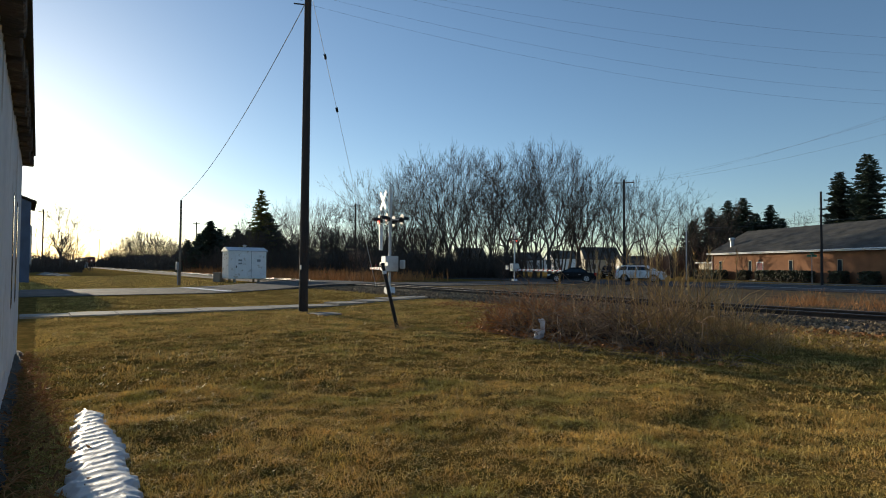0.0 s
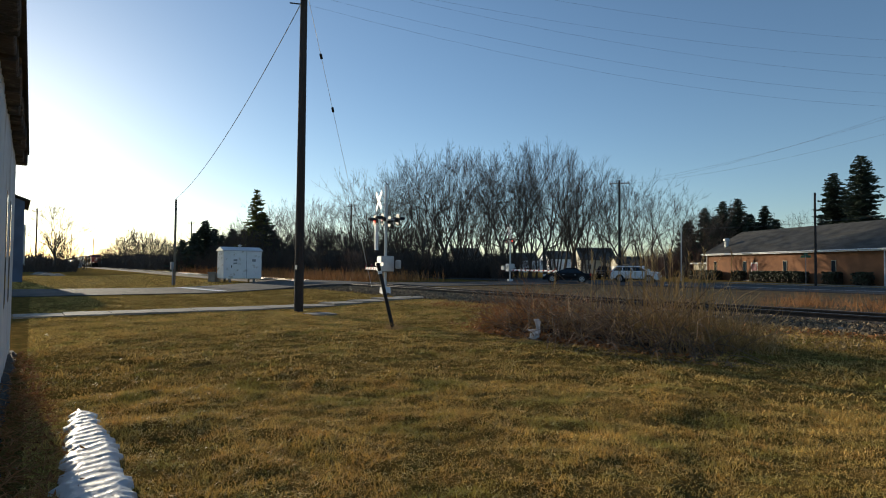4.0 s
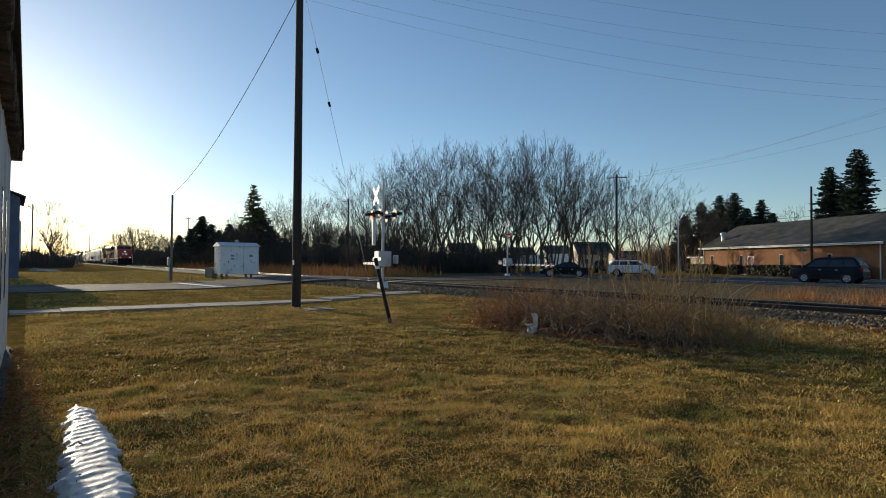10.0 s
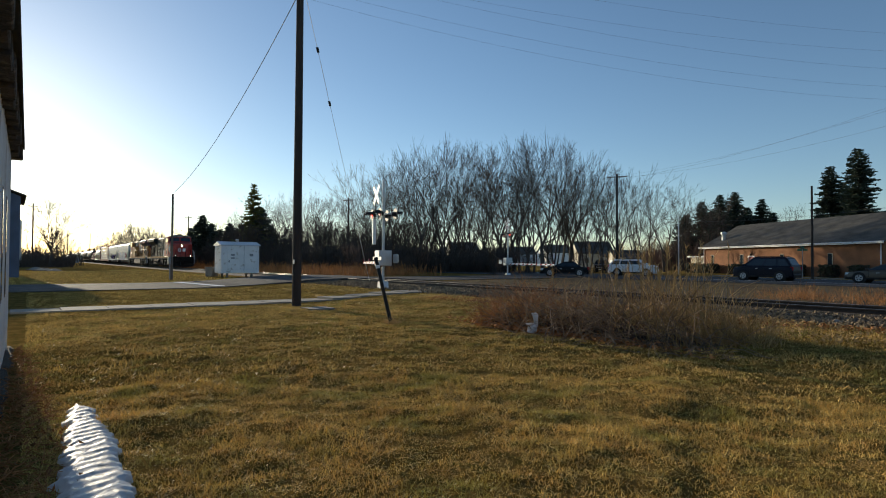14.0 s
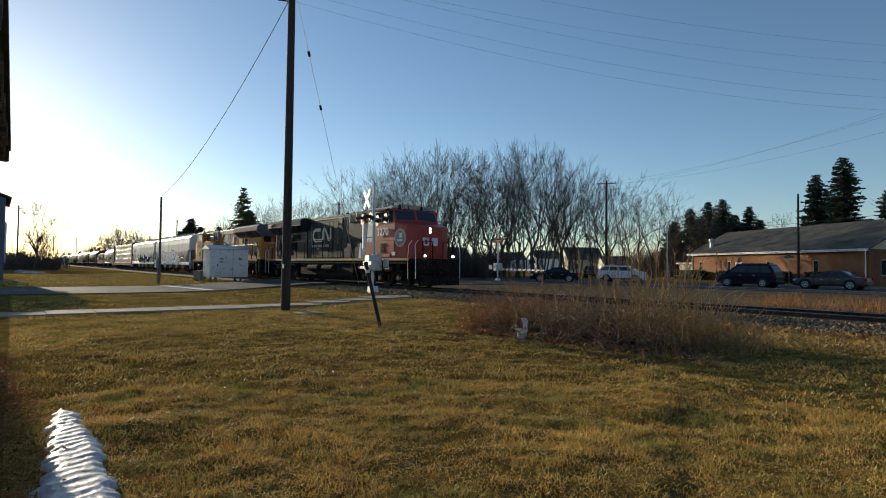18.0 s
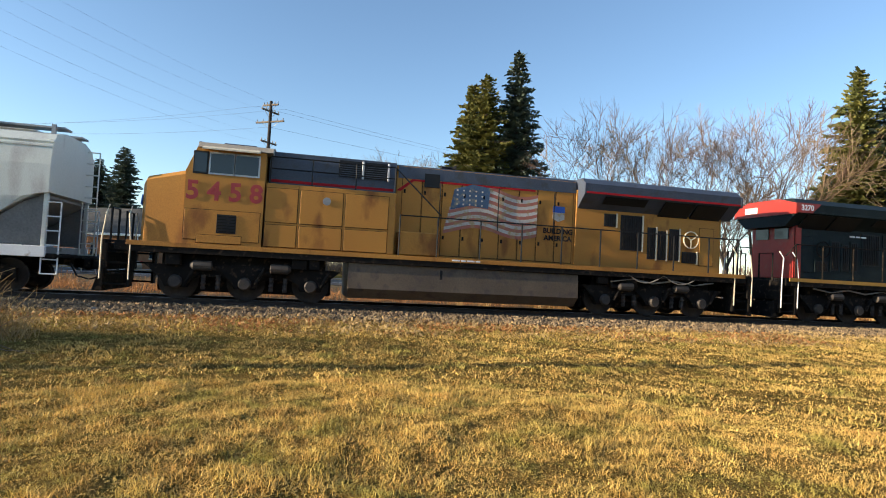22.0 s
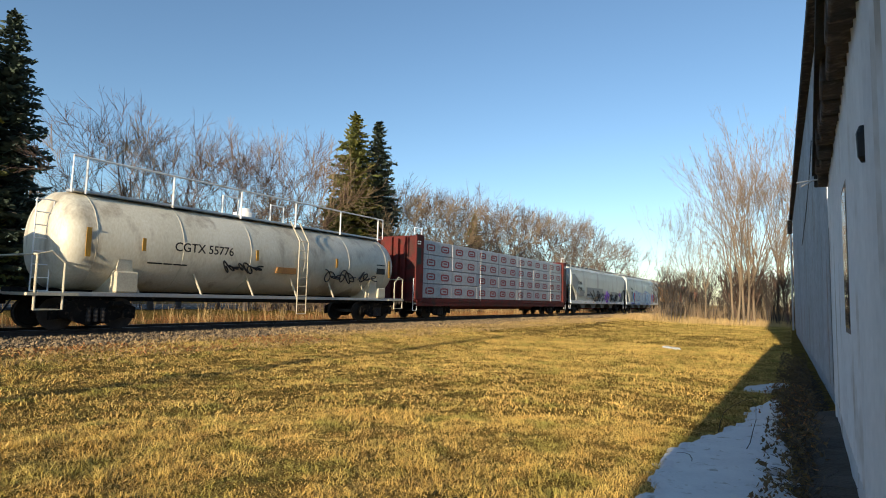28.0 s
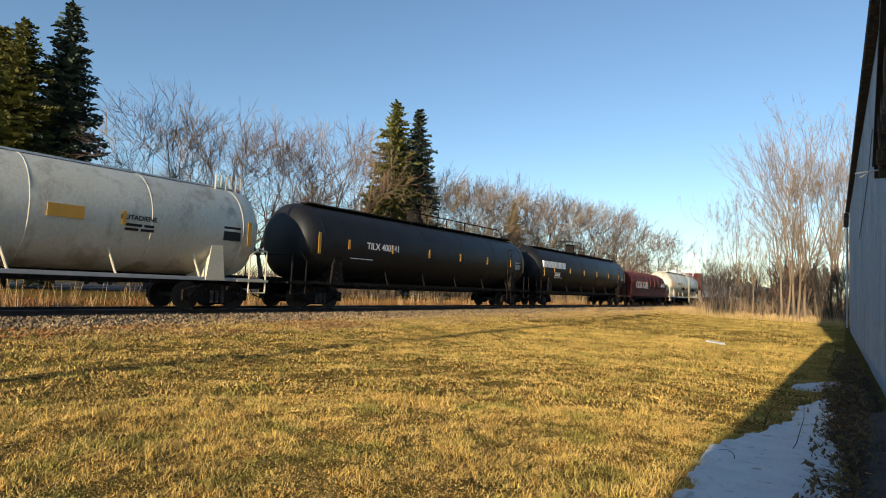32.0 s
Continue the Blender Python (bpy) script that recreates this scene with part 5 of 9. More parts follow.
def graffiti_hopper():
    t = covered_hopper("light grey covered hopper car with large blue and silver graffiti", "NCIX", "8530", "covered hoppers")
    rnd = random.Random(12)
    y = -1.568
    x = -3.6
    # big overlapping silver and pale blue shapes outlined in blue
    shapes = ([(0.9, 0.92), (0.3, 0.95), (0.08, 0.74), (0.3, 0.55), (0.8, 0.45), (0.92, 0.22), (0.6, 0.06), (0.05, 0.1)],
              [(0.1, 0.05), (0.12, 0.8), (0.35, 0.96), (0.75, 0.9), (0.92, 0.6), (0.9, 0.05)],
              [(0.5, 0.95), (0.15, 0.8), (0.08, 0.3), (0.35, 0.06), (0.75, 0.12), (0.9, 0.5), (0.8, 0.85), (0.5, 0.95)],
              [(0.08, 0.95), (0.12, 0.4), (0.4, 0.08), (0.7, 0.2), (0.8, 0.6), (0.95, 0.95)],
              [(0.05, 0.06), (0.3, 0.5), (0.42, 0.95), (0.62, 0.9), (0.75, 0.45), (0.95, 0.06)],
              [(0.9, 0.9), (0.4, 0.95), (0.12, 0.6), (0.12, 0.3), (0.4, 0.05), (0.92, 0.1)])
    x = -5.5
    for i in range(11):
        w, zb, zt = rnd.uniform(0.9, 1.2), 1.2 + rnd.uniform(-0.05, 0.05), 2.5 + rnd.uniform(-0.15, 0.2)
        line = [(x + u * w, zb + v * (zt - zb)) for u, v in shapes[(i * 5 + 1) % 6]]
        yy = y - 0.003 * (i % 2)
        part("graffiti_outline", ribbon(line, 0.66, yy, 0.12), "blue", t, "blue sprayed outline")
        part("graffiti_fill", ribbon(line, 0.46, yy - 0.007, 0.15), rnd.choice(("silver", "silver", "cyan")), t)
        part("graffiti_fill", ribbon([(a, c_ + 0.03) for a, c_ in line], 0.30, yy - 0.013, 0.25), "palepaint", t)
        k = line[len(line) // 2]
        part("graffiti_patch", ribbon([(k[0] - 0.2, k[1] - 0.05), (k[0], k[1] + 0.02), (k[0] + 0.22, k[1] + 0.06)], 0.09, yy - 0.017), rnd.choice(("brightred", "blue", "cyan")), t)
        x += w * 0.87
    for cx, mt, h in ((-6.35, "cyan", 0.3), (-5.85, "brightred", 0.3), (4.75, "brightred", 0.3), (5.25, "cyan", 0.36), (5.8, "brightred", 0.3)):
        car_emblem(t, "graffiti_gem", [(cx - 0.36, 1.85), (cx - 0.12, 2.55), (cx + 0.28, 2.4), (cx + 0.36, 1.75), (cx - 0.05, 1.35)], mt, y - 0.02)
        scrawl(t, cx - 0.2, 1.75, 0.4, h, "white" if mt == "brightred" else "blue", int(cx * 10), y - 0.03, 0.014)
    scrawl(t, -7.3, 1.05, 1.8, 0.22, "blue", 3, -1.56, 0.015)
    scrawl(t, 6.2, 1.55, 1.1, 0.45, "black", 5, -1.57, 0.015)
    scrawl(t, 6.5, 1.65, 0.8, 0.5, "black", 6, -1.57, 0.012)
    return t


def patched_hopper():
    t = covered_hopper("light grey covered hopper car with dark patches and black tags", "CBFX", "470436", "covered hoppers")
    y = -1.566
    car_emblem(t, "paint_patch", [(-9.3, 2.7), (-9.3, 3.7), (-8.6, 3.75), (-7.4, 3.1), (-8.2, 2.2)], "hopper2", y)
    car_emblem(t, "paint_patch", [(-7.3, 1.7), (-7.3, 2.2), (-5.9, 2.25), (-5.9, 1.75)], "hopper2", y + 0.002)
    car_emblem(t, "paint_patch", [(-5.1, 1.5), (-5.1, 2.6), (0.6, 2.6), (0.6, 1.9)], "hopper2", y)
    car_emblem(t, "paint_patch", [(3.6, 1.6), (3.6, 2.35), (6.2, 2.35), (6.2, 1.6)], "hopper2", y)
    scrawl(t, -4.8, 1.2, 2.6, 1.3, "black", 21, y - 0.02, 0.03)
    scrawl(t, -1.6, 1.2, 2.3, 1.1, "black", 22, y - 0.02, 0.03)
    scrawl(t, 1.3, 1.2, 1.5, 1.2, "purple", 23, y - 0.02, 0.05)
    scrawl(t, 3.5, 1.2, 2.7, 0.9, "black", 24, y - 0.02, 0.04)
    scrawl(t, 7.0, 1.8, 0.9, 0.5, "purple", 25, y - 0.02, 0.02)
    return t


def lumber_car():
    t = thing("lumber_flatcar", "brown-red centre-beam flatcar stacked with wrapped lumber", "flatcar", pose(-300, TRACK_Y, RAIL_Z))
    L = 11.7
    part("deck", B(-L, L, -1.45, 1.45, 0.95, 1.15, bevel=0.02), "oxide", t)
    part("centre_beam", B(-L, L, -0.06, 0.06, 1.15, 4.45), "oxide", t)
    part("side_sill", B(-L, L, -1.42, -1.36, 0.72, 0.98), "oxide", t)
    part("belly", P([(-7.5, 0.95), (7.5, 0.95), (6.5, 0.5), (-6.5, 0.5)], "y", -0.4, 0.4), "oxide", t)
    for e in (-1, 1):
        bk = part("bulkhead", B(e * 11.35 - 0.12, e * 11.35 + 0.12, -1.5, 1.5, 1.0, 4.62, bevel=0.02), "oxide", t)
        for k in range(4):
            part("bulkhead_rib", B(e * 11.55 - 0.1, e * 11.55 + 0.1, -1.45 + k * 0.93, -1.35 + k * 0.93, 1.1, 4.55), "oxide", bk)
        part("bulkhead_side", B(*sorted((e * 11.45, e * 11.95)), -1.5, -1.42, 1.1, 4.62), "oxide", bk)
        part("sign_panel", B(e * 11.7 - 0.2, e * 11.7 + 0.2, -1.512, -1.498, 3.0, 3.9), "black", bk)
        bar_rows(bk, e * 11.7 - 0.17, 4.2, [[0.12, 0.16], [0.3]], "white", -1.505, 0.07, 0.12)
        ladder(t, e * 11.85, -1.4, 0.5, 2.2, "white", 0.36)
        bogie(t, e * 8.9, 2, 1.78, 0.457)
        part("top_rail", bars([[(e * 11.2, -1.3, 4.62), (e * 11.2, -1.3, 5.0), (e * 11.9, -1.3, 5.0), (e * 11.9, -1.3, 4.62)]], 0.03), "white", t)
    couplers(t, 12.5)
    W = 22.2
    n = 7
    bl = W / n
    rnd = random.Random(9)
    mb = shared("lumber_pack", lambda: B(-bl / 2 + 0.015, bl / 2 - 0.015, -0.62, 0.62, 0.0, 0.79, bevel=0.025), "wrap")

    def oval():
        bm = bmesh.new()
        pt = lambda w_, h_, q: (w_ * max(-1, min(1, 1.25 * math.cos(q * math.pi / 8))), -0.628, 0.38 + h_ * max(-1, min(1, 1.25 * math.sin(q * math.pi / 8))))
        a, b = [bm.verts.new(pt(0.32, 0.12, q)) for q in range(16)], [bm.verts.new(pt(0.45, 0.2, q)) for q in range(16)]
        for q in range(16):
            bm.faces.new((a[q], a[(q + 1) % 16], b[(q + 1) % 16], b[q]))
        return bm
    ring, bar = shared("emblem_ring", oval, "emblem"), shared("emblem_bar", lambda: B(-0.2, 0.2, -0.63, -0.624, 0.335, 0.425), "emblem")
    for s in (-1, 1):
        for i in range(n):
            for k in range(4):
                b = place("lumber_pack", mb, None, t, "stack of lumber in printed grey wrap" if (i, k) == (0, 0) else "")
                b.matrix_basis = pose(-W / 2 + bl * (i + 0.5) + rnd.uniform(-0.02, 0.02), s * 0.74 + rnd.uniform(-0.02, 0.02), 1.18 + k * 0.815, 0, 0, 0 if s < 0 else 180)
                for e in ((-0.25, 0.25) if s < 0 else ()):
                    place("printed_emblem", ring, None, b).location = (e * bl + rnd.uniform(-0.05, 0.05), 0, rnd.uniform(-0.03, 0.03))
                    place("printed_bar", bar, None, b).location = (e * bl, 0, 0)
    for i in range(4):
        x = -W / 2 + bl * (i * 2) + 0.5
        part("tie_strap", bars([[(x, -1.39, 1.15), (x, -1.39, 4.4), (x, -0.1, 4.5)]], 0.012, 5), "wrap", t)
    return t


def tank_car(label, L, R, paint, marks, number, kind, group, pitch):
    """A tank car with a domed tank of half-length L and radius R, riding at 2.75 m."""
    t = thing("tank_car", label, "tank car", pose(-300, TRACK_Y, RAIL_Z), group)
    zc = 1.12 + R
    prof = [(-L, 0.25), (-L + 0.06, R * 0.55), (-L + 0.2, R * 0.8), (-L + 0.42, R * 0.95), (-L + 0.7, R)] + [(L - 0.7, R), (L - 0.42, R * 0.95), (L - 0.2, R * 0.8), (L - 0.06, R * 0.55), (L, 0.25)]
    tank = part("tank", lathe(prof, "x", 40), paint, t, "", True)
    tank.location.z = zc
    for i in range(6):
        x = -L + 1.0 + i * (2 * L - 2.0) / 5
        part("weld_seam", lathe([(x - 0.02, R + 0.002), (x, R + 0.012), (x + 0.02, R + 0.002)], "x", 40), paint, tank)
    trim = "cream" if paint == "tankwhite" else "under"
    sill = "alu" if paint == "tankwhite" else "under"
    part("centre_sill", B(-pitch / 2 + 0.5, pitch / 2 - 0.5, -0.3, 0.3, 0.82, 1.2), "under", t)
    for s in (-1, 1):
        part("side_sill", B(-pitch / 2 + 0.7, pitch / 2 - 0.7, s * 1.42 - 0.05, s * 1.42 + 0.05, 0.98, 1.1, bevel=0.01), sill, t)
        for i in range(6):
            x = -L + 2.4 + i * (2 * L - 4.8) / 5
            part("strut", rod(bmesh.new(), (x, s * 1.4, 1.05), (x - 0.25, s * R * 0.82, zc - R * 0.55), 0.035, n=6), trim, t)
            if i % 2 == 0 or kind == "black":
                part("reflector", B(x - 0.055, x + 0.055, s * (R + 0.01) - 0.02, s * (R + 0.01) + 0.005, zc - 0.2, zc + 0.2), "gold", t, "yellow reflective strip")
    for e in (-1, 1):
        bogie(t, e * (pitch / 2 - 2.35), 2, 1.78, 0.457)
        part("saddle", P([(e * (L - 1.9) - 0.35, 1.0), (e * (L - 1.9) + 0.35, 1.0), (e * (L - 1.9) + 0.2, zc - 0.5), (e * (L - 1.9) - 0.2, zc - 0.5)], "y", -R * 0.94, R * 0.94), trim, t)
        part("end_platform", B(e * (pitch / 2 - 1.1) - 0.7, e * (pitch / 2 - 1.1) + 0.6, -1.5, 1.5, 0.98, 1.06), trim, t)
        part("end_rail", bars([[(e * (pitch / 2 - 0.6), -1.45, 0.6), (e * (pitch / 2 - 0.6), -1.45, 2.1), (e * (pitch / 2 - 0.95), -1.45, 2.2), (e * (pitch / 2 - 1.3), -1.45, 1.9), (e * (pitch / 2 - 1.3), -1.45, 0.6), (e * (pitch / 2 - 0.6), -1.45, 0.6)]], 0.032), trim, t)
        part("end_rail", bars([[(e * (pitch / 2 - 0.6), -1.45, 2.1), (e * (pitch / 2 - 0.6), 1.45, 2.1), (e * (pitch / 2 - 0.6), 1.45, 0.9)]], 0.03), trim, t)
        for z in (2.0,):
            part("end_reflector", B(e * (L - 0.75) - 0.07, e * (L - 0.75) + 0.07, -R - 0.012, -R + 0.01, zc - 0.5, zc + 0.35), "gold", t)
    couplers(t, pitch / 2)
    top = zc + R
    rails = []
    if kind == "ladder":
        part("roof_walkway", B(-L + 0.6, L - 0.6, -0.75, -0.25, top - 0.04, top + 0.03), "alu", t)
        rails.append([(-L + 0.5, -0.8, top - 0.1), (-L + 0.5, -0.8, top + 1.0), (L - 0.5, -0.8, top + 1.0), (L - 0.5, -0.8, top)])
        for i in range(6):
            x = -L + 0.9 + i * (2 * L - 1.8) / 5
            rails.append([(x, -0.8, top - 0.1), (x, -0.8, top + 1.0)])
        ladder(t, 1.2, -R - 0.08, 0.4, top - 0.75, "cream", 0.5)
        part("ladder_top", bars([[(0.95, -R - 0.08, top - 0.75), (0.95, -1.0, top + 0.1)], [(1.45, -R - 0.08, top - 0.75), (1.45, -1.0, top + 0.1)]], 0.022), "cream", t)
        part("brown_stain", P([(-0.1, zc - 0.62), (0.9, zc - 0.62), (0.9, zc - 0.38), (-0.1, zc - 0.38)], "y", -R - 0.012, -R + 0.12), "rustpatch", t, "rust-brown panel on the tank side")
        ladder(t, -L - 0.05, -0.6, 1.1, top - 0.4, "white", 0.45)
        part("valve_casing", lathe([(0, 0.42), (0.32, 0.44), (0.36, 0.3), (0.5, 0.28)], "z", 20), "white", t).location = (-0.6, 0, top - 0.05)
        for k in (-1, 1):
            part("dome_rail", bars([[(-0.6 + k * 0.8, -0.6, top), (-0.6 + k * 0.8, -0.6, top + 0.7), (-0.6 + k * 1.5, -0.6, top + 0.7), (-0.6 + k * 1.5, -0.6, top)]], 0.035), "white", t)
        part("brake_gear", B(-L + 1.6, -L + 2.3, -1.5, -1.2, 1.1, 1.75, bevel=0.04), "cream", t, "rust-streaked cream brake box")
        part("brake_gear", B(L - 1.6, L - 1.0, -1.5, -1.2, 1.1, 1.6, bevel=0.04), "cream", t)
    elif kind == "black":
        rails.append([(-1.9, -0.7, top + 0.5), (L - 2.6, -0.7, top + 0.5), (L - 1.6, -0.7, top - 0.1)])
        rails.append([(-1.9, -0.7, top + 0.95), (0.4, -0.7, top + 0.95), (0.4, -0.7, top)])
        rails.append([(-1.9, -0.7, top - 0.1), (-1.9, -0.7, top + 0.95), (-1.9, 0.7, top + 0.95), (-1.9, 0.7, top)])
        ladder(t, L - 2.7, -R - 0.1, 0.5, top - 0.8, "under", 0.45)
        for i in range(5):
            x = -0.6 + i * (L - 2.2) / 4
            rails.append([(x, -0.7, top - 0.1), (x, -0.7, top + 0.5)])
        part("roof_walkway", B(-L + 0.8, L - 0.8, -0.65, -0.2, top - 0.02, top + 0.04), "under", t)
        part("valve_casing", lathe([(0, 0.5), (0.25, 0.5), (0.3, 0.36), (0.75, 0.36), (0.8, 0.45), (0.86, 0.2)], "z", 20), "under", t).location = (-0.8, 0, top - 0.05)
    else:
        part("roof_walkway", B(-L + 0.8, L - 0.6, -0.35, 0.35, top - 0.02, top + 0.04), "alu", t)
        for k in range(3):
            rails.append([(L - 1.5 + k * 0.4, -0.5, top - 0.1), (L - 1.5 + k * 0.4, -0.5, top + 0.4), (L - 1.3 + k * 0.4, -0.5, top + 0.45), (L - 1.3 + k * 0.4, -0.5, top)])
    if rails:
        part("roof_rail", bars(rails, 0.034 if kind == "ladder" else 0.028), trim if kind != "ladder" else "white", t)
    ink = "black" if paint == "tankwhite" else "white"
    y = -math.sqrt(R * R - 0.3 * 0.3) - 0.015
    if marks:
        letters("reporting_mark", f"{marks} {number}", 0.42, ink, t, pose(-L + 4.6, -R - 0.016, zc + 0.02), "stencilled mark and number", 0.004)
    bar_rows(t, -L + 2.6, zc - 0.45, [[0.4, 0.5, 0.4], [0.5, 0.3, 0.5]], ink, y + 0.09, 0.06)
    bar_rows(t, L - 2.6, zc + 0.2, [[0.6], [0.8, 0.2], [0.7]], ink, y + 0.06, 0.06)
    part("data_panel", B(L - 1.75, L - 1.1, y - 0.01, y + 0.1, zc - 0.35, zc + 0.12), "black" if ink == "black" else "grey", t)
    return t


def coil_car():
    t = thing("coil_car", "dark brown-red covered coil car with white lettering", "coil car", pose(-300, TRACK_Y, RAIL_Z))
    L = 6.75
    part("frame", B(-L, L, -1.45, 1.45, 1.0, 1.25, bevel=0.02), "oxide", t)
    part("side_truss", P([(-L, 1.25), (-5.2, 0.8), (5.2, 0.8), (L, 1.25)], "y", -1.4, -1.32), "under", t)
    arch = ((-1.42, 1.9), (-1.46, 2.5), (-1.3, 3.05), (-0.9, 3.35), (0, 3.48), (0.9, 3.35), (1.3, 3.05), (1.46, 2.5), (1.42, 1.9))
    ends = ((-6.3, 0.45), (-6.22, 0.68), (-6.0, 0.86), (-5.6, 0.97), (-5.1, 1.0), (5.1, 1.0), (5.6, 0.97), (6.0, 0.86), (6.22, 0.68), (6.3, 0.45))
    cover = part("cover", loft([[(x, y * (0.9 + 0.1 * k), 1.9 + (z - 1.9) * k) for y, z in arch] for x, k in ends]), "oxide", t, "long rounded brown-red cover")
    for i in range(7):
        x = -4.56 + i * 1.52
        part("cover_rib", P([(-1.47, 1.9), (-1.51, 2.5), (-1.34, 3.08), (-0.92, 3.39), (0, 3.52), (0.92, 3.39), (1.34, 3.08), (1.51, 2.5), (1.47, 1.9)], "x", x - 0.03, x + 0.03), "oxide", cover)
    part("trough", B(-6.4, 6.4, -1.38, 1.38, 1.25, 1.92, bevel=0.02), "oxide", t)
    for e in (-1, 1):
        part("bulkhead", B(e * 6.42 - 0.06, e * 6.42 + 0.06, -1.45, 1.45, 1.2, 2.3), "oxide", t)
        part("lifting_lug", bars([[(e * 0.9, -0.2, 3.45), (e * 0.9, -0.2, 3.85), (e * 0.9, 0.2, 3.85), (e * 0.9, 0.2, 3.45)]], 0.04), "oxide", t)
        for k in range(3):
            part("end_post", B(e * (6.5 + 0.2 * (k % 2)) - 0.05, e * (6.5 + 0.2 * (k % 2)) + 0.05, -1.45 + k * 1.3, -1.33 + k * 1.3, 1.2, 2.1), "oxide", t)
        bogie(t, e * 5.1, 2, 1.78, 0.457)
        ladder(t, e * 6.65, -1.42, 0.5, 2.0, "oxide", 0.36)
    couplers(t, 7.55)
    part("side_rail", bars([[(-L, -1.5, 1.95), (L, -1.5, 1.95)]], 0.03), "under", t)
    letters("lettering", "COIL CAR", 0.95, "white", t, pose(-3.2, -1.53, 2.1), "white painted words", 0.012)
    scrawl(t, 4.2, 2.0, 1.5, 0.5, "silver", 31, -1.48)
    return t


def build_train():
    """All vehicles in order, with each one's distance behind the front of the train."""
    spec = [(lead_engine(), 22.3), (trailing_engine(), 22.3), (graffiti_hopper(), 20.5), (patched_hopper(), 20.5), (lumber_car(), 25.0)]
    w1 = tank_car("dirty white tank car with long roof railing and ladder", 7.95, 1.5, "tankwhite", "CGTX", "55776", "ladder", "white tank cars", 18.1)
    for a in ((-2.6, 1.9, 1.7, 0.4, 41), (2.6, 1.7, 1.9, 0.6, 42), (4.9, 1.8, 1.2, 0.5, 43)):
        scrawl(w1, a[0], a[1], a[2], a[3], "black", a[4], -1.52, 0.03)
    coil = coil_car()
    b1 = tank_car("black tank car with a broad white marking", 9.5, 1.55, "black", "", "", "black", "black tank cars", 20.7)
    for k in range(6):
        part("painted_bar", B(-9.3 + 2.0 + k * 0.64 - 1.6, -9.3 + 2.52 + k * 0.64 - 1.6, -1.566, -1.40, 2.78, 3.22), "white", b1, "white block marking")
    letters("car_number", "35737", 0.4, "white", b1, pose(-6.6, -1.565, 2.32), "white stencilled number", 0.004)
    b2 = tank_car("black tank car with small white stencils", 9.5, 1.6, "black", "TILX", "400541", "black", "black tank cars", 21.1)
    w2 = tank_car("cream-white tank car with brown stains and hazard panels", 9.0, 1.6, "tankwhite", "", "", "plain", "white tank cars", 19.5)
    part("hazard_panel", B(2.0, 2.9, -1.62, -1.5, 2.55, 2.9), "gold", w2, "yellow warning panel")
    letters("lettering", "BUTADIENE", 0.2, "black", w2, pose(4.4, -1.625, 2.75), "black stencilled word", 0.004)
    bar_rows(w2, 4.0, 2.5, [[0.5, 0.3], [0.4, 0.4]], "black", -1.6, 0.08)
    spec += [(w1, 18.1), (coil, 15.1), (b1, 20.7), (b2, 21.1), (w2, 19.5)]
    for src, ln in ((b1, 20.7), (w2, 19.5), (w1, 18.1), (b2, 21.1), (w2, 19.5), (b1, 20.7)):
        spec.append((copy_thing(src, pose(-400, TRACK_Y, RAIL_Z)), ln))
    out, back = [], 0.0
    for ob, ln in spec:
        out.append((ob, back + ln / 2))
        back += ln
    return out


TRAIN = build_train()

# ---- vegetation ----


def tube(vs, fs, a, b, r0, r1, n=3):
    """Adds a tapered limb between two points to plain lists."""
    d = (b - a)
    if d.length < 1e-5:
        return
    d.normalize()
    u = d.cross(Vector((0.3, 0.2, 1)) if abs(d.z) < 0.9 else Vector((1, 0.1, 0))).normalized()
    v = d.cross(u)
    k = len(vs)
    for p, r in ((a, r0), (b, r1)):
        for i in range(n):
            q = 2 * math.pi * i / n
            w = p + (u * math.cos(q) + v * math.sin(q)) * r
            vs.append((w.x, w.y, w.z))
    for i in range(n):
        fs.append((k + i, k + (i + 1) % n, k + n + (i + 1) % n, k + n + i))


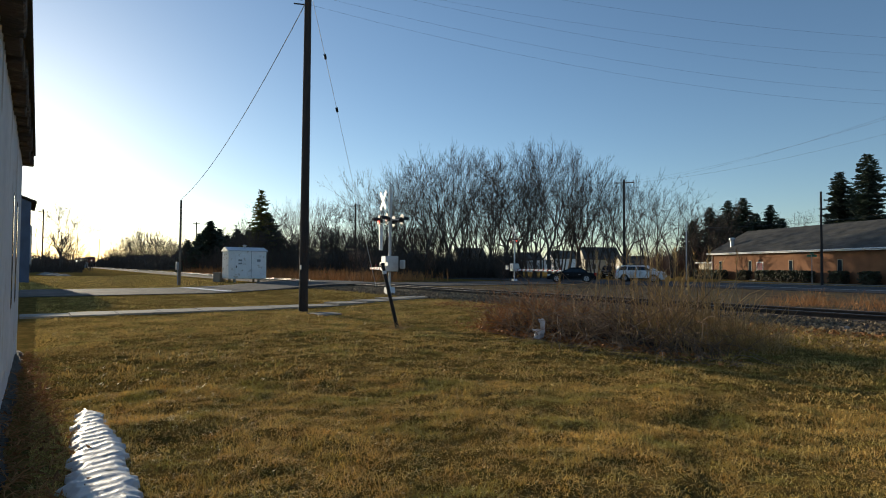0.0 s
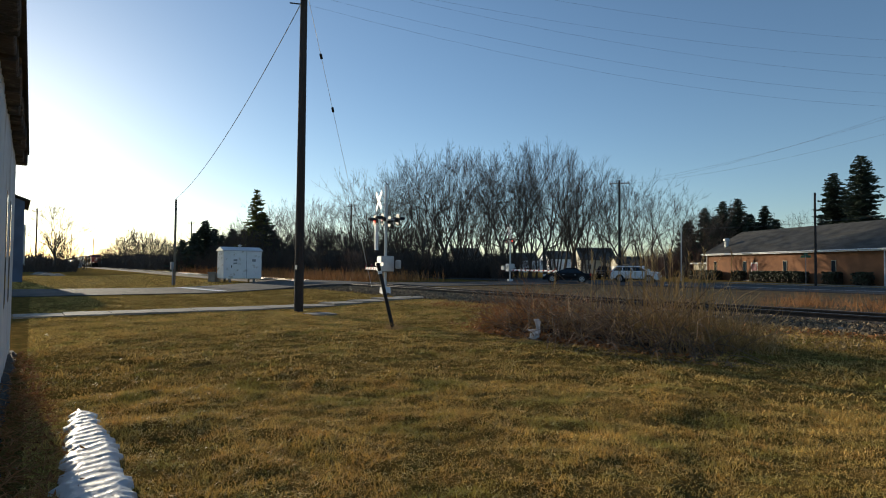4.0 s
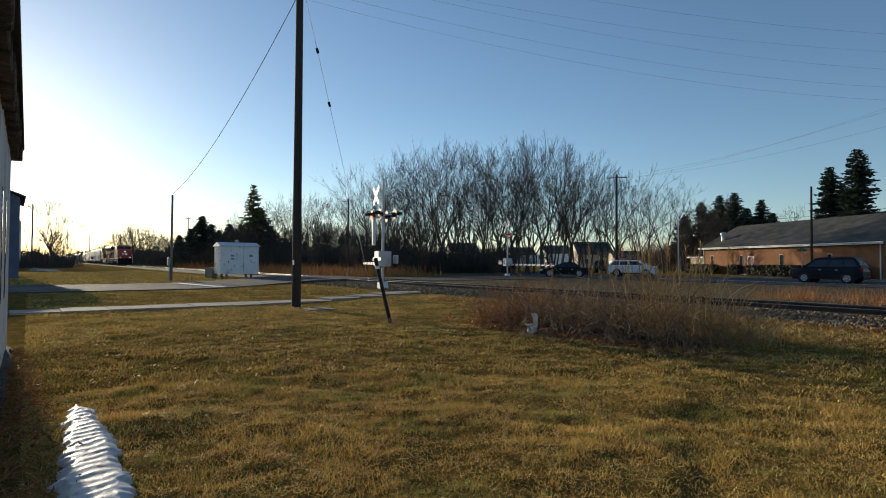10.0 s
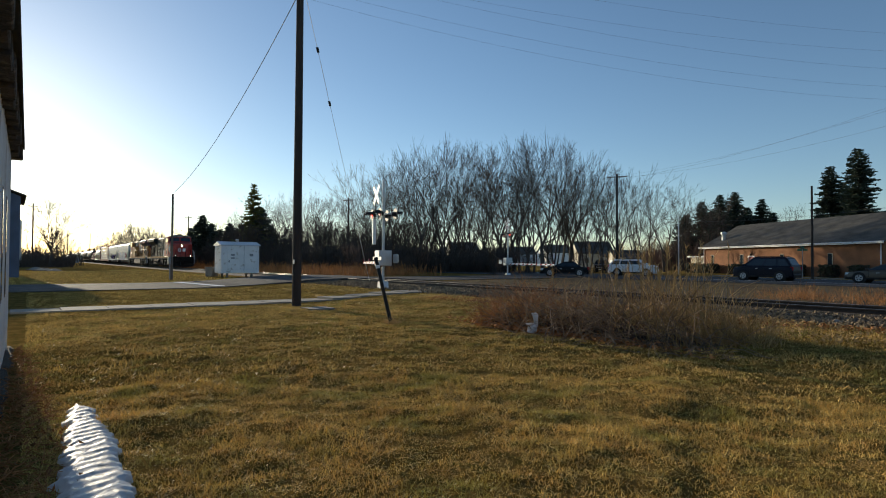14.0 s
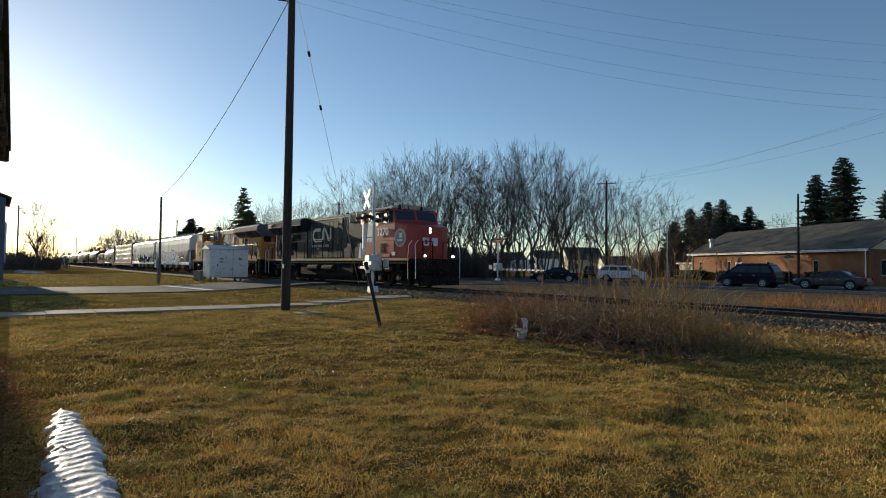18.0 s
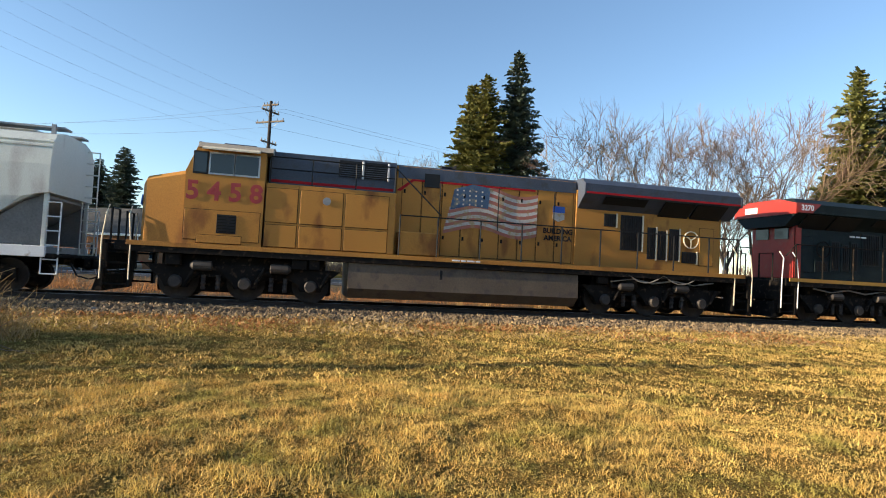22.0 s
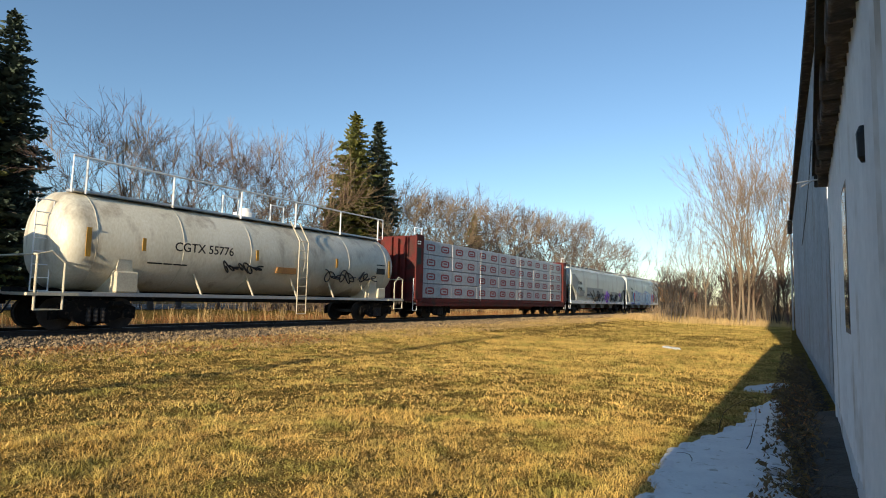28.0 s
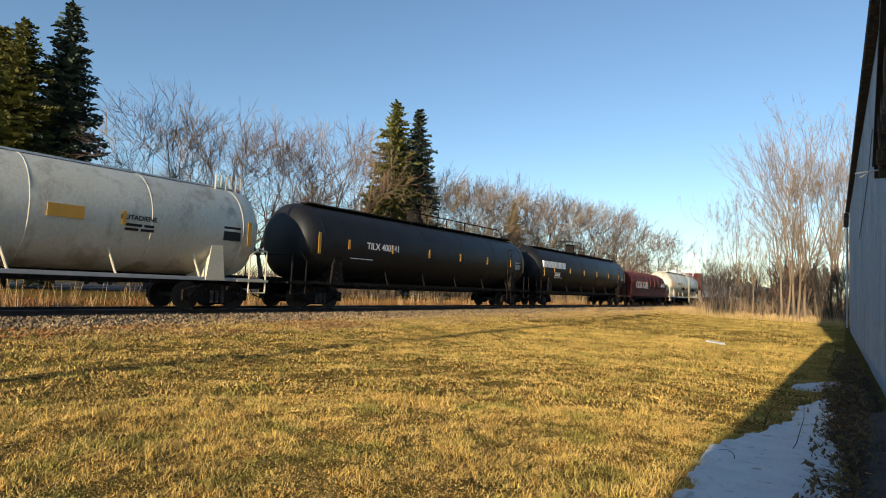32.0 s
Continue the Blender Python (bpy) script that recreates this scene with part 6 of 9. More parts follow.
def bare_tree_data(seed, h, stems=1, spread=28.0, forks=6, bole=0.22, r0=0.2, shrink=0.79, rise=0.10, twig=0.011, shoots=1, top=1.0):
    """Limbs (heavy) and twigs (fine) of a leafless tree: limbs fork again and again, and carry side shoots."""
    rnd = random.Random(seed)
    heavy, fine = ([], []), ([], [])

    def bent(d, deg, az):
        u = d.cross(Vector((0.31, 0.17, 1)) if abs(d.z) < 0.92 else Vector((1, 0.2, 0))).normalized()
        v = d.cross(u)
        a = radians(deg)
        return (d * math.cos(a) + (u * math.cos(az) + v * math.sin(az)) * math.sin(a)).normalized()

    def spray(p, d, length):
        """A side shoot with a few twiglets."""
        m = p + d * length * 0.55
        e = m + (d + Vector((rnd.gauss(0, 0.12), rnd.gauss(0, 0.12), 0.22))).normalized() * length * 0.45
        tube(fine[0], fine[1], p, m, twig, twig * 0.7)
        tube(fine[0], fine[1], m, e, twig * 0.7, twig * 0.45)
        for k in range(2):
            q = p.lerp(m, rnd.uniform(0.35, 1.0))
            w = (bent(d, rnd.uniform(22, 45), rnd.uniform(0, 6.28)) + Vector((0, 0, 0.25))).normalized()
            tube(fine[0], fine[1], q, q + w * length * rnd.uniform(0.3, 0.55), twig * 0.6, twig * 0.4)

    def grow(p, d, length, r, level):
        steps = 3 if level < 3 else 2
        q, dirn, pr = p.copy(), d.copy(), r
        last = level >= forks
        for i in range(steps):
            wob = 0.05 if level == 0 else 0.11
            dirn = (dirn + Vector((rnd.gauss(0, wob), rnd.gauss(0, wob), rise + rnd.gauss(0, 0.05)))).normalized()
            nq = q + dirn * (length / steps)
            nr = max(twig, r * (1 - 0.3 * (i + 1) / steps))
            t = heavy if r > 0.04 else fine
            tube(t[0], t[1], q, nq, pr, nr, 7 if level == 0 else 5 if r > 0.04 else 3)
            if level == 1 and rnd.random() < 0.8:
                grow(q.lerp(nq, rnd.random()), (bent(dirn, rnd.uniform(30, 55), rnd.uniform(0, 6.28)) + Vector((0, 0, 0.15))).normalized(), length * rnd.uniform(0.45, 0.7), pr * 0.5, max(level + 2, forks - 2))
            if level >= 2:
                for k in range(shoots if level > 3 else 1 if rnd.random() < 0.6 else 0):
                    spray(q.lerp(nq, rnd.random()), (bent(dirn, rnd.uniform(28, 55), rnd.uniform(0, 6.28)) + Vector((0, 0, 0.2))).normalized(), h * rnd.uniform(0.03, 0.07))
            q, pr = nq, nr
        if last:
            spray(q, dirn, h * 0.06)
            return
        n = 3 if level < 2 and rnd.random() < 0.75 else 2
        az = rnd.uniform(0, 6.28)
        for k in range(n):
            deg = spread * rnd.uniform(0.55, 1.2) * (1.0 if k or level == 0 else 0.5)
            grow(q, bent(dirn, deg, az + 6.283 * k / n + rnd.uniform(-0.4, 0.4)), length * shrink * rnd.uniform(0.82, 1.12) * (1.0 if level else top), max(twig, pr * rnd.uniform(0.62, 0.8)), level + 1)

    for s in range(stems):
        a = 2 * math.pi * s / max(1, stems) + rnd.uniform(0, 1)
        lean = Vector((math.cos(a) * 0.16, math.sin(a) * 0.16, 1)).normalized() if stems > 1 else Vector((rnd.gauss(0, 0.05), rnd.gauss(0, 0.05), 1)).normalized()
        grow(Vector((math.cos(a) * 0.3, math.sin(a) * 0.3, -0.2)) if stems > 1 else Vector((0, 0, -0.2)), lean, h * bole * rnd.uniform(0.85, 1.15), r0 * rnd.uniform(0.8, 1.15), 0)
    return heavy, fine


def mesh_of(name, data, material):
    me = bpy.data.meshes.new(name)
    me.from_pydata(data[0], [], data[1])
    me.update()
    me.materials.append(M[material])
    return me


TREES = []
for i, (h, st, sp, r0, bark, tw, bole, shrink, rise, forks, shoots) in enumerate((
        (14, 1, 30, 0.20, "bark", "twig", 0.16, 0.84, 0.045, 5, 1), (14, 2, 26, 0.15, "bark", "twig", 0.18, 0.83, 0.045, 5, 1), (14, 3, 23, 0.12, "bark", "twig", 0.2, 0.83, 0.05, 4, 2), (12, 1, 36, 0.20, "bark", "twig", 0.15, 0.84, 0.02, 5, 2),
        (12, 1, 34, 0.15, "bark", "pale_twig", 0.15, 0.81, 0.03, 5, 2), (14, 2, 15, 0.085, "pale_bark", "pale_twig", 0.2, 0.84, 0.09, 4, 2), (14, 1, 16, 0.085, "pale_bark", "pale_twig", 0.22, 0.84, 0.10, 4, 2),
        (14, 1, 33, 0.17, "bark", "red_twig", 0.16, 0.81, 0.03, 5, 2))):
    hv, fn = bare_tree_data(100 + i, h, st, sp, forks, bole, r0, shrink, rise, 0.009, shoots, 1.25)
    TREES.append((max(v[2] for v in fn[0]), mesh_of("trunk", hv, bark), mesh_of("crown", fn, tw)))
BUSHES = []
for i in range(4):
    hv, fn = bare_tree_data(140 + i, 4, 7, 26, 3, 0.26, 0.03, 0.8, 0.06, 0.009, 1)
    BUSHES.append((max(v[2] for v in fn[0]), mesh_of("stems", hv, "twig" if i < 3 else "pale_bark"), mesh_of("crown", fn, ("twig", "red_twig", "twig", "pale_twig")[i])))


def plant(kind, x, y, h, turn, label, name="bare_tree", category="tree", group="leafless trees", z=None):
    H, a, b = kind
    t = thing(name, label, category, pose(x, y, ground_z(x, y) if z is None else z, 0, 0, turn), group)
    s = h / H
    for nm, me in (("trunk", a), ("crown", b)):
        o = place(nm, me, None, t)
        o.scale = (s, s, s)
    return t


def spruce_data(seed, h, w, sparse=0.0):
    rnd = random.Random(seed)
    tr, nd = ([], []), ([], [])
    tube(tr[0], tr[1], Vector((0, 0, -0.2)), Vector((0, 0, h * 0.98)), 0.012 * h + 0.05, 0.02, 7)
    z = h * 0.07
    while z < h * 0.985:
        f = 1 - z / h
        ln = w * (f ** 0.72) * rnd.uniform(0.62, 1.15) + 0.16
        n = max(5, int(6 + 6 * f))
        a0 = rnd.uniform(0, 6.3)
        for i in range(n):
            if rnd.random() < sparse:
                continue
            a = a0 + 2 * math.pi * i / n + rnd.uniform(-0.25, 0.25)
            l_ = ln * rnd.uniform(0.6, 1.1)
            d = Vector((math.cos(a), math.sin(a), 0))
            side = Vector((-math.sin(a), math.cos(a), 0))
            p0 = Vector((0, 0, z + rnd.uniform(-0.1, 0.1)))
            tip = p0 + d * l_ + Vector((0, 0, -l_ * rnd.uniform(0.05, 0.32) + 0.1 * l_))
            tube(tr[0], tr[1], p0, tip, 0.02 + 0.01 * l_, 0.008, 3)
            m = max(3, int(l_ / 0.2))
            for k in range(m):
                u = (k + 0.6) / m
                c = p0.lerp(tip, u) + Vector((0, 0, -0.05 * l_ * math.sin(u * 3)))
                for sgn in (-1, 1, 0):
                    ww = (0.12 + 0.24 * l_ * (1 - u * 0.75)) * rnd.uniform(0.6, 1.2)
                    if sgn:
                        q = c + side * sgn * ww + d * ww * 0.55 + Vector((0, 0, -ww * rnd.uniform(-0.1, 0.7)))
                        e = d * 0.11 + Vector((0, 0, rnd.uniform(0.02, 0.12)))
                    else:
                        q = c + d * 0.28 * rnd.uniform(0.6, 1.4) + side * rnd.uniform(-0.1, 0.1) + Vector((0, 0, rnd.choice((-1, 1)) * rnd.uniform(0.03, 0.2)))
                        e = side * 0.07 + Vector((0, 0, rnd.uniform(0.02, 0.1)))
                    kk = len(nd[0])
                    for v in (c - e, c + e, q + e * 0.5, q - e * 0.7):
                        nd[0].append((v.x, v.y, v.z))
                    nd[1].append((kk, kk + 1, kk + 2, kk + 3))
        z += h * 0.012 + 0.14 * f + 0.06
    return tr, nd


SPRUCES = []
for i, (h, w, mt, sp) in enumerate(((18, 4.4, "needle", 0.04), (18, 4.2, "needle2", 0.04), (12, 3.4, "needle", 0.45), (10, 4.6, "needle2", 0.1), (18, 5.8, "needle2", 0.06))):
    a, b = spruce_data(60 + i, h, w, sp)
    SPRUCES.append((h, mesh_of("trunk", a, "bark"), mesh_of("crown", b, mt)))


def forest():
    rnd = random.Random(17)
    bare, dark = "tall leafless grey-brown tree beyond the railway", "dark green spruce tree beyond the railway"
    # the tall grove beyond the road; each tree's crown reaches a line that rises and falls along it
    crown = ((118.3, 6.5), (120.9, 7.7), (124.6, 8.7), (129.1, 10.5), (130.6, 11.9), (133.5, 12.7), (139.7, 12.4), (145.4, 11.6), (148.8, 10.0), (152.7, 7.0), (156.0, 6.9), (159.3, 6.6), (163.1, 4.2), (167.3, 3.4), (171.6, 2.3))

    def reach(a, r):
        return 1.4 + r * math.tan(radians(np.interp(a, [c[0] for c in crown], [c[1] for c in crown])))
    for i in range(25):
        a = 150.0 - i * 0.82 + rnd.uniform(-0.3, 0.3)
        r = rnd.uniform(74, 92)
        x, y = bearing(a, r)
        plant(TREES[rnd.choice((0, 1, 1, 2, 2))], x, y, reach(a, r) * rnd.uniform(0.86, 1.05), rnd.uniform(0, 360), bare)
    for a, r in ((151.0, 84), (152.5, 88), (154, 92), (155.2, 84), (156.6, 95), (158.0, 88), (159.6, 100), (161.5, 110), (162.8, 105), (164.5, 120), (166, 130), (168, 140), (169.8, 150), (171.0, 230), (171.9, 240), (172.8, 235), (173.6, 260),
                 (129.6, 88), (128.4, 84), (127.0, 82), (125.4, 80), (124.0, 92), (122.6, 100), (121.4, 95), (120.0, 110), (118.8, 118), (117.4, 115)):
        x, y = bearing(a, r)
        plant(TREES[rnd.choice((2, 3, 0))], x, y, reach(a, r) * rnd.uniform(0.9, 1.03), rnd.uniform(0, 360), bare)
    for a, r, e in ((176.5, 134, 2.6), (172.6, 230, 2.6), (171.6, 225, 3.5), (170.6, 230, 3.2), (170.0, 230, 2.6), (169.0, 228, 2.2), (168.0, 220, 2.4), (173.6, 250, 1.5)):
        x, y = bearing(a, r)
        plant(BUSHES[(0, 2)[int(r) % 2]], x, y, 1.4 + r * math.tan(radians(e)), rnd.uniform(0, 360), "round-headed leafless tree near the horizon")
    for a, r, e in ((177.4, 130, 5.7), (177.2, 132, 5.3), (178.7, 140, 3.6), (175.4, 300, 1.2), (111.4, 150, 5.4), (110.4, 155, 5.0), (112.6, 160, 4.6)):
        x, y = bearing(a, r)
        plant(TREES[3 if e > 5.6 else 0], x, y, 1.4 + r * math.tan(radians(e)), rnd.uniform(0, 360), bare)
    for a, r, h, v in ((161.2, 92, 13.2, 2), (160.6, 93, 10.0, 3), (159.6, 97, 7.4, 3), (165.7, 110, 9.6, 3), (164.9, 114, 8.4, 3), (163.3, 116, 8.6, 3), (166.6, 116, 7.6, 3), (162.3, 112, 8.2, 3), (164.2, 108, 7.0, 3), (167.6, 124, 6.6, 3),
                       (118.2, 125, 14.0, 4), (116.7, 128, 15.6, 4), (115.5, 124, 15.6, 4), (114.6, 130, 13.0, 3), (113.4, 126, 14.2, 4), (112.6, 132, 12.0, 3), (117.4, 134, 13.0, 3), (116.0, 136, 13.0, 3), (114.0, 138, 12.0, 3), (119.6, 120, 11.0, 3),
                       (108.4, 118, 18.6, 4), (106.5, 114, 20.6, 4), (107.5, 122, 16.0, 4), (103.6, 122, 15.6, 4), (109.3, 126, 12.0, 1),
                       (74.5, 47, 17.4, 0), (73.1, 46, 17.9, 0), (70.0, 47, 20.2, 1), (76.2, 50, 12.0, 0), (40.8, 62, 21.8, 0), (38.5, 63, 21.4, 1), (43.0, 66, 13.0, 0), (28.5, 95, 16.0, 0)):
        x, y = bearing(a, r)
        plant(SPRUCES[v], x, y, h, rnd.uniform(0, 360), dark if v != 2 else "tall layered pine beyond the railway", "spruce_tree" if v != 2 else "pine_tree", "conifer", "conifers")
    # the lower wood west of the grove
    for i in range(26):
        a, r = 143.5 + i * 0.8 + rnd.uniform(-0.3, 0.3), rnd.uniform(84, 108)
        x, y = bearing(a, r)
        plant(BUSHES[(0, 2)[i % 2]] if i % 3 else TREES[2], x, y, min(reach(a, r) * 0.85, rnd.uniform(6.0, 9.5)), rnd.uniform(0, 360), "dark leafless understorey tree beside the railway", group="understorey trees")
    # sunlit bare trees behind the train, east of the street
    lit = "leafless pale-barked tree in low sun behind the track"
    east = ((13.1, 5.2), (17.3, 8.1), (25.1, 9.6), (30.0, 10.6), (34.3, 10.8), (38, 11.0), (45.8, 14.6), (50.1, 15.0), (55.1, 13.6), (60.5, 16.0), (64, 14.5), (75, 12.5), (90, 9.0), (104, 6.5))
    for i, (a, r) in enumerate(((62.8, 50), (60.8, 52), (58.6, 49), (56.5, 55), (53.0, 54), (50.6, 50), (48.6, 56), (46.5, 54), (36.0, 64), (34.4, 70), (32.6, 76), (31.0, 72), (29.4, 80), (27.8, 84), (26.2, 88), (24.6, 84), (23.0, 92), (21.6, 96), (20.2, 92), (18.8, 100), (17.4, 104),
                                (16.0, 108), (14.8, 112), (13.5, 118), (86, 64), (82, 70), (79, 60), (89, 72), (93, 80), (97, 90), (101, 100), (42.0, 74), (39.6, 72), (37.2, 76), (25.4, 104), (22.2, 108), (19.4, 112), (28.6, 98), (33.4, 92))):
        x, y = bearing(a, r)
        h = 1.4 + r * math.tan(radians(np.interp(a, [c[0] for c in east], [c[1] for c in east])))
        plant(TREES[(3, 4, 7, 4, 7)[i % 5]], x, y, h * rnd.uniform(0.95, 1.1), rnd.uniform(0, 360), lit)
    # the thicket that closes the lawn to the east
    edge = ((-2, 14.0), (0.4, 16.4), (2.1, 16.7), (4.6, 16.8), (5.8, 14.5), (7.2, 11.5), (9.0, 9.8), (11.0, 7.3), (13.1, 5.2))
    for i, (a, r, e, v) in enumerate(((10.2, 62, 9.6, 6), (8.6, 60, 10.6, 6), (7.9, 64, 9.0, 5), (6.9, 61, 11.2, 6), (4.4, 58, 15.6, 5), (3.6, 57, 17.2, 5), (2.9, 60, 17.4, 6), (3.2, 66, 14.0, 5), (1.6, 61, 15.5, 5), (0.6, 64, 18.0, 6), (0.2, 60, 15.0, 5), (5.2, 66, 11.0, 6), (-1.0, 66, 16.0, 6), (-2.0, 70, 14.0, 5))):
        x, y = bearing(a, r)
        plant(TREES[v], x, y, 1.4 + r * math.tan(radians(e)), rnd.uniform(0, 360), "slender leafless tree at the lawn's end", group="slender trees")
    for i in range(20):
        a = rnd.uniform(-1.5, 10)
        r = rnd.uniform(57, 80)
        x, y = bearing(a, r)
        if abs(y - TRACK_Y) < 5:
            continue
        plant(BUSHES[rnd.randrange(3)], x, y, rnd.uniform(3, 6.5), rnd.uniform(0, 360), "leafless red-brown bush at the wood's edge", "bush", "bush", "edge bushes")
    for i in range(66):
        a = rnd.uniform(126, 164) if i < 44 else rnd.uniform(18, 66)
        r = rnd.uniform(62, 80) if i < 44 else rnd.uniform(44, 62)
        x, y = bearing(a, r)
        if abs(x + 38.8) < 7 or y < 24 or (i < 44 and 42 < y < 60 and x > -46):
            continue
        plant(BUSHES[rnd.randrange(3)], x, y, rnd.uniform(1.8, 4.2), rnd.uniform(0, 360), "leafless brown bush beyond the railway", "bush", "bush", "trackside bushes")


forest()


def thicket(name, label, count, arc, dist, tall, material, seed, thick=0.02):
    """Far undergrowth as one mesh of forked bare sticks; arc in degrees of bearing."""
    rnd = random.Random(seed)
    vs, fs = [], []
    for i in range(count):
        a, r = rnd.uniform(*arc), rnd.uniform(*dist)
        x, y = bearing(a, r)
        if abs(y - TRACK_Y) < 5.5 or abs(x + 38.8) < 7 or (41 < y < 60 and x > -46):
            continue
        h = rnd.uniform(*tall) * (0.65 + 0.5 * noise.noise((a * 0.8, r * 0.1, seed)))
        p = Vector((x, y, ground_z(x, y) - 0.05))
        d = Vector((rnd.gauss(0, 0.3), rnd.gauss(0, 0.3), 1)).normalized()
        m = p + d * h * 0.45
        tube(vs, fs, p, m, thick, thick * 0.7)
        for k in range(4):
            e = (d + Vector((rnd.gauss(0, 0.4), rnd.gauss(0, 0.4), rnd.gauss(0, 0.2)))).normalized()
            tube(vs, fs, p.lerp(m, rnd.uniform(0.4, 1.0)), m + e * h * rnd.uniform(0.3, 0.6), thick * 0.6, thick * 0.25)
    ob = raw(name, vs, fs, material)
    return tagged(ob, label, "undergrowth", kind="stuff")


thicket("undergrowth", "dark tangled undergrowth below the bare grove", 6000, (136, 152), (72, 105), (2.5, 6.0), "twig", 1, 0.03)
thicket("undergrowth", "dark bare thicket beside the far track", 7000, (146, 168), (78, 150), (3.5, 8.5), "twig", 2, 0.035)
thicket("undergrowth", "low far woods along the horizon", 3600, (166, 180), (150, 420), (4, 9), "twig", 3, 0.08)
thicket("undergrowth", "dark far woods beyond the brick hall", 3000, (109, 123), (112, 150), (4, 9.5), "red_twig", 4, 0.05)
thicket("undergrowth", "far winter woods beyond the houses", 4200, (141, 168), (170, 240), (5, 10), "twig", 7, 0.11)
thicket("undergrowth", "far winter woods beyond the houses", 2600, (118, 141), (240, 310), (7, 12), "twig", 14, 0.12)
thicket("undergrowth", "dark bushes below the far bare tree", 600, (175.8, 179.6), (125, 160), (1.5, 3.8), "twig", 9, 0.04)
thicket("undergrowth", "rounded far trees by the track", 1500, (167, 174.5), (200, 260), (5, 11), "twig", 10, 0.06)
thicket("undergrowth", "bare bushes beyond the street", 3200, (62, 112), (86, 130), (2.5, 6.0), "twig", 11, 0.04)
thicket("undergrowth", "low winter woods along the horizon", 2600, (-60, 66), (150, 330), (5, 11), "red_twig", 12, 0.10)
thicket("undergrowth", "pale sunlit thicket behind the track", 6500, (13, 40), (62, 125), (3, 8), "pale_twig", 5, 0.03)
thicket("undergrowth", "brown leafless woods behind the track", 5000, (13, 45), (76, 130), (6, 12), "red_twig", 13, 0.035)
thicket("undergrowth", "pale sunlit thicket behind the track", 3000, (40, 66), (50, 75), (2, 5), "pale_twig", 8, 0.025)
thicket("undergrowth", "red-brown bare thicket at the lawn's end", 1300, (-2, 12), (60, 100), (1.6, 4.0), "pale_twig", 6, 0.02)


def blades(name, label, count, area, h, w, material, seed, lean=0.5, clump=0.0, keep=None, parent=None, curl=0.0, tuft=0.0):
    """Many thin upright blades as one mesh; area: x0, x1, y0, y1."""
    rng = np.random.default_rng(seed)
    x0, x1, y0, y1 = area
    n = count
    px, py = rng.uniform(x0, x1, n), rng.uniform(y0, y1, n)
    if clump:
        cx, cy = rng.uniform(x0, x1, n // 14 + 1), rng.uniform(y0, y1, n // 14 + 1)
        k = rng.integers(0, len(cx), n)
        m = rng.random(n) < 0.75
        px = np.where(m, cx[k] + rng.normal(0, clump, n), px)
        py = np.where(m, cy[k] + rng.normal(0, clump, n), py)
    if keep is not None:
        ok = keep(px, py)
        px, py = px[ok], py[ok]
        n = len(px)
    if tuft:
        k = 0.5 * uneven(px, py, tuft, 5.0) + 0.5 * uneven(px, py, tuft * 0.45, 9.0)
        k = np.clip((k - 0.24) / 0.48, 0, 1)
        ok = rng.random(n) < 0.45 + 0.55 * k
        px, py, k = px[ok], py[ok], k[ok]
        n = len(px)
        rise = 0.5 + 0.8 * k * k * (3 - 2 * k)
    else:
        rise = 1.0
    t = np.clip((py - 8.5) / 6.0, 0, 1)
    pz = 0.2 * t * t * (3 - 2 * t) - 0.009 + (tussock(px, py) + 0.015 * np.sin(px * 0.9 + 1.3 * np.sin(py * 0.7)) * np.sin(py * 1.1 + np.sin(px * 0.6)) if tuft else 0.0)
    hh = rise * h * rng.uniform(0.45, 1.25, n) * (0.85 + 0.35 * np.sin(px * 1.9 + 2 * np.sin(py * 1.1)) * np.sin(py * 2.3 + np.sin(px * 1.4)))
    a = rng.uniform(0, 2 * np.pi, n)
    b = rng.uniform(0, 2 * np.pi, n)
    ln = rng.uniform(0.1, 1.0, n) * lean
    dx, dy = np.cos(a) * w / 2, np.sin(a) * w / 2
    lx, ly = np.cos(b) * ln * hh, np.sin(b) * ln * hh
    tip = np.stack([px + lx, py + ly, pz + hh * np.maximum(0.16, 1 - 0.42 * ln * (1 + curl))], 1)
    wide = np.stack([dx, dy, np.zeros(n)], 1)
    foot = np.stack([px, py, pz], 1)
    V = np.stack([foot - wide, foot + wide, tip + wide * 0.35, tip - wide * 0.35], 1)
    me = bpy.data.meshes.new(name)
    me.vertices.add(n * 4)
    me.vertices.foreach_set("co", V.reshape(-1))
    me.loops.add(n * 4)
    me.loops.foreach_set("vertex_index", np.arange(n * 4, dtype=np.int32))
    me.polygons.add(n)
    me.polygons.foreach_set("loop_start", np.arange(n, dtype=np.int32) * 4)
    me.update(calc_edges=True)
    ob = place(name, me, material, parent)
    return tagged(ob, label, "grass", kind="stuff")


# edges of the two long snow strips: stations along x, wall side, lawn side
SNOW_W = ((-7.5, -7.2, -5.8, -4.7, -3.0, -2.6), (0.60, 0.50, 0.38, 0.27, 0.20, 0.35), (0.62, 0.72, 0.78, 0.70, 0.62, 0.4))
SNOW_E = ((3.2, 4.2, 5.6, 6.7, 7.9, 8.8, 10.7, 11.7), (0.3, 0.10, 0.04, 0.08, 0.14, 0.20, 0.24, 0.29), (0.5, 0.95, 1.12, 1.16, 0.92, 0.62, 0.45, 0.31))


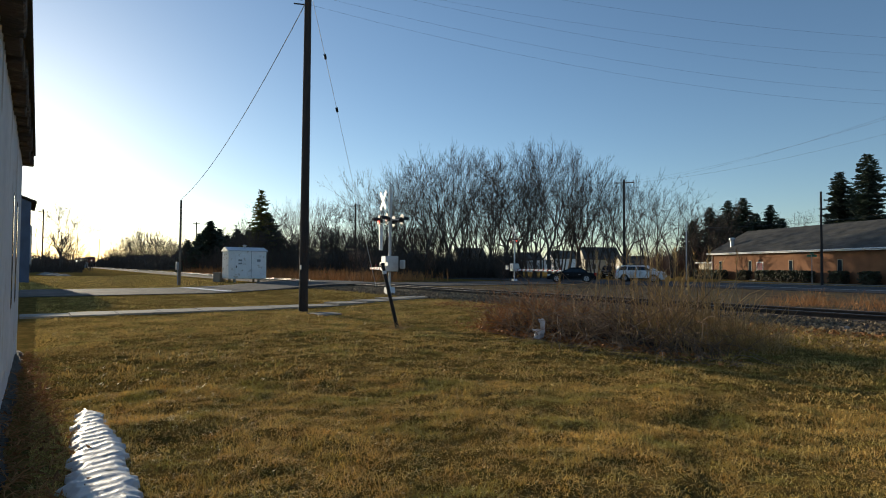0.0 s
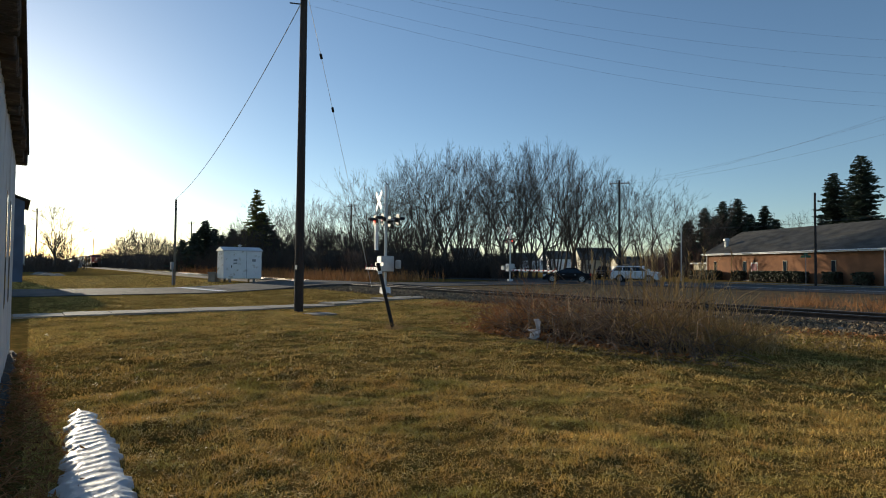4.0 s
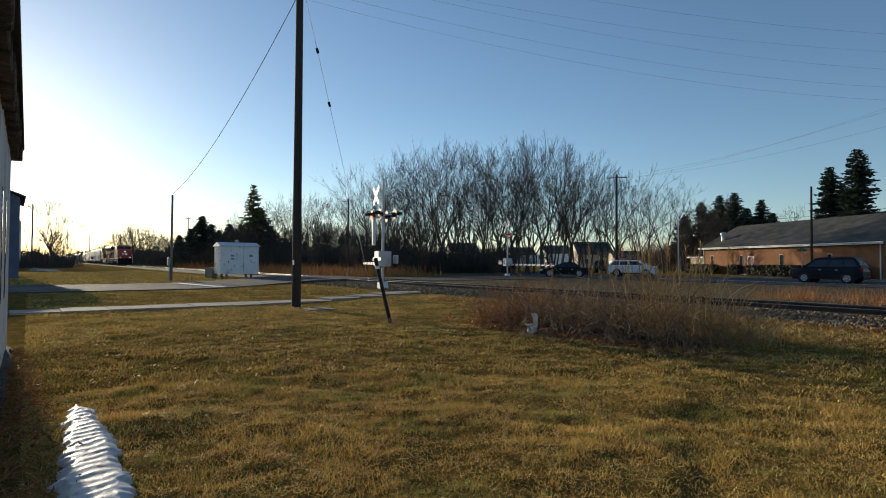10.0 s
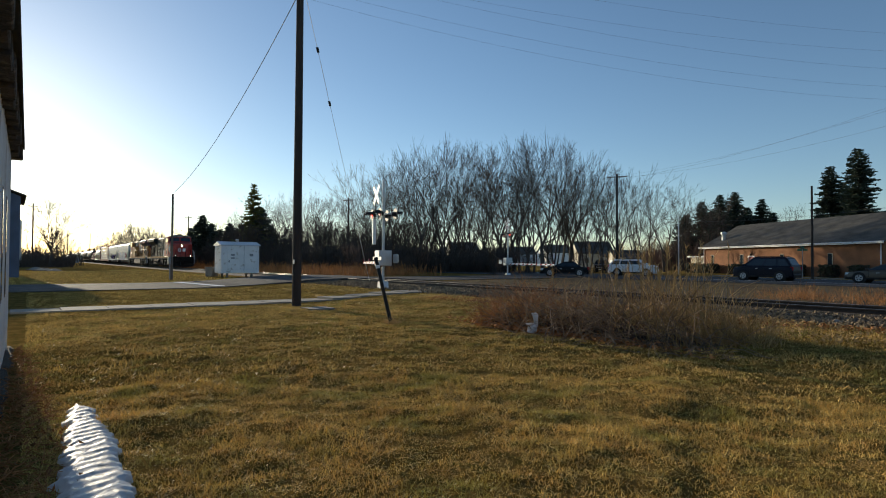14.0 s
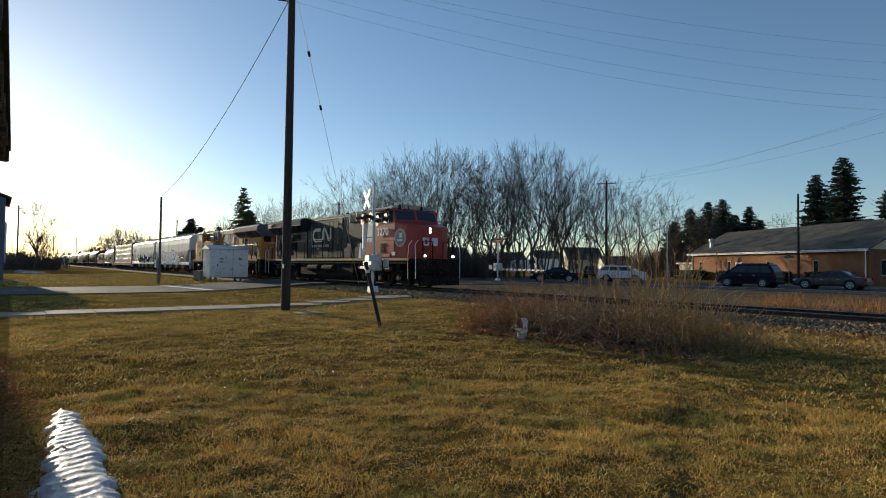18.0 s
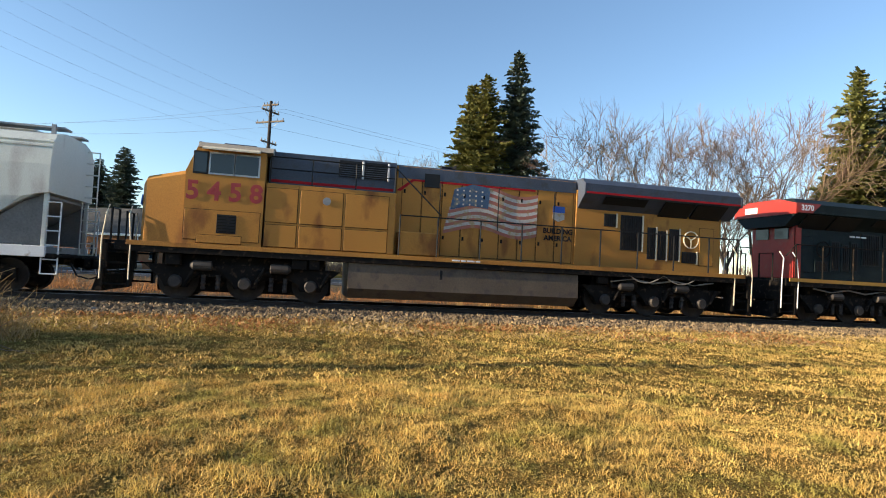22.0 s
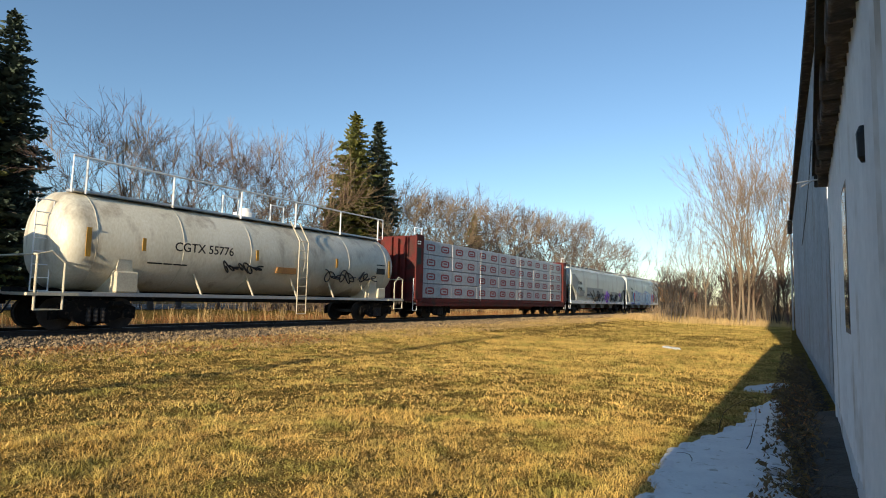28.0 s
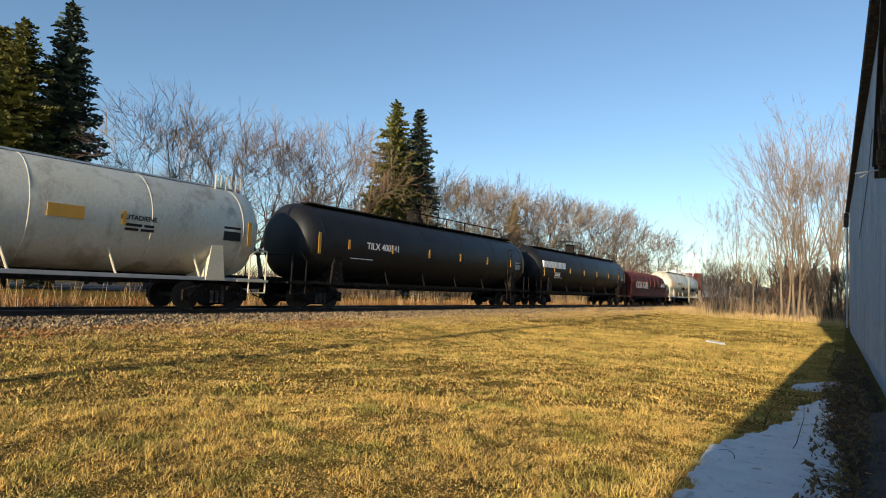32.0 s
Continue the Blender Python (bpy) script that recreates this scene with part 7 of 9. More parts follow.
def off_paths(px, py):
    """Keeps blades off the snow, the footpath and the wall."""
    snow_w = (px < -3.0) & (px > -7.45) & (py < np.interp(px, SNOW_W[0], SNOW_W[2]) - 0.04) & (py > np.interp(px, SNOW_W[0], SNOW_W[1]) + 0.04)
    snow_e = (px > 3.4) & (px < 11.6) & (py < np.interp(px, SNOW_E[0], SNOW_E[2]) - 0.06) & (py > 0.1)
    return ~snow_w & ~snow_e & ~((px < -20.7) & (px > -22.5)) & (py > 0.05 - 0.0 * px) & (py + 0.02 * px > -0.02)


def near(px, py):
    return off_paths(px, py) & (px * px + py * py < 70)


def beyond(px, py):
    return off_paths(px, py) & (px * px + py * py > 52)


blades("lawn_grass", "short matted dry golden lawn grass", 380000, (-8.4, 8.4, 0.0, 8.4), 0.056, 0.0068, "blade", 1, 1.4, 0.0, near, tuft=0.26)
blades("lawn_grass", "flattened dry golden lawn grass", 160000, (-8.4, 8.4, 0.0, 8.4), 0.042, 0.008, "blade", 21, 2.8, 0.0, near, curl=0.2, tuft=0.36)
blades("lawn_grass", "short green grass under the dry turf", 34000, (-8.4, 8.4, 0.1, 8.4), 0.040, 0.008, "green_blade", 22, 1.6, 0.0, near)
blades("lawn_grass", "short matted dry golden lawn grass", 560000, (-20, 24, 0.05, 15.0), 0.054, 0.0105, "blade", 2, 1.4, 0.0, beyond, tuft=0.42)
blades("lawn_grass", "short green grass under the dry turf", 34000, (-20, 24, 0.3, 13.3), 0.042, 0.012, "green_blade", 23, 1.6, 0.0, beyond)
blades("lawn_grass", "short matted dry golden lawn grass", 170000, (-33, 58, 0.1, 15.0), 0.060, 0.024, "blade", 3, 1.4, 0.0, beyond, tuft=0.9)
blades("lawn_grass", "short green grass by the lawn's end", 40000, (12, 56, 0.5, 9.0), 0.05, 0.020, "green_blade", 24, 1.6, 0.0, beyond)
blades("lawn_grass", "dry grass between the road and the far track", 22000, (-90, -43.6, -3.0, 14.5), 0.08, 0.05, "blade", 25, 1.6, 0.0, None)
blades("verge_grass", "dead straw-brown grass along the ballast", 16000, (-20, 60, 12.6, 15.2), 0.11, 0.014, "straw", 4, 1.6, 0.22)
blades("verge_weeds", "matted dead weeds beyond the track", 10000, (9, 74, 22.3, 28.0), 0.45, 0.02, "rust_leaf", 5, 1.3, 0.3)
blades("verge_weeds", "tall pale reed tufts beyond the track", 1700, (6, 74, 22.6, 25.0), 1.0, 0.02, "straw", 15, 0.35, 0.1)
blades("verge_weeds", "tall rusty weeds beyond the crossing", 9000, (-110, -46, 24.0, 34.0), 1.2, 0.05, "rust_leaf", 6, 0.5, 0.9)
blades("verge_weeds", "low dead grass beyond the track", 7000, (-30, 4, 22.0, 40.0), 0.07, 0.03, "drygrass", 17, 1.4, 0.4)
blades("verge_weeds", "dead brown weeds between the track and the street", 3600, (-11, 9, 23.5, 28.0), 0.6, 0.016, "rust_leaf", 7, 0.9, 0.45)
blades("verge_weeds", "dead grass under the bare trees", 9000, (52, 74, 0.5, 14.5), 0.5, 0.03, "straw", 8, 0.6, 0.5)


def strands(name, label, count, centre, size, length, r, material, seed, up=0.6, parent=None, droop=0.5):
    """Tangled arching stems as thin bent tubes."""
    rnd = random.Random(seed)
    vs, fs = [], []
    for i in range(count):
        a, q = rnd.uniform(0, 2 * math.pi), math.sqrt(rnd.random())
        x, y = centre[0] + size[0] * q * math.cos(a), centre[1] + size[1] * q * math.sin(a)
        p = Vector((x, y, ground_z(x, y) - 0.02))
        a = rnd.uniform(0, 2 * math.pi)
        d = Vector((math.cos(a), math.sin(a), rnd.uniform(0.3, 2.2) * up)).normalized()
        ln = length * rnd.uniform(0.4, 1.2) * (1.15 - 0.6 * q * q)
        for k in range(5):
            np_ = p + d * (ln / 5)
            np_.z = max(np_.z, ground_z(np_.x, np_.y) + 0.01)
            tube(vs, fs, p, np_, r * (1 - k * 0.15), r * (1 - (k + 1) * 0.15), 3)
            p = np_
            d = (d + Vector((rnd.gauss(0, 0.25), rnd.gauss(0, 0.25), -droop * 0.35 + rnd.gauss(0, 0.15)))).normalized()
    ob = raw(name, vs, fs, material, parent)
    if label:
        ob["label"] = label
    ob["kind"] = "stuff"
    if parent is None:
        ob["category"] = "weeds"
    return ob


def brush_heap():
    t = thing("brush_heap", "tangled heap of dead vines, brown weeds and tall straw grass", "brush", pose(0, 0, 0))
    strands("dark_tangle", "dark matted stems at the heart of the heap", 1300, (-8.6, 10.75), (3.0, 1.1), 0.9, 0.012, "twig", 21, 0.6, t, 0.8)
    strands("vine_tangle", "tangled grey-brown vines", 300, (-8.9, 10.4), (2.2, 1.2), 2.2, 0.011, "vine", 1, 0.9, t, 0.75)
    strands("vine_tangle", "tangled grey-brown vines", 300, (-7.2, 10.5), (2.1, 1.2), 2.1, 0.011, "vine", 2, 0.8, t, 0.75)
    strands("rusty_weed", "rust-brown weed stems", 620, (-10.4, 10.8), (1.9, 1.3), 1.3, 0.009, "rust_leaf", 3, 1.6, t, 0.25)
    strands("rusty_weed", "rust-brown weed stems", 240, (-8.4, 11.0), (2.8, 1.3), 1.05, 0.008, "rust_leaf", 4, 1.3, t, 0.4)
    strands("straw_stalk", "tall straw stalks", 300, (-6.5, 11.0), (1.5, 1.1), 1.7, 0.010, "straw", 5, 2.6, t, 0.08)
    strands("straw_stalk", "tall straw stalks", 190, (-8.6, 10.9), (3.0, 1.3), 1.3, 0.009, "straw", 6, 2.0, t, 0.12)
    strands("straw_stalk", "tall straw stalks", 200, (-5.4, 11.2), (0.9, 0.8), 1.0, 0.008, "straw", 12, 1.8, t, 0.2)
    strands("twig_litter", "broken twigs on the ground", 400, (-7.6, 9.8), (3.0, 0.8), 0.7, 0.009, "vine", 7, 0.15, t, 0.6)
    # feathery heads on the tallest stalks
    rnd = random.Random(31)
    vs, fs = [], []
    for i in range(60):
        x, y = rnd.gauss(-6.7, 0.7) if i < 46 else rnd.gauss(-8.3, 1.2), rnd.gauss(11.0, 0.5)
        z = ground_z(x, y)
        top = Vector((x + rnd.uniform(-0.25, 0.25), y + rnd.uniform(-0.2, 0.2), z + rnd.uniform(1.25, 2.0)))
        tube(vs, fs, Vector((x, y, z)), top, 0.007, 0.004)
        for k in range(12):
            p = top - Vector((0, 0, 0.3 * k / 12))
            tube(vs, fs, p, p + Vector((rnd.uniform(-0.07, 0.07), rnd.uniform(-0.07, 0.07), 0.09)), 0.006, 0.002)
    tagged(raw("plume", vs, fs, "straw", t), kind="stuff")
    # dead leaves at the foot
    vs, fs = [], []
    for i in range(1500):
        x, y = rnd.gauss(-8.6, 1.3), 9.35 + abs(rnd.gauss(0, 0.45))
        z = ground_z(x, y) + rnd.uniform(0.01, 0.09)
        s = rnd.uniform(0.02, 0.05)
        e = Euler((rnd.uniform(-0.8, 0.8), rnd.uniform(-0.8, 0.8), rnd.uniform(0, 6))).to_matrix()
        k = len(vs)
        for u, v in ((-s, -s * 0.6), (s * 0.3, -s), (s, s * 0.4), (-s * 0.4, s)):
            w = e @ Vector((u, v, 0.01 * math.sin(u * 90)))
            vs.append((x + w.x, y + w.y, z + w.z))
        fs.append((k, k + 1, k + 2, k + 3))
    tagged(raw("dead_leaves", vs, fs, "rust_leaf", t), kind="stuff")
    bag = thing("plastic_bag", "torn white plastic bag caught in the brush", "bag", pose(-9.0, 9.35, 0.03))
    for nm, w, h, lean, seed in (("film", 0.30, 0.22, 0.5, 1), ("handle", 0.15, 0.46, 0.25, 2)):
        bm = bmesh.new()
        bmesh.ops.create_grid(bm, x_segments=14, y_segments=18, size=0.5)
        for v in bm.verts:
            u, q = v.co.x, v.co.y + 0.5
            fold = noise.noise((u * 5, q * 4, seed)) * 0.06 + 0.05 * math.sin(u * 9 + q * 3)
            pinch = 1 - 0.5 * q if nm == "handle" else 1 - 0.3 * abs(q - 0.4)
            v.co = Vector((u * w * pinch + lean * h * math.sin(q * 2.6) * 0.5 - (0.04 if nm == "film" else -0.06), fold + 0.05 * math.sin(q * 3), q * h + 0.03 * noise.noise((u * 4, 1, seed))))
        part(nm, bm, "plastic", bag, "", True)


brush_heap()


def leaf_litter(name, label, count, area, size, material, seed, thick=0.05):
    """Dead leaves scattered loosely over the turf."""
    rnd = random.Random(seed)
    x0, x1, y0, y1 = area
    vs, fs = [], []
    while len(fs) < count:
        x, y = rnd.uniform(x0, x1), rnd.uniform(y0, y1)
        if noise.noise((x * 0.35, y * 0.8, seed)) + rnd.uniform(-0.3, 0.3) < -0.05:
            continue
        z = ground_z(x, y) + rnd.uniform(0.01, thick)
        s = size * rnd.uniform(0.6, 1.4)
        e = Euler((rnd.uniform(-1.2, 1.2), rnd.uniform(-1.2, 1.2), rnd.uniform(0, 6.28))).to_matrix()
        k = len(vs)
        for u, v, w in ((-1, 0, 0.25), (0, -0.5, 0), (1, 0, 0.25), (0, 0.5, 0)):
            q = e @ Vector((u * s, v * s, w * s))
            vs.append((x + q.x, y + q.y, z + q.z))
        fs.append((k, k + 1, k + 2, k + 3))
    return tagged(raw(name, vs, fs, material), label, "leaves", kind="stuff")


leaf_litter("leaf_litter", "rust-brown dead leaves in the grass beside the ballast", 3500, (-18, 14, 12.6, 14.9), 0.045, "rust_leaf", 61, 0.09)
leaf_litter("leaf_litter", "straw-coloured dead leaves in the grass beside the ballast", 9000, (-14, 48, 12.2, 15.9), 0.05, "straw", 62, 0.09)
strands("trackside_stems", "dead stems beside the ballast", 700, (-12.5, 13.5), (3.0, 0.8), 0.5, 0.006, "rust_leaf", 9, 1.2)
strands("trackside_stems", "dead stems beside the ballast", 140, (40, 15.0), (1.2, 0.4), 0.6, 0.008, "straw", 10, 1.4)

# ---- poles, wires and crossing signals ----


def catenary(a, b, sag, n=16):
    a, b = Vector(a), Vector(b)
    return [a.lerp(b, i / n) - Vector((0, 0, 4 * sag * (i / n) * (1 - i / n))) for i in range(n + 1)]


def wire(name, label, a, b, sag, r, material="wire"):
    return tagged(part(name, bars([catenary(a, b, sag)], r, 4), material), label, "wire", "overhead wires")


def utility_pole(x, y, h, r, label, arms=(), z=None, name="utility_pole", mat_="pole"):
    t = thing(name, label, "utility pole", pose(x, y, (ground_z(x, y) if z is None else z) - 0.1))
    part("pole", rod(bmesh.new(), (0, 0, 0), (0, 0, h), r, r * 0.72, 14), mat_, t)
    for zz, half, turn in arms:
        c, s = math.cos(radians(turn)), math.sin(radians(turn))
        ar = part("crossarm", B(-half, half, -0.06, 0.06, -0.06, 0.06, bevel=0.01), "wood", t)
        ar.matrix_basis = pose(0, 0, zz, 0, 0, turn)
        for k in (-0.92, -0.5, 0.5, 0.92):
            part("insulator", lathe([(0.06, 0.02), (0.12, 0.05), (0.16, 0.03), (0.2, 0.045), (0.24, 0.02)], "z", 8), "grey", ar).location = (k * half, 0, 0)
        for k in (-1, 1):
            part("brace", rod(bmesh.new(), (k * half * 0.6, 0.05, -0.05), (0, 0.05, -0.55), 0.015, n=5), "grey", ar)
    return t


main_pole = utility_pole(-19.45, 8.2, 13.2, 0.165, "tall dark creosoted utility pole in the lawn", ((12.6, 1.2, 20),))
for zz, dy in ((11.3, -0.35), (11.45, -0.6)):
    part("guy_clamp", rod(bmesh.new(), (-0.1, dy * 0.3, zz), (-0.45, dy, zz + 0.1), 0.025, n=6), "black", main_pole)
part("pole_tag", B(0.05, 0.17, -0.17, -0.15, 1.6, 1.75), "alu", main_pole)
street_pole = utility_pole(*bearing(94.5, 45), 13.8, 0.16, "grey utility pole with crossarms and transformer beyond the train", ((13.5, 0.7, -35), (13.0, 0.9, 50), (12.2, 1.3, -35), (10.6, 0.8, 50), (9.6, 1.4, -35)))
part("transformer", lathe([(8.2, 0.1), (8.25, 0.25), (9.0, 0.25), (9.05, 0.1)], "z", 14), "grey", street_pole).location = (0.4, 0, 0)
wood_pole = utility_pole(*bearing(68.0, 55), 12.5, 0.14, "pale wooden utility pole among bare trees", ((12.1, 1.1, 10),), mat_="wood")
utility_pole(*bearing(125.7, 74), 12.6, 0.17, "wooden utility pole with a crossarm near the houses", ((12.2, 1.2, 30),))
utility_pole(*bearing(109.7, 64), 8.9, 0.12, "dark wooden pole beside the street", ())
utility_pole(*bearing(97.0, 66), 9.6, 0.14, "dark wooden pole beside the street", ())
utility_pole(*bearing(152.2, 96), 12.0, 0.16, "wooden utility pole behind bare trees", ((11.6, 1.1, 30),))
utility_pole(*bearing(166.9, 150), 12.0, 0.16, "distant wooden utility pole", ((11.6, 1.1, 30),))
utility_pole(*bearing(176.2, 330), 16.0, 0.2, "distant wooden utility pole", ())
utility_pole(*bearing(174.6, 300), 13.0, 0.2, "distant wooden utility pole", ())
utility_pole(*bearing(178.6, 140), 12.8, 0.16, "distant wooden utility pole", ((12.2, 0.9, 60),))
stub = utility_pole(-49.0, 10.2, 6.9, 0.105, "short grey utility pole carrying a meter box", (), mat_="wood")
part("meter_box", B(-0.2, 0.2, -0.28, -0.1, 1.3, 1.9, bevel=0.02), "grey", stub)
part("conduit", rod(bmesh.new(), (0.05, -0.15, 0.1), (0.05, -0.15, 1.3), 0.04, n=6), "grey", stub)
lamp_post = utility_pole(*bearing(120.2, 76), 7.3, 0.09, "slim pale lamp post by the street", (), name="lamp_post", mat_="alu")
tagged(lamp_post, category="lamp post")
T = Vector(street_pole.location)
for k, (z0, z1, sag) in enumerate(((11.2, 10.6, 1.5), (11.6, 11.2, 1.4), (12.3, 12.0, 1.3), (12.75, 13.4, 1.1), (12.75, 13.4, 1.1))):
    o = (0, 0, 0, -1.0, 1.0)[k]
    wire("overhead_wire", "thin dark overhead wire between two poles", (-19.45 + o * 0.9, 8.2 + o * 0.35, z0), (T.x + o, T.y - o * 0.6, z1), sag, 0.003)
for o, z in ((-1.0, 13.4), (1.0, 13.4), (0, 11.9)):
    wire("overhead_wire", "thin dark overhead wire along the street", (T.x + o, T.y, z), (70, 68, 12.4 + 0.2 * o), 1.2, 0.007)
    wire("overhead_wire", "thin dark overhead wire along the street", (T.x + o, T.y, z), (*bearing(125.7, 74), 12.2 + 0.2 * o), 1.0, 0.006)
wire("overhead_wire", "thin dark overhead wire to the brick hall", (*bearing(120.2, 90), 7.6), (*bearing(100, 90), 9.6), 0.7, 0.02)
guy = wire("guy_wire", "pale twisted guy wire to the short pole", (-19.5, 8.2, 11.4), (-49.0, 10.2, 6.9), 0.9, 0.017, "steelwire")
guy2 = wire("guy_wire", "steel guy wire with two black strain insulators", (-19.45, 8.25, 11.9), (-30.6, 17.6, 0.4), 0.0, 0.009, "steelwire")
for f in (0.155, 0.295):
    p = Vector((-19.45, 8.25, 11.9)).lerp(Vector((-30.6, 17.6, 0.4)), f)
    d = (Vector((-30.6, 17.6, 0.4)) - Vector((-19.45, 8.25, 11.9))).normalized()
    part("strain_insulator", rod(bmesh.new(), p - d * 0.1, p + d * 0.1, 0.055, n=10), "black", guy2, "black strain insulator")


def marker_post():
    t = thing("leaning_post", "thin black marker post leaning in the lawn", "post", pose(-12.75, 8.0, -0.02, 0, -9.0, -15) @ pose(0, 0, 0, 0, 0, 0))
    t.matrix_basis = Matrix.Translation((-12.75, 8.0, -0.02)) @ pose(0, 0, 0, 9.5, -10.5, 0)
    part("post", rod(bmesh.new(), (0, 0, 0), (0, 0, 1.75), 0.048, n=12), "black", t)
    part("cap", lathe([(1.74, 0.06), (1.78, 0.058), (1.80, 0.03)], "z", 12), "black", t)
    part("band", rod(bmesh.new(), (0, 0, 1.5), (0, 0, 1.58), 0.0565, n=12), "white", t, "narrow pale band")
    strands("tuft", "", 160, (-12.75, 8.0), (0.28, 0.22), 0.3, 0.004, "straw", 77, 1.6).parent = None


marker_post()


def crossing_signal(x, y, z, turn, h, arm, label, arm_len=8.0, swing=0, reach=-0.1):
    """A mast with crossbuck, two lamps, a gate mechanism and a lowered arm along its local +x."""
    t = thing("crossing_signal", label, "crossing signal", pose(x, y, z, 0, 0, turn), "crossing signals")
    part("base", P([(-0.25, 0), (0.25, 0), (0.18, 0.35), (-0.18, 0.35)], "y", -0.22, 0.22), "alu", t)
    part("mast", rod(bmesh.new(), (0, 0, 0.3), (0, 0, h), 0.075, n=12), "alu", t)
    part("cap", lathe([(h, 0.085), (h + 0.05, 0.06)], "z", 10), "alu", t)
    for a in (45, -45):
        b = part("crossbuck_blade", B(-0.62, 0.62, -0.012, 0.012, -0.115, 0.115, bevel=0.004), "white", t, "white crossbuck blade")
        b.matrix_basis = pose(0, reach - (0.014 if a > 0 else 0), h - 0.75, 0, a, 0)
        part("lettering", B(-0.5, -0.08, -0.016, -0.011, -0.05, 0.05), "black", b)
        part("lettering", B(0.08, 0.5, -0.016, -0.011, -0.05, 0.05), "black", b)
    part("lamp_bar", rod(bmesh.new(), (-0.75, 0, h - 1.75), (0.75, 0, h - 1.75), 0.035, n=8), "alu", t)
    for s in (-1, 1):
        for yy in ((-0.4, 0.4) if swing else (-0.1, 0.1)):
            e = 1 if yy > 0 else -1
            lamp = part("lamp_target", lathe([(0, 0.3), (0.012 * e, 0.3)], "y", 24), "black", t)
            lamp.location = (s * 0.62, yy, h - 1.75)
            part("lens", lathe([(0, 0.14), (0.03 * e, 0.12)], "y", 16), "redlight" if s > 0 else "emblem", lamp).location = (0, 0.014 * e, 0)
            q_ = [q * math.pi / 8 for q in range(9)]
            part("hood", P([(0.17 * math.cos(q), 0.17 * math.sin(q)) for q in q_] + [(0.155 * math.cos(q), 0.155 * math.sin(q)) for q in q_[::-1]], "y", *sorted((0.0, 0.34 * e))), "black", lamp)
            if swing:
                part("lamp_case", lathe([(0, 0.13), (-0.16 * e, 0.11), (-0.18 * e, 0.05)], "y", 14), "black", lamp)
                part("lamp_arm", rod(bmesh.new(), (0, 0, 0), (0, -yy, 0), 0.03, n=7), "alu", lamp)
    if swing:
        part("mast_panel", B(-0.06, 0.06, 0.42, 0.58, h - 3.3, h - 2.0), "white", t, "upright white marker panel")
    m = part("gate_mechanism", B(-0.35, 0.35, -0.35, 0.35, 1.15, 1.95, bevel=0.03), "alu", t, "silver gate mechanism box")
    part("latch_plate", B(-0.1, 0.1, -0.37, -0.35, 1.45, 1.75), "grey", m)
    cw = part("counterweight", B(-1.2, -0.5, -0.42, -0.34, 1.3, 1.75, bevel=0.05), "alu", t)
    part("counterweight_arm", B(-0.9, 0.4, 0.36, 0.42, 1.45, 1.62), "alu", t)
    if arm:
        g = part("gate_arm", P([(0.3, 1.40), (arm_len, 1.34), (arm_len, 1.22), (0.3, 1.22)], "y", -0.03, 0.03), "white", t, "lowered red and white gate arm")
        g.matrix_basis = pose(0, 0, 0, 0, 0, swing)
        n = int(arm_len / 0.8)
        for k in range(n):
            part("red_stripe", P([(0.5 + k * 0.8, 1.225), (0.7 + k * 0.8, 1.36), (0.95 + k * 0.8, 1.36), (0.75 + k * 0.8, 1.225)], "y", -0.036, 0.036), "brightred", g)
        for k in (0.35, 0.65, 0.98):
            part("arm_lamp", lathe([(1.38, 0.06), (1.5, 0.06), (1.53, 0.03)], "z", 10), "emblem", g).location = (arm_len * k, 0, 0)
    return t


crossing_signal(-25.2, 15.3, 0.22, 168, 5.55, True, "silver railway crossing signal mast with crossbuck and dark lamps", 9.0, -11, 0.4)
crossing_signal(-43.2, 41.4, 0.1, -14, 6.1, True, "silver railway crossing signal with its gate arm lowered", 8.5)


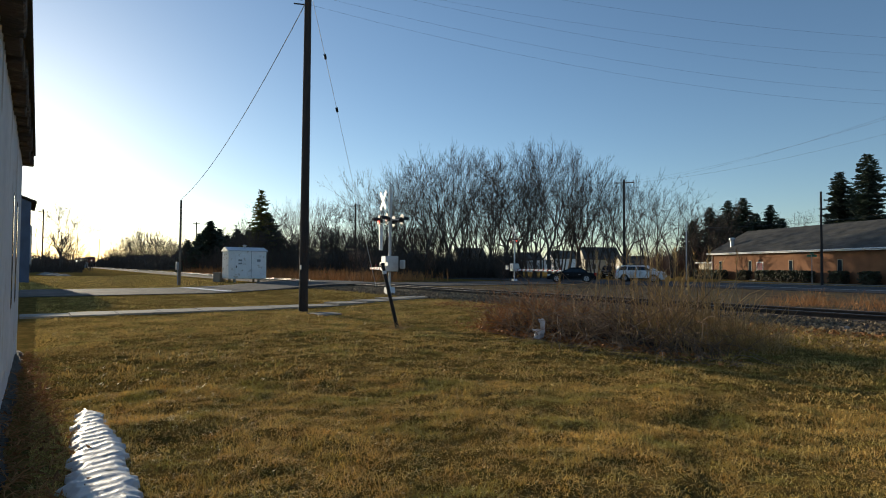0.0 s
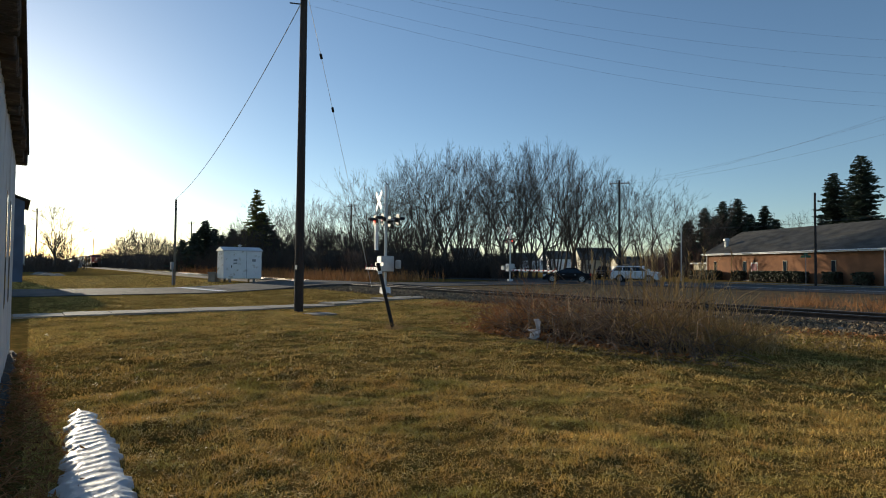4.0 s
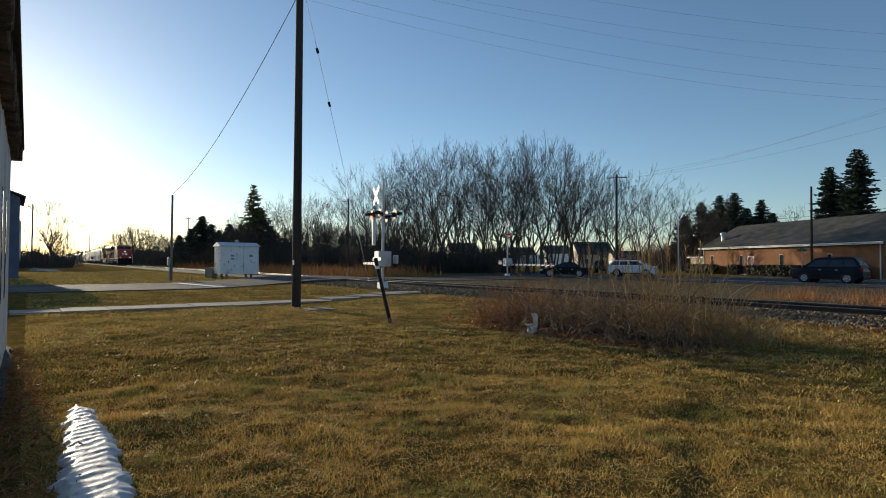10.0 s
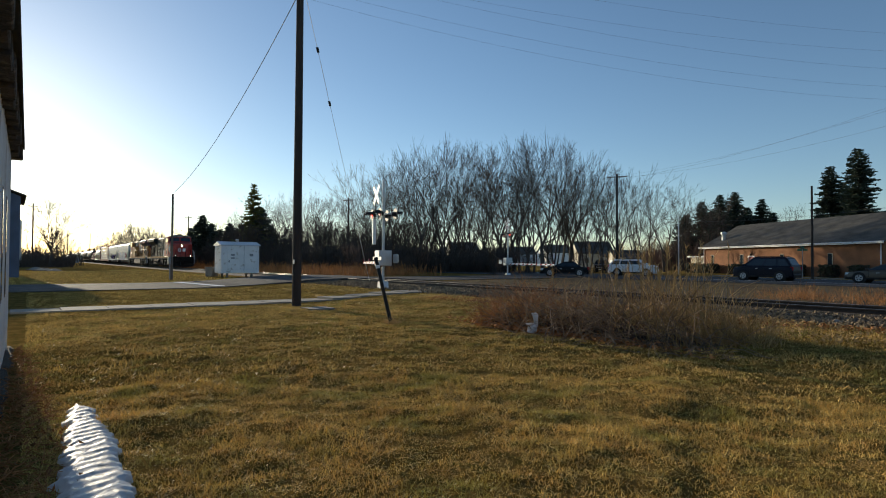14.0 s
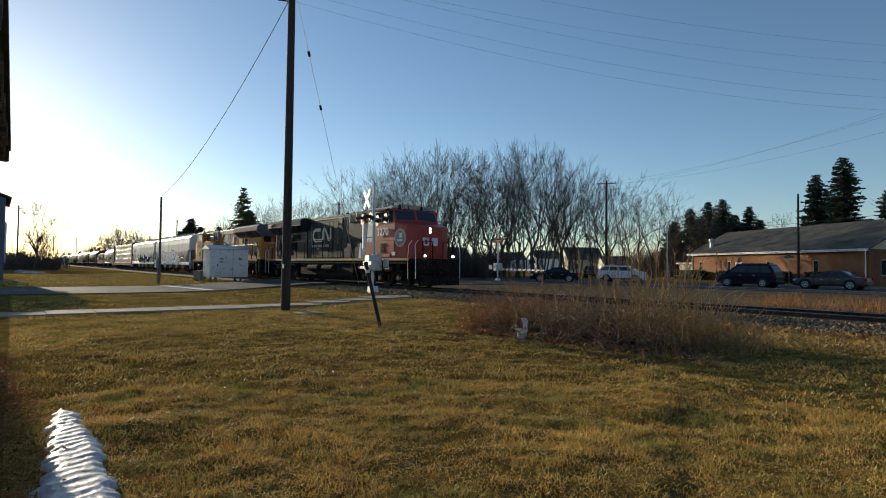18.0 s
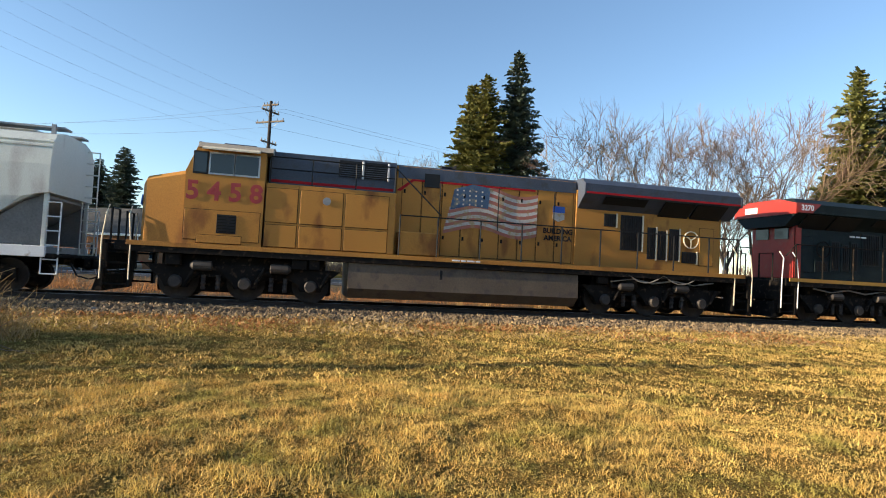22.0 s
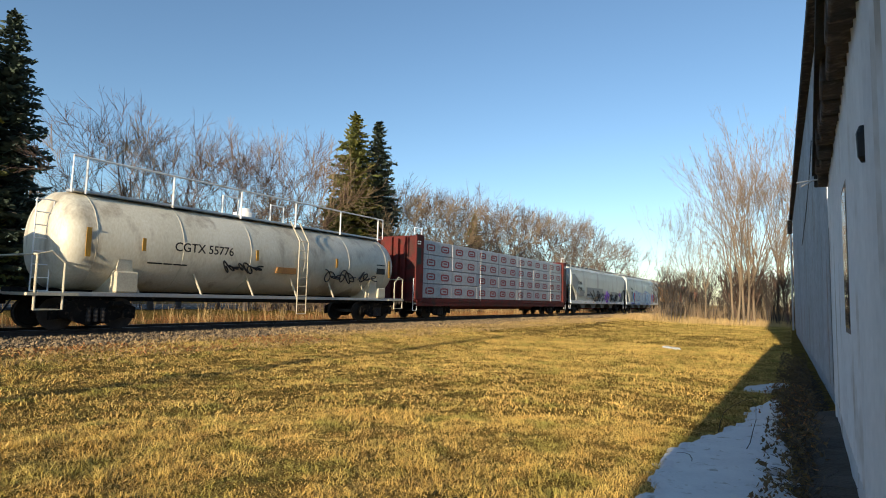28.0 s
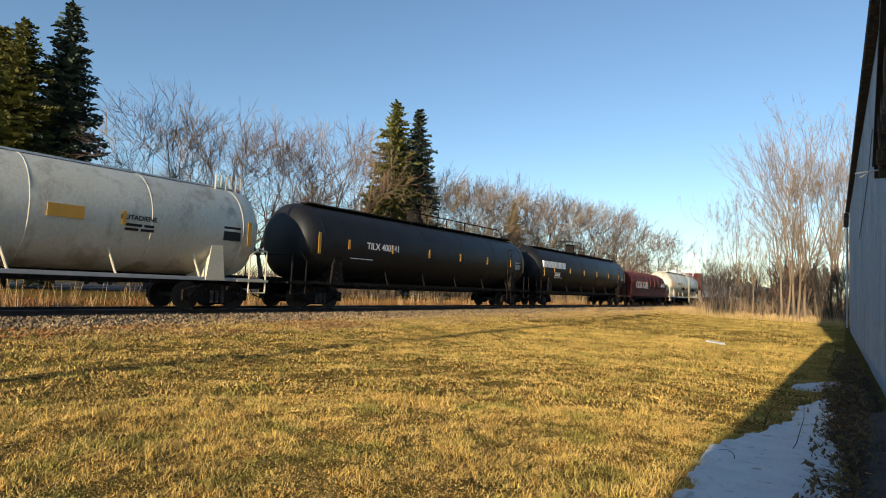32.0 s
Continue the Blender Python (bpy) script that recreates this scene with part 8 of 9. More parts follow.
def bungalow():
    t = thing("signal_hut", "small white ribbed metal signal hut with a grey roof", "signal hut", pose(-49.0, 15.3, 0.22, 0, 0, 88))
    w, d, h = 1.55, 1.05, 2.65
    part("wall", B(-w, w, -d, d, 0.3, h, bevel=0.02), "white", t)
    for i in range(7):
        x = -w + 0.15 + i * (2 * w - 0.3) / 6
        part("rib", B(-w - 0.03, -w + 0.0, -d + 0.1 + i * 0.3, -d + 0.16 + i * 0.3, 0.35, h - 0.05), "white", t)
    part("roof", P([(-d - 0.1, h), (0, h + 0.3), (d + 0.1, h), (d + 0.1, h - 0.06), (-d - 0.1, h - 0.06)], "x", -w - 0.1, w + 0.1), "alu", t, "pale metal roof")
    part("vent", lathe([(h + 0.25, 0.12), (h + 0.42, 0.12), (h + 0.45, 0.2), (h + 0.52, 0.05)], "z", 14), "alu", t)
    part("panel_seam", B(0.28, 0.31, -d - 0.012, -d, 0.35, h - 0.05), "grey", t)
    part("notice", B(0.75, 1.05, -d - 0.012, -d + 0.002, 1.72, 1.92), "grey", t)
    for x in (-0.6,):
        dr = part("door", B(x - 0.45, x + 0.45, -d - 0.03, -d + 0.01, 0.4, 2.3, bevel=0.01), "white", t)
        part("handle", B(x - 0.36, x - 0.3, -d - 0.06, -d - 0.02, 1.2, 1.4), "black", dr)
        part("notice", B(x - 0.18, x + 0.12, -d - 0.036, -d - 0.028, 1.75, 1.9), "grey", dr)
        part("notice", B(x - 0.18, x + 0.12, -d - 0.036, -d - 0.028, 1.5, 1.62), "grey", dr)
    for x in (-1, 1):
        for y in (-0.8, 0.8):
            part("leg", B(x - 0.08, x + 0.08, y - 0.08, y + 0.08, -0.1, 0.32), "concrete", t)
    c = thing("cable_box", "small pale concrete cable box beside the hut", "box", pose(-50.6, 13.7, 0.2, 0, 0, -52))
    part("body", B(-0.4, 0.4, -0.35, 0.35, 0, 0.75, bevel=0.03), "concrete", c)
    part("lid", B(-0.43, 0.43, -0.38, 0.38, 0.75, 0.82, bevel=0.01), "concrete", c)


bungalow()


# ---- vehicles ----


def car(name, label, m, paint, L, W, H, style):
    """A road vehicle facing +x; style: suv or sedan."""
    t = thing(name, label, "car", m, "vehicles at the crossing")
    h, w = L / 2, W / 2
    if style == "suv":
        belt, rear, front, top0, top1, nose, tail = 1.16, -h + 0.06, 1.62, -h + 0.5, 0.72, 0.92, 1.14
        line = ((-h, 0.84, 0.86), (-h + 0.06, 1.12, 0.95), (-h + 0.5, 1.18, 1.0), (0.4, 1.18, 1.0), (1.55, 1.17, 0.99), (h - 0.45, 1.10, 0.96), (h - 0.1, 1.06, 0.88), (h, 0.84, 0.80))
    else:
        belt, rear, front, top0, top1, nose, tail = 0.94, -h + 0.75, 1.22, -0.95, 0.15, 0.74, 0.92
        line = ((-h, 0.66, 0.84), (-h + 0.08, 0.90, 0.93), (-h + 0.8, 0.94, 1.0), (0.4, 0.93, 1.0), (1.2, 0.92, 0.99), (h - 0.6, 0.82, 0.95), (h - 0.12, 0.74, 0.85), (h, 0.58, 0.74))
    rows = []
    for x, z, k in line:
        a = w * k
        rows.append([(x, y, zz) for y, zz in ((-a * 0.9, 0.26), (-a, 0.42), (-a, z - 0.30), (-a * 0.965, z - 0.06), (-a * 0.88, z), (a * 0.88, z), (a * 0.965, z - 0.06), (a, z - 0.30), (a, 0.42), (a * 0.9, 0.26))])
    body = part("body", loft(rows), paint, t)
    lo, hi = w * 0.90, w * 0.70
    part("cabin", loft([[(rear, -lo, belt - 0.02), (front, -lo, belt - 0.02), (front, lo, belt - 0.02), (rear, lo, belt - 0.02)],
                        [(top0, -hi, H - 0.06), (top1, -hi, H - 0.06), (top1, hi, H - 0.06), (top0, hi, H - 0.06)],
                        [(top0 + 0.15, -hi * 0.9, H), (top1 - 0.15, -hi * 0.9, H), (top1 - 0.15, hi * 0.9, H), (top0 + 0.15, hi * 0.9, H)]]), paint, t)

    def side(u, v, s):
        """A place on the cabin's side: u from rear to front, v from belt to roof."""
        x = (rear + (front - rear) * u) * (1 - v) + (top0 + (top1 - top0) * u) * v
        return (x, s * (lo * (1 - v) + hi * v), belt - 0.02 + (H - 0.04 - belt) * v)

    def end(u, v, x0, x1):
        return (x0 * (1 - v) + x1 * v, (2 * u - 1) * (lo * (1 - v) + hi * v), belt - 0.02 + (H - 0.04 - belt) * v)
    for s in (-1, 1):
        for u0, u1 in ((0.05, 0.27), (0.30, 0.56), (0.59, 0.93)):
            part("side_window", plate([side(u0, 0.1, s), side(u1, 0.1, s), side(u1 - (0.03 if u1 > 0.9 else 0), 0.86, s), side(u0 + (0.02 if u0 < 0.1 else 0), 0.86, s)], (0, s, 0.25)), "glass", t)
        part("mirror", B(front - 0.35, front - 0.15, s * (w + 0.1) - 0.1, s * (w + 0.1) + 0.1, belt, belt + 0.16, bevel=0.04), paint, t)
        for x in (-0.75, 0.35):
            part("door_handle", B(x - 0.1, x + 0.1, s * (w + 0.005) - 0.015, s * (w + 0.005) + 0.02, belt - 0.2, belt - 0.16), "alu", body)
            part("door_seam", B(x + 0.55, x + 0.565, s * w - 0.004, s * w + 0.004, 0.42, belt - 0.08), "black", body)
        part("rocker", B(-h + 0.3, h - 0.3, s * w * 0.96 - 0.04, s * w * 0.96 + 0.05, 0.26, 0.40, bevel=0.02), "black", body)
        part("headlight", B(h - 0.34, h - 0.05, s * w * 0.66 - 0.2, s * w * 0.66 + 0.18, nose - 0.16, nose + 0.02, bevel=0.03), "plastic", t)
        part("fog_lamp", B(h - 0.2, h + 0.0, s * w * 0.62 - 0.12, s * w * 0.62 + 0.1, 0.42, 0.50, bevel=0.02), "plastic", t)
        part("tail_light", B(-h - 0.01, -h + 0.22, s * w * 0.82 - 0.1, s * w * 0.82 + 0.1, tail - 0.28, tail, bevel=0.03), "brightred", t)
        for x in (-h * 0.60, h * 0.60):
            part("wheel_arch", lathe([(s * (w - 0.28), 0.1), (s * (w - 0.28), 0.44), (s * (w + 0.006), 0.44), (s * (w + 0.006), 0.1)], "y", 22), "tyre", body).location = (x, 0, 0.36)
            tyre = part("wheel", lathe([(-0.11, 0.22), (-0.11, 0.34), (-0.08, 0.36), (0.08, 0.36), (0.11, 0.34), (0.11, 0.22)], "y", 22), "tyre", t)
            tyre.location = (x, s * (w - 0.08), 0.36)
            rim = part("rim", lathe([(s * 0.02, 0.05), (s * 0.0, 0.10), (s * 0.02, 0.24), (s * 0.0, 0.25)], "y", 14), "alu", tyre)
            rim.location = (0, s * 0.112, 0)
            for k in range(5):
                gap = part("rim_gap", B(-0.035, 0.035, -0.012, 0.012, 0.10, 0.2), "tyre", tyre)
                gap.matrix_basis = pose(0, s * 0.132, 0, 0, 72 * k, 0)
    part("windscreen", plate([end(0.06, 0.06, front, top1), end(0.94, 0.06, front, top1), end(0.92, 0.9, front, top1), end(0.08, 0.9, front, top1)], (1, 0, 0.7)), "glass", t)
    part("rear_window", plate([end(0.08, 0.2, rear, top0), end(0.92, 0.2, rear, top0), end(0.9, 0.88, rear, top0), end(0.1, 0.88, rear, top0)], (-1, 0, 0.5)), "glass", t)
    g = part("grille", B(h - 0.05, h + 0.03, -w * 0.46, w * 0.46, nose - 0.26, nose + 0.0, bevel=0.03), "alu", t)
    part("grille_mesh", B(h + 0.026, h + 0.036, -w * 0.41, w * 0.41, nose - 0.22, nose - 0.04), "black", g)
    part("bumper", B(h - 0.14, h + 0.04, -w * 0.76, w * 0.76, 0.30, 0.5, bevel=0.05), paint, t)
    part("rear_bumper", B(-h - 0.04, -h + 0.14, -w * 0.84, w * 0.84, 0.34, 0.56, bevel=0.05), paint, t)
    part("registration_plate", B(h + 0.036, h + 0.046, -0.15, 0.15, 0.36, 0.46), "white", t)
    if style == "suv":
        for s in (-1, 1):
            part("roof_rail", bars([[(top0 + 0.2, s * hi * 0.86, H - 0.02), (top0 + 0.35, s * hi * 0.86, H + 0.05), (top1 - 0.35, s * hi * 0.86, H + 0.05), (top1 - 0.2, s * hi * 0.86, H - 0.02)]], 0.02), "black", t)
    return t


SUV = car("suv", "dark blue sport utility vehicle waiting on the street", pose(60, 56, 0.24, 0, 0, 180), "carblue", 4.75, 2.0, 1.92, "suv")
LATE = car("sedan", "dusty grey-brown sedan stopped behind another vehicle on the street", pose(60, 51.2, 0.24, 0, 0, 180), "carbrown", 5.0, 1.88, 1.45, "sedan")
car("sedan", "dark sedan stopped at the crossing gate", pose(*bearing(130.6, 58), 0.24, 0, 0, 218), "carblack", 4.75, 1.85, 1.45, "sedan")
car("suv", "white sport utility vehicle stopped near the crossing", pose(*bearing(124.2, 64), 0.24, 0, 0, 22), "white", 4.9, 1.95, 1.72, "suv")
car("suv", "dark parked vehicle in front of the houses", pose(*bearing(127.1, 84), 0.24, 0, 0, -60), "carblack", 4.8, 1.9, 1.75, "suv")

# ---- the brick hall, houses and far buildings ----


def brick_hall():
    ang = -28.3
    t = thing("brick_hall", "long low red brick hall with a grey shingle roof", "hall", pose(-43.2, 81.2, 0.2, 0, 0, ang))
    L, D, h = 28.7, 12.0, 3.7
    part("wall", B(0, L, 0, D, -0.3, h), "brick", t)
    part("roof", P([(-0.5, h), (D / 2, 7.1), (D + 0.5, h), (D + 0.5, h - 0.12), (D / 2, 6.98), (-0.5, h - 0.12)], "x", -0.5, L + 0.4), "shingle", t)
    for gx in (0.0, L - 0.12):
        part("gable", P([(0, h - 0.02), (D / 2, 6.9), (D, h - 0.02)], "x", gx, gx + 0.12), "cream", t)
    part("fascia", B(-0.5, L + 0.4, -0.56, -0.5, h - 0.22, h + 0.02), "white", t)
    part("gutter", rod(bmesh.new(), (-0.5, -0.62, h - 0.05), (L + 0.4, -0.62, h - 0.05), 0.06, n=8), "white", t)
    for x in (0.06, L - 0.3):
        part("downpipe", rod(bmesh.new(), (x, -0.1, 0), (x, -0.1, h - 0.1), 0.06, n=8), "white", t)
    for x in (1.91, 8.14, 15.3, 22.33, 30.3):
        f = part("window", B(x - 0.32, x + 0.32, -0.05, 0.03, 1.1, 2.6, bevel=0.01), "cream", t)
        part("pane", B(x - 0.27, x + 0.27, -0.06, -0.03, 1.16, 2.54), "glass", f)
        part("sill", B(x - 0.4, x + 0.4, -0.12, 0.02, 1.02, 1.1), "concrete", f)
    d = part("door", B(9.47, 10.47, -0.05, 0.02, 0, 2.3, bevel=0.01), "emblem", t, "dark red door")
    part("door_frame", B(9.37, 10.57, -0.03, 0.0, 0, 2.42), "white", d)
    part("step", B(9.17, 10.77, -1.0, -0.02, -0.1, 0.16), "concrete", t)
    ch = part("roof_ventilator", lathe([(0, 0.28), (0.9, 0.28), (0.95, 0.42), (1.25, 0.42), (1.35, 0.15)], "z", 14), "alu", t, "pale round roof ventilator")
    ch.location = (2.2, 1.6, 4.6)
    part("wall_lamp", B(9.87, 10.07, -0.15, -0.02, 2.5, 2.7), "black", t)
    a = thing("annex", "low cream annex beside the brick hall", "annex", pose(-45.8, 84.5, 0.2, 0, 0, ang))
    part("wall", B(-2.2, 2.0, 0, 6, -0.2, 2.3), "cream", a)
    part("roof", B(-2.5, 2.1, -0.4, 6.3, 2.3, 2.5), "white", a)
    rnd = random.Random(6)
    for i in range(12):
        x0 = (-2.6, -0.9, 0.8, 2.5, 7.4, 11.0, 12.7, 14.4, 16.1, 17.8, 22.3, 26.0)[i]
        hb = thing("hedge", "clipped dark hedge against the brick wall", "hedge", t.matrix_basis @ pose(x0, -1.0, 0), "hedges")
        vs, fs = [], []
        for k in range(900):
            p = Vector((rnd.uniform(0, 1.7), rnd.uniform(-0.55, 0.55), rnd.uniform(0, 1.3)))
            s = 0.09
            e = Euler((rnd.uniform(0, 6), rnd.uniform(0, 6), 0)).to_matrix()
            n = len(vs)
            for u, v_ in ((-s, -s), (s, -s), (s, s), (-s, s)):
                q = p + e @ Vector((u, v_, 0))
                vs.append((q.x, q.y, max(0, q.z)))
            fs.append((n, n + 1, n + 2, n + 3))
        tagged(raw("foliage", vs, fs, "hedge", hb), kind="stuff")


brick_hall()
hx = lambda a, r, turn: pose(*bearing(a, r), 0.2, 0, 0, turn)
small_building("house", "cream house with a dark gabled roof and sunlit end wall", "house", hx(128.1, 160, 57), 9.5, 7.5, 3.7, 7.0, "cream", "shingle", "x", wins=((-2.5, 1.2, 1.0, 1.3), (1.5, 1.2, 1.0, 1.3)), doors=((3.6, 1.0, 2.1),))
small_building("house", "low cream wing with a dark roof", "house", hx(126.5, 158, -30), 5.0, 6, 2.9, 4.4, "cream", "shingle", "y", wins=((1.2, 1.0, 0.9, 1.2),), doors=((-1.0, 1.0, 2.1),))
small_building("house", "white house behind bare trees", "house", hx(131.6, 190, -25), 8, 9, 4.4, 7.0, "white", "shingle", "y", wins=((-1.8, 2.6, 0.9, 1.3), (1.8, 2.6, 0.9, 1.3)), doors=((0, 1.0, 2.1),))
small_building("house", "pale house behind bare trees", "house", hx(135.0, 200, -25), 7, 9, 4.0, 6.6, "white", "shingle", "y", wins=((-1.5, 2.4, 0.9, 1.3),), doors=((1.2, 1.0, 2.1),))
small_building("garage", "cream garage with a sunlit gabled front", "garage", hx(125.0, 148, -32), 4.6, 7, 2.7, 4.4, "cream", "shingle", "y", doors=((0, 3.0, 2.1),))
small_building("outbuilding", "long low beige outbuilding with a dark roof", "outbuilding", hx(122.4, 140, 18), 10.5, 5, 2.3, 3.4, "cream", "shingle", "x", wins=((-2.5, 1.0, 0.9, 0.9), (2.2, 1.0, 0.9, 0.9)))
small_building("house", "far cream house among trees", "house", hx(140.8, 150, -25), 8, 7, 4, 6.4, "cream", "shingle", "y", wins=((-1.5, 2.0, 0.9, 1.3), (1.5, 2.0, 0.9, 1.3)))
small_building("blue_building", "dark blue metal-clad building past the road", "building", pose(-66, -4.2, 0, 0, 0, 0), 10, 9.6, 7.0, 9.0, "darkblue", "eave", "x", 0.4)
small_building("silver_shed", "small pale blue shed by the far field", "shed", pose(-226, 4.0, 0.1, 0, 0, -80), 3.8, 5, 2.0, 3.0, "bluesiding", "shingle", "y")
small_building("silver_shed", "far pale metal shed beside the track", "shed", pose(-250, 17.5, 0.1, 0, 0, -80), 4, 6, 1.9, 2.7, "bluesiding", "alu", "y")
silo = thing("grain_silo", "distant grey metal silo", "silo", pose(-150, -0.6, 0))
part("drum", lathe([(0, 2.4), (9.5, 2.4), (9.6, 2.3)], "z", 24), "alu", silo)
part("roof_cone", lathe([(9.6, 2.5), (11.2, 0.3), (11.4, 0.3)], "z", 24), "alu", silo)


def tarp_pile(x, y, turn, w):
    t = thing("tarp_heap", "low heap of boards under a grey-white tarpaulin", "heap", pose(x, y, 0.0, 0, 0, turn), "tarp heaps")
    bm = bmesh.new()
    bmesh.ops.create_grid(bm, x_segments=16, y_segments=10, size=0.5)
    for v in bm.verts:
        ed = max(abs(v.co.x), abs(v.co.y)) * 2
        v.co.z = (0.24 * (1 - ed ** 3) + 0.30 * noise.noise((v.co.x * 9, v.co.y * 7, x))) if ed < 0.99 else 0.0
        v.co.x *= w
        v.co.y *= 1.8
    part("tarpaulin", bm, "concrete", t, "", True)
    for k in range(5):
        part("board", B(-w * 0.4 + 0.12 * k, w * 0.3 - 0.3 * k, 0.5 + 0.14 * k, 0.6 + 0.14 * k, 0.05 * k, 0.05 * k + 0.1), "wood", t)
    part("board", B(-w * 0.45, w * 0.4, -1.05, -0.9, 0, 0.12), "wood", t)


tarp_pile(-92, 4.0, 20, 4.5)
tarp_pile(-104, 3.2, -15, 3.5)

# street furniture beyond the track
sp = thing("street_sign", "green street sign on a thin post", "street sign", pose(*bearing(110.4, 66), 0.2))
part("post", rod(bmesh.new(), (0, 0, 0), (0, 0, 2.9), 0.035, n=8), "grey", sp)
part("blade", B(-0.45, 0.45, -0.012, 0.012, 2.7, 2.92), "greenmetal", sp)
part("blade", B(-0.012, 0.012, -0.45, 0.45, 2.93, 3.13), "greenmetal", sp)

# ---- snow, stones and litter on the lawn ----


def snow_patch(x, y, turn, w, d, seed, ridges, label, taper=0.3):
    t = thing("snow_patch", label, "snow", pose(x, y, 0.012, 0, 0, turn), "snow patches", "structure")
    bm = bmesh.new()
    bmesh.ops.create_grid(bm, x_segments=150, y_segments=36, size=0.5)
    for v in bm.verts:
        u, q = v.co.x * 2, v.co.y * 2
        edge = (1 - taper * (u + 1) / 2) * (1 - 0.16 * noise.noise((u * 3, seed, q)) - 0.16 * noise.noise((u * 9 * w / 4, seed, 4 + q)) - 0.12 * noise.noise((u * 24 * w / 4, seed, 9)))
        f = 1 - max(abs(u) ** 6, (abs(q) / max(0.12, edge)) ** 4)
        z = 0.04 * min(1, max(0, f) * 2) + 0.012 * noise.noise((u * 6 * w / 4, q * 3, seed)) + 0.008 * noise.noise((u * 30 * w / 4, q * 6, seed))
        if ridges:
            z += 0.013 * math.sin(u * 40 + q * 3 + 3.5 * noise.noise((u * 5, q * 2, seed))) * (1 if f > 0 else 0)
        v.co = Vector((v.co.x * w, v.co.y * d, z if f > 0 else -0.06))
    part("snow_crust", bm, "snow", t, "", True)


def snow_strip(edges, seed, ridges, label):
    """A long melting strip between two ragged edges."""
    xs, lo, hi = edges
    t = thing("snow_patch", label, "snow", pose(0, 0, 0.012), "snow patches", "structure")
    bm = bmesh.new()
    nx, ny = 260, 60
    x0, x1 = xs[0], xs[-1]
    rows = []
    for i in range(nx + 1):
        x = x0 + (x1 - x0) * i / nx
        a, b = np.interp(x, xs, lo), np.interp(x, xs, hi)
        row = []
        for j in range(ny + 1):
            y = a - 0.15 + (b - a + 0.3) * j / ny
            rag = 0.10 * noise.noise((x * 2.2, y * 3, seed)) + 0.15 * noise.noise((x * 5, y * 2.5, seed + 3)) + 0.12 * noise.noise((x * 12, y * 5, seed + 6))
            f = min(y - a, b - y, (x - x0) * 0.6, (x1 - x) * 0.6) + (rag if not ridges else rag * 0.35)
            z = -0.05 if f < 0 else min(0.045, 0.01 + f * 0.5)
            if f > 0:
                z += (0.005 if ridges else 0.012) * noise.noise((x * 5, y * 5, seed)) + (0.003 if ridges else 0.006) * noise.noise((x * 16, y * 16, seed))
                if ridges:
                    z += 0.008 * (0.5 + 0.5 * math.sin(x * 46 + y * 14 + 2.2 * noise.noise((x * 3, y * 5, seed)))) ** 1.6 * min(1, f * 9)
            row.append(bm.verts.new((x, y, z)))
        rows.append(row)
    for p_, q_ in zip(rows, rows[1:]):
        for j in range(ny):
            bm.faces.new((p_[j], q_[j], q_[j + 1], p_[j + 1]))
    part("snow_crust", bm, "snow", t, "", True)


snow_strip(SNOW_W, 1.0, True, "melting ridged strip of old snow on the grass")
snow_strip(SNOW_E, 2.0, False, "melting bluish strip of old snow in shade")
snow_patch(13.4, 0.42, -20, 1.3, 0.5, 3.0, False, "small melting patch of old snow", 0.5)
snow_patch(22.6, 3.9, 40, 0.9, 0.28, 4.0, False, "small pale remnant of old snow on grass")
st = thing("pale_stone", "pale rounded stone on the ballast edge", "stone", pose(-5.2, 15.95, 0.2))
bm = bmesh.new()
bmesh.ops.create_icosphere(bm, subdivisions=2, radius=0.13)
for v in bm.verts:
    v.co.z *= 0.7
    v.co += v.normal * 0.03 * noise.noise(v.co * 8)
part("stone", bm, "concrete", st, "", True)
tagged(part("stone_white", B(-0.12, 0.12, -0.09, 0.09, 0, 0.14, bevel=0.03), "concrete", thing("pale_stone", "pale stone at the lawn's end", "stone", pose(56.0, 6.0, 0.0))))
strands("wall_litter", "dead twigs and leaves along the shed wall", 2400, (10.0, -0.12), (8.5, 0.34), 0.32, 0.005, "twig", 51, 0.5)
leaf_litter("leaf_litter", "brown dead leaves on the soil along the shed wall", 2600, (2.0, 22.0, -0.3, 0.35), 0.03, "drygrass", 63, 0.16)
leaf_litter("leaf_litter", "rust-brown dead leaves along the shed wall", 900, (-9.0, 14.0, -0.2, 0.5), 0.028, "rust_leaf", 64, 0.10)
strands("wall_litter", "dead grass along the shed wall", 1600, (11.0, -0.05), (9.0, 0.3), 0.25, 0.006, "drygrass", 53, 0.6)
strands("wall_litter", "dead twigs and leaves along the shed wall", 900, (-7.0, 0.12), (6.0, 0.24), 0.3, 0.006, "rust_leaf", 52, 0.35)
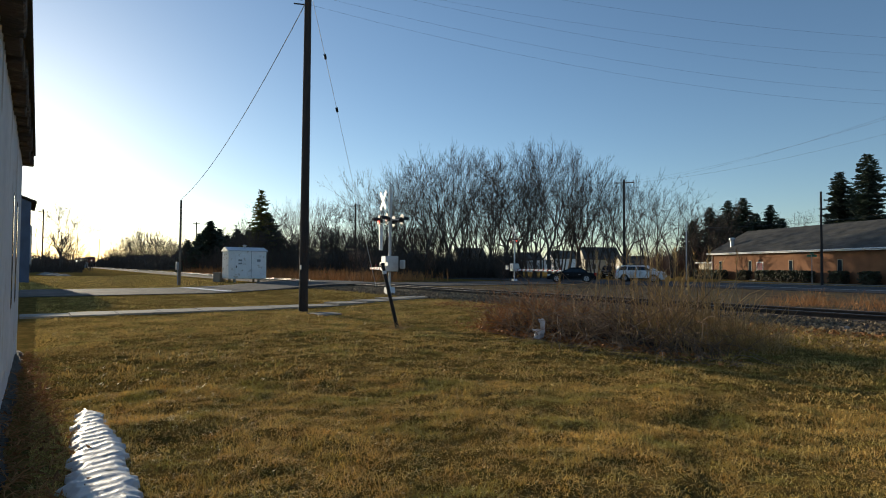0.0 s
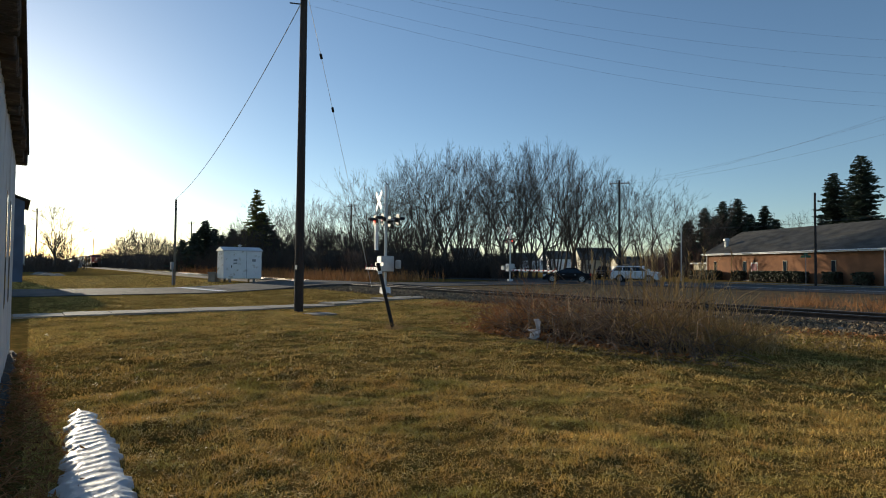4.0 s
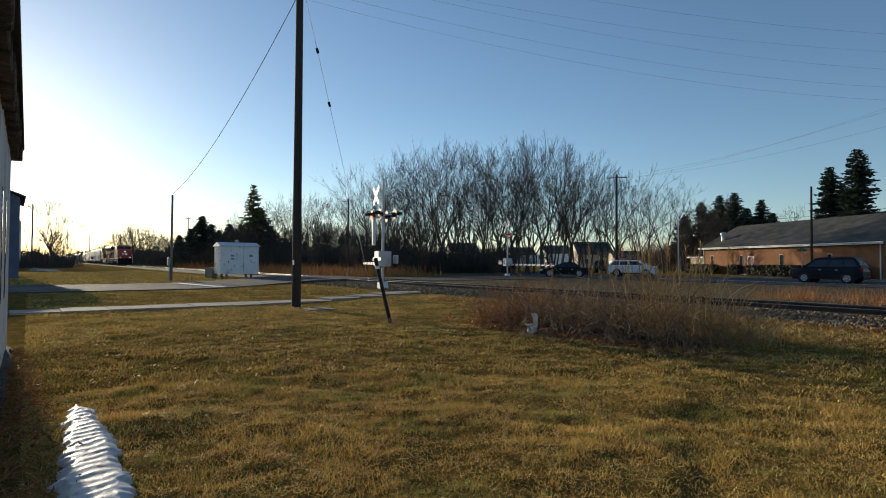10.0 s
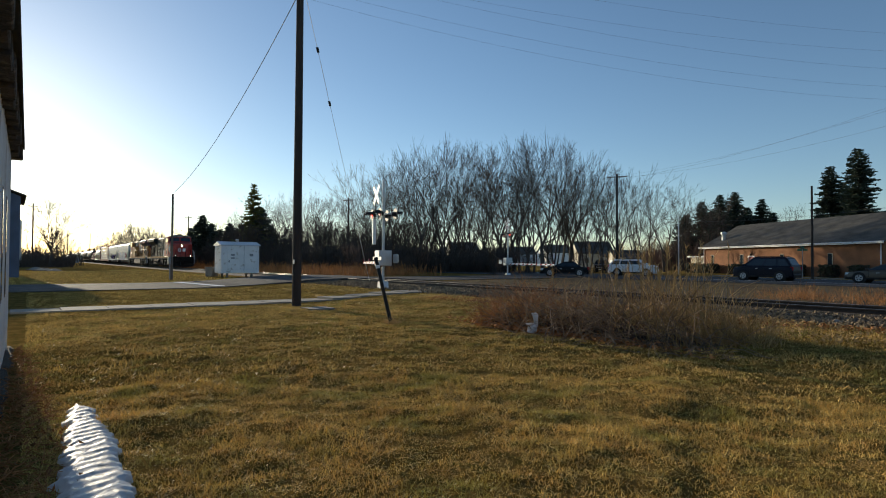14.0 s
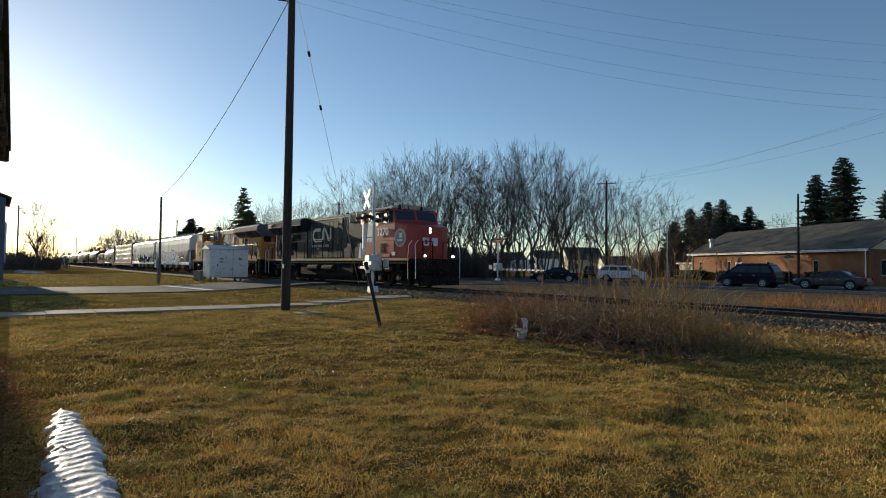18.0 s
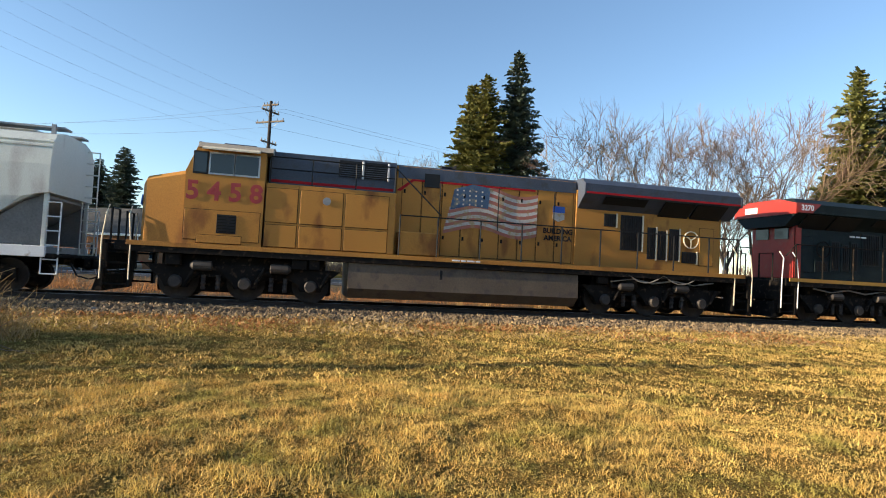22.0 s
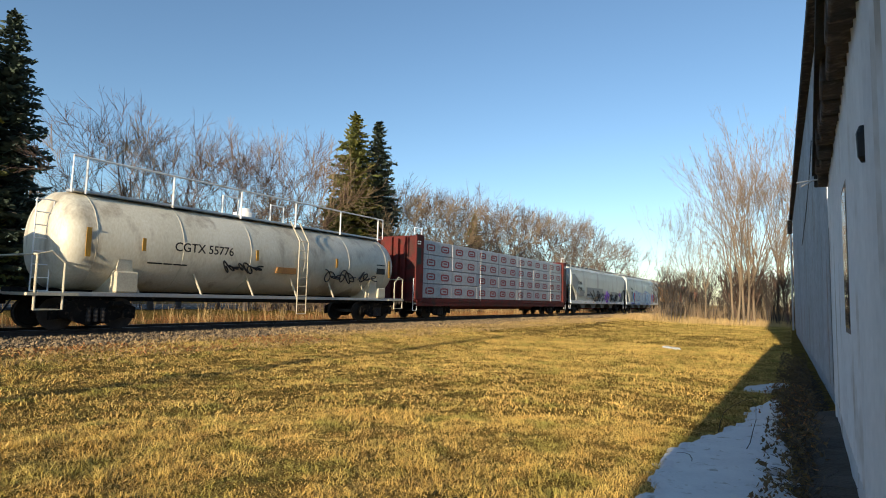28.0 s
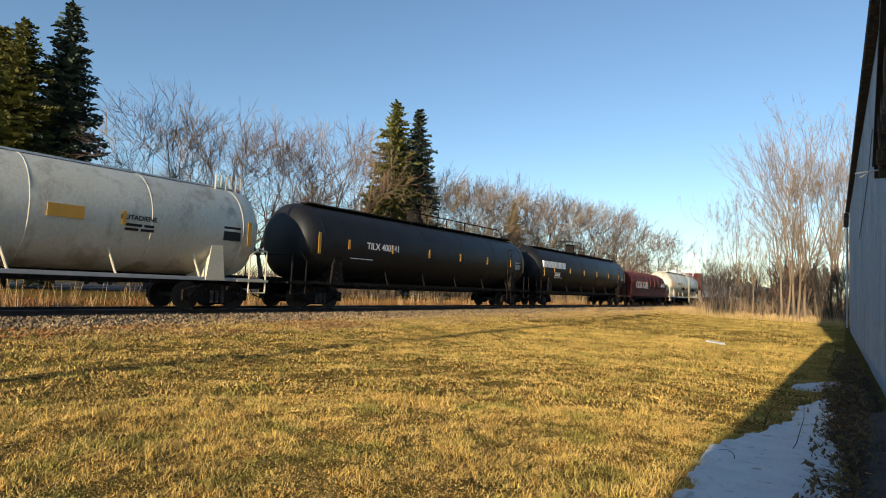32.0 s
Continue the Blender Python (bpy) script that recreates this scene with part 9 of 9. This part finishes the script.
for k, (x, y) in enumerate(((7.3, 0.5), (5.9, 0.3), (8.4, 0.85), (6.4, 0.95))):
    strands("loose_twig", "long bare twig sticking out of the snow", 1, (x, y), (0.05, 0.05), 0.9, 0.006, "twig", 90 + k, 1.2)


# ---- what moves ----
# where the front of the train is along the track at each time
FRONT = [(0, -303.4), (3, -257.0), (6, -210.6), (9, -163.6), (11, -132.5), (13, -101.0), (14.5, -77.3), (16.5, -45.9), (17, -38.6), (18, -23.6), (19, -8.2), (20, 7.2), (21, 22.7), (22, 38.4), (23, 54.6), (24, 70.4), (25, 86.3), (26, 102.5), (28, 135.4), (30, 167.5), (32, 199.4)]


def front_at(t):
    for (t0, x0), (t1, x1) in zip(FRONT, FRONT[1:]):
        if t <= t1:
            return x0 + (x1 - x0) * (t - t0) / (t1 - t0)
    return FRONT[-1][1]


def on_track(x):
    d = math.degrees(math.atan2(track_y(x + 4) - track_y(x - 4), 8.0))
    return pose(x, track_y(x), RAIL_Z, 0, 0, d)


def motions():
    # the blue vehicle rolls up from the east and stops; a second comes up behind it
    road = lambda x, y=50.2: pose(x, y, 0.24, 0, 0, 180)
    walk(SUV, [(0, road(22.0)), (7, road(-7.2)), (8, road(-11.2)), (8.5, road(-12.68)), (9, road(-14.05)), (9.5, road(-15.41)), (10, road(-16.74)), (10.5, road(-18.0)), (11, road(-19.07)), (11.5, road(-19.89)), (12, road(-20.52)), (13, road(-21.25)), (14, road(-21.4)), (16.5, road(-21.68)), (17.5, road(-21.7)), (32, road(-21.7))])
    walk(LATE, [(0, road(80.0, 51.2)), (12, road(-8.0, 51.2)), (13, road(-11.6, 51.2)), (14, road(-13.41, 51.2)), (14.5, road(-14.06, 51.2)), (15.5, road(-15.05, 51.2)), (16.5, road(-15.74, 51.2)), (17, road(-15.91, 51.2)), (18, road(-16.04, 51.2)), (32, road(-16.05, 51.2))])
    for ob, back in TRAIN:
        walk(ob, [(t, on_track(front_at(t) - back)) for t, _ in FRONT])


motions()
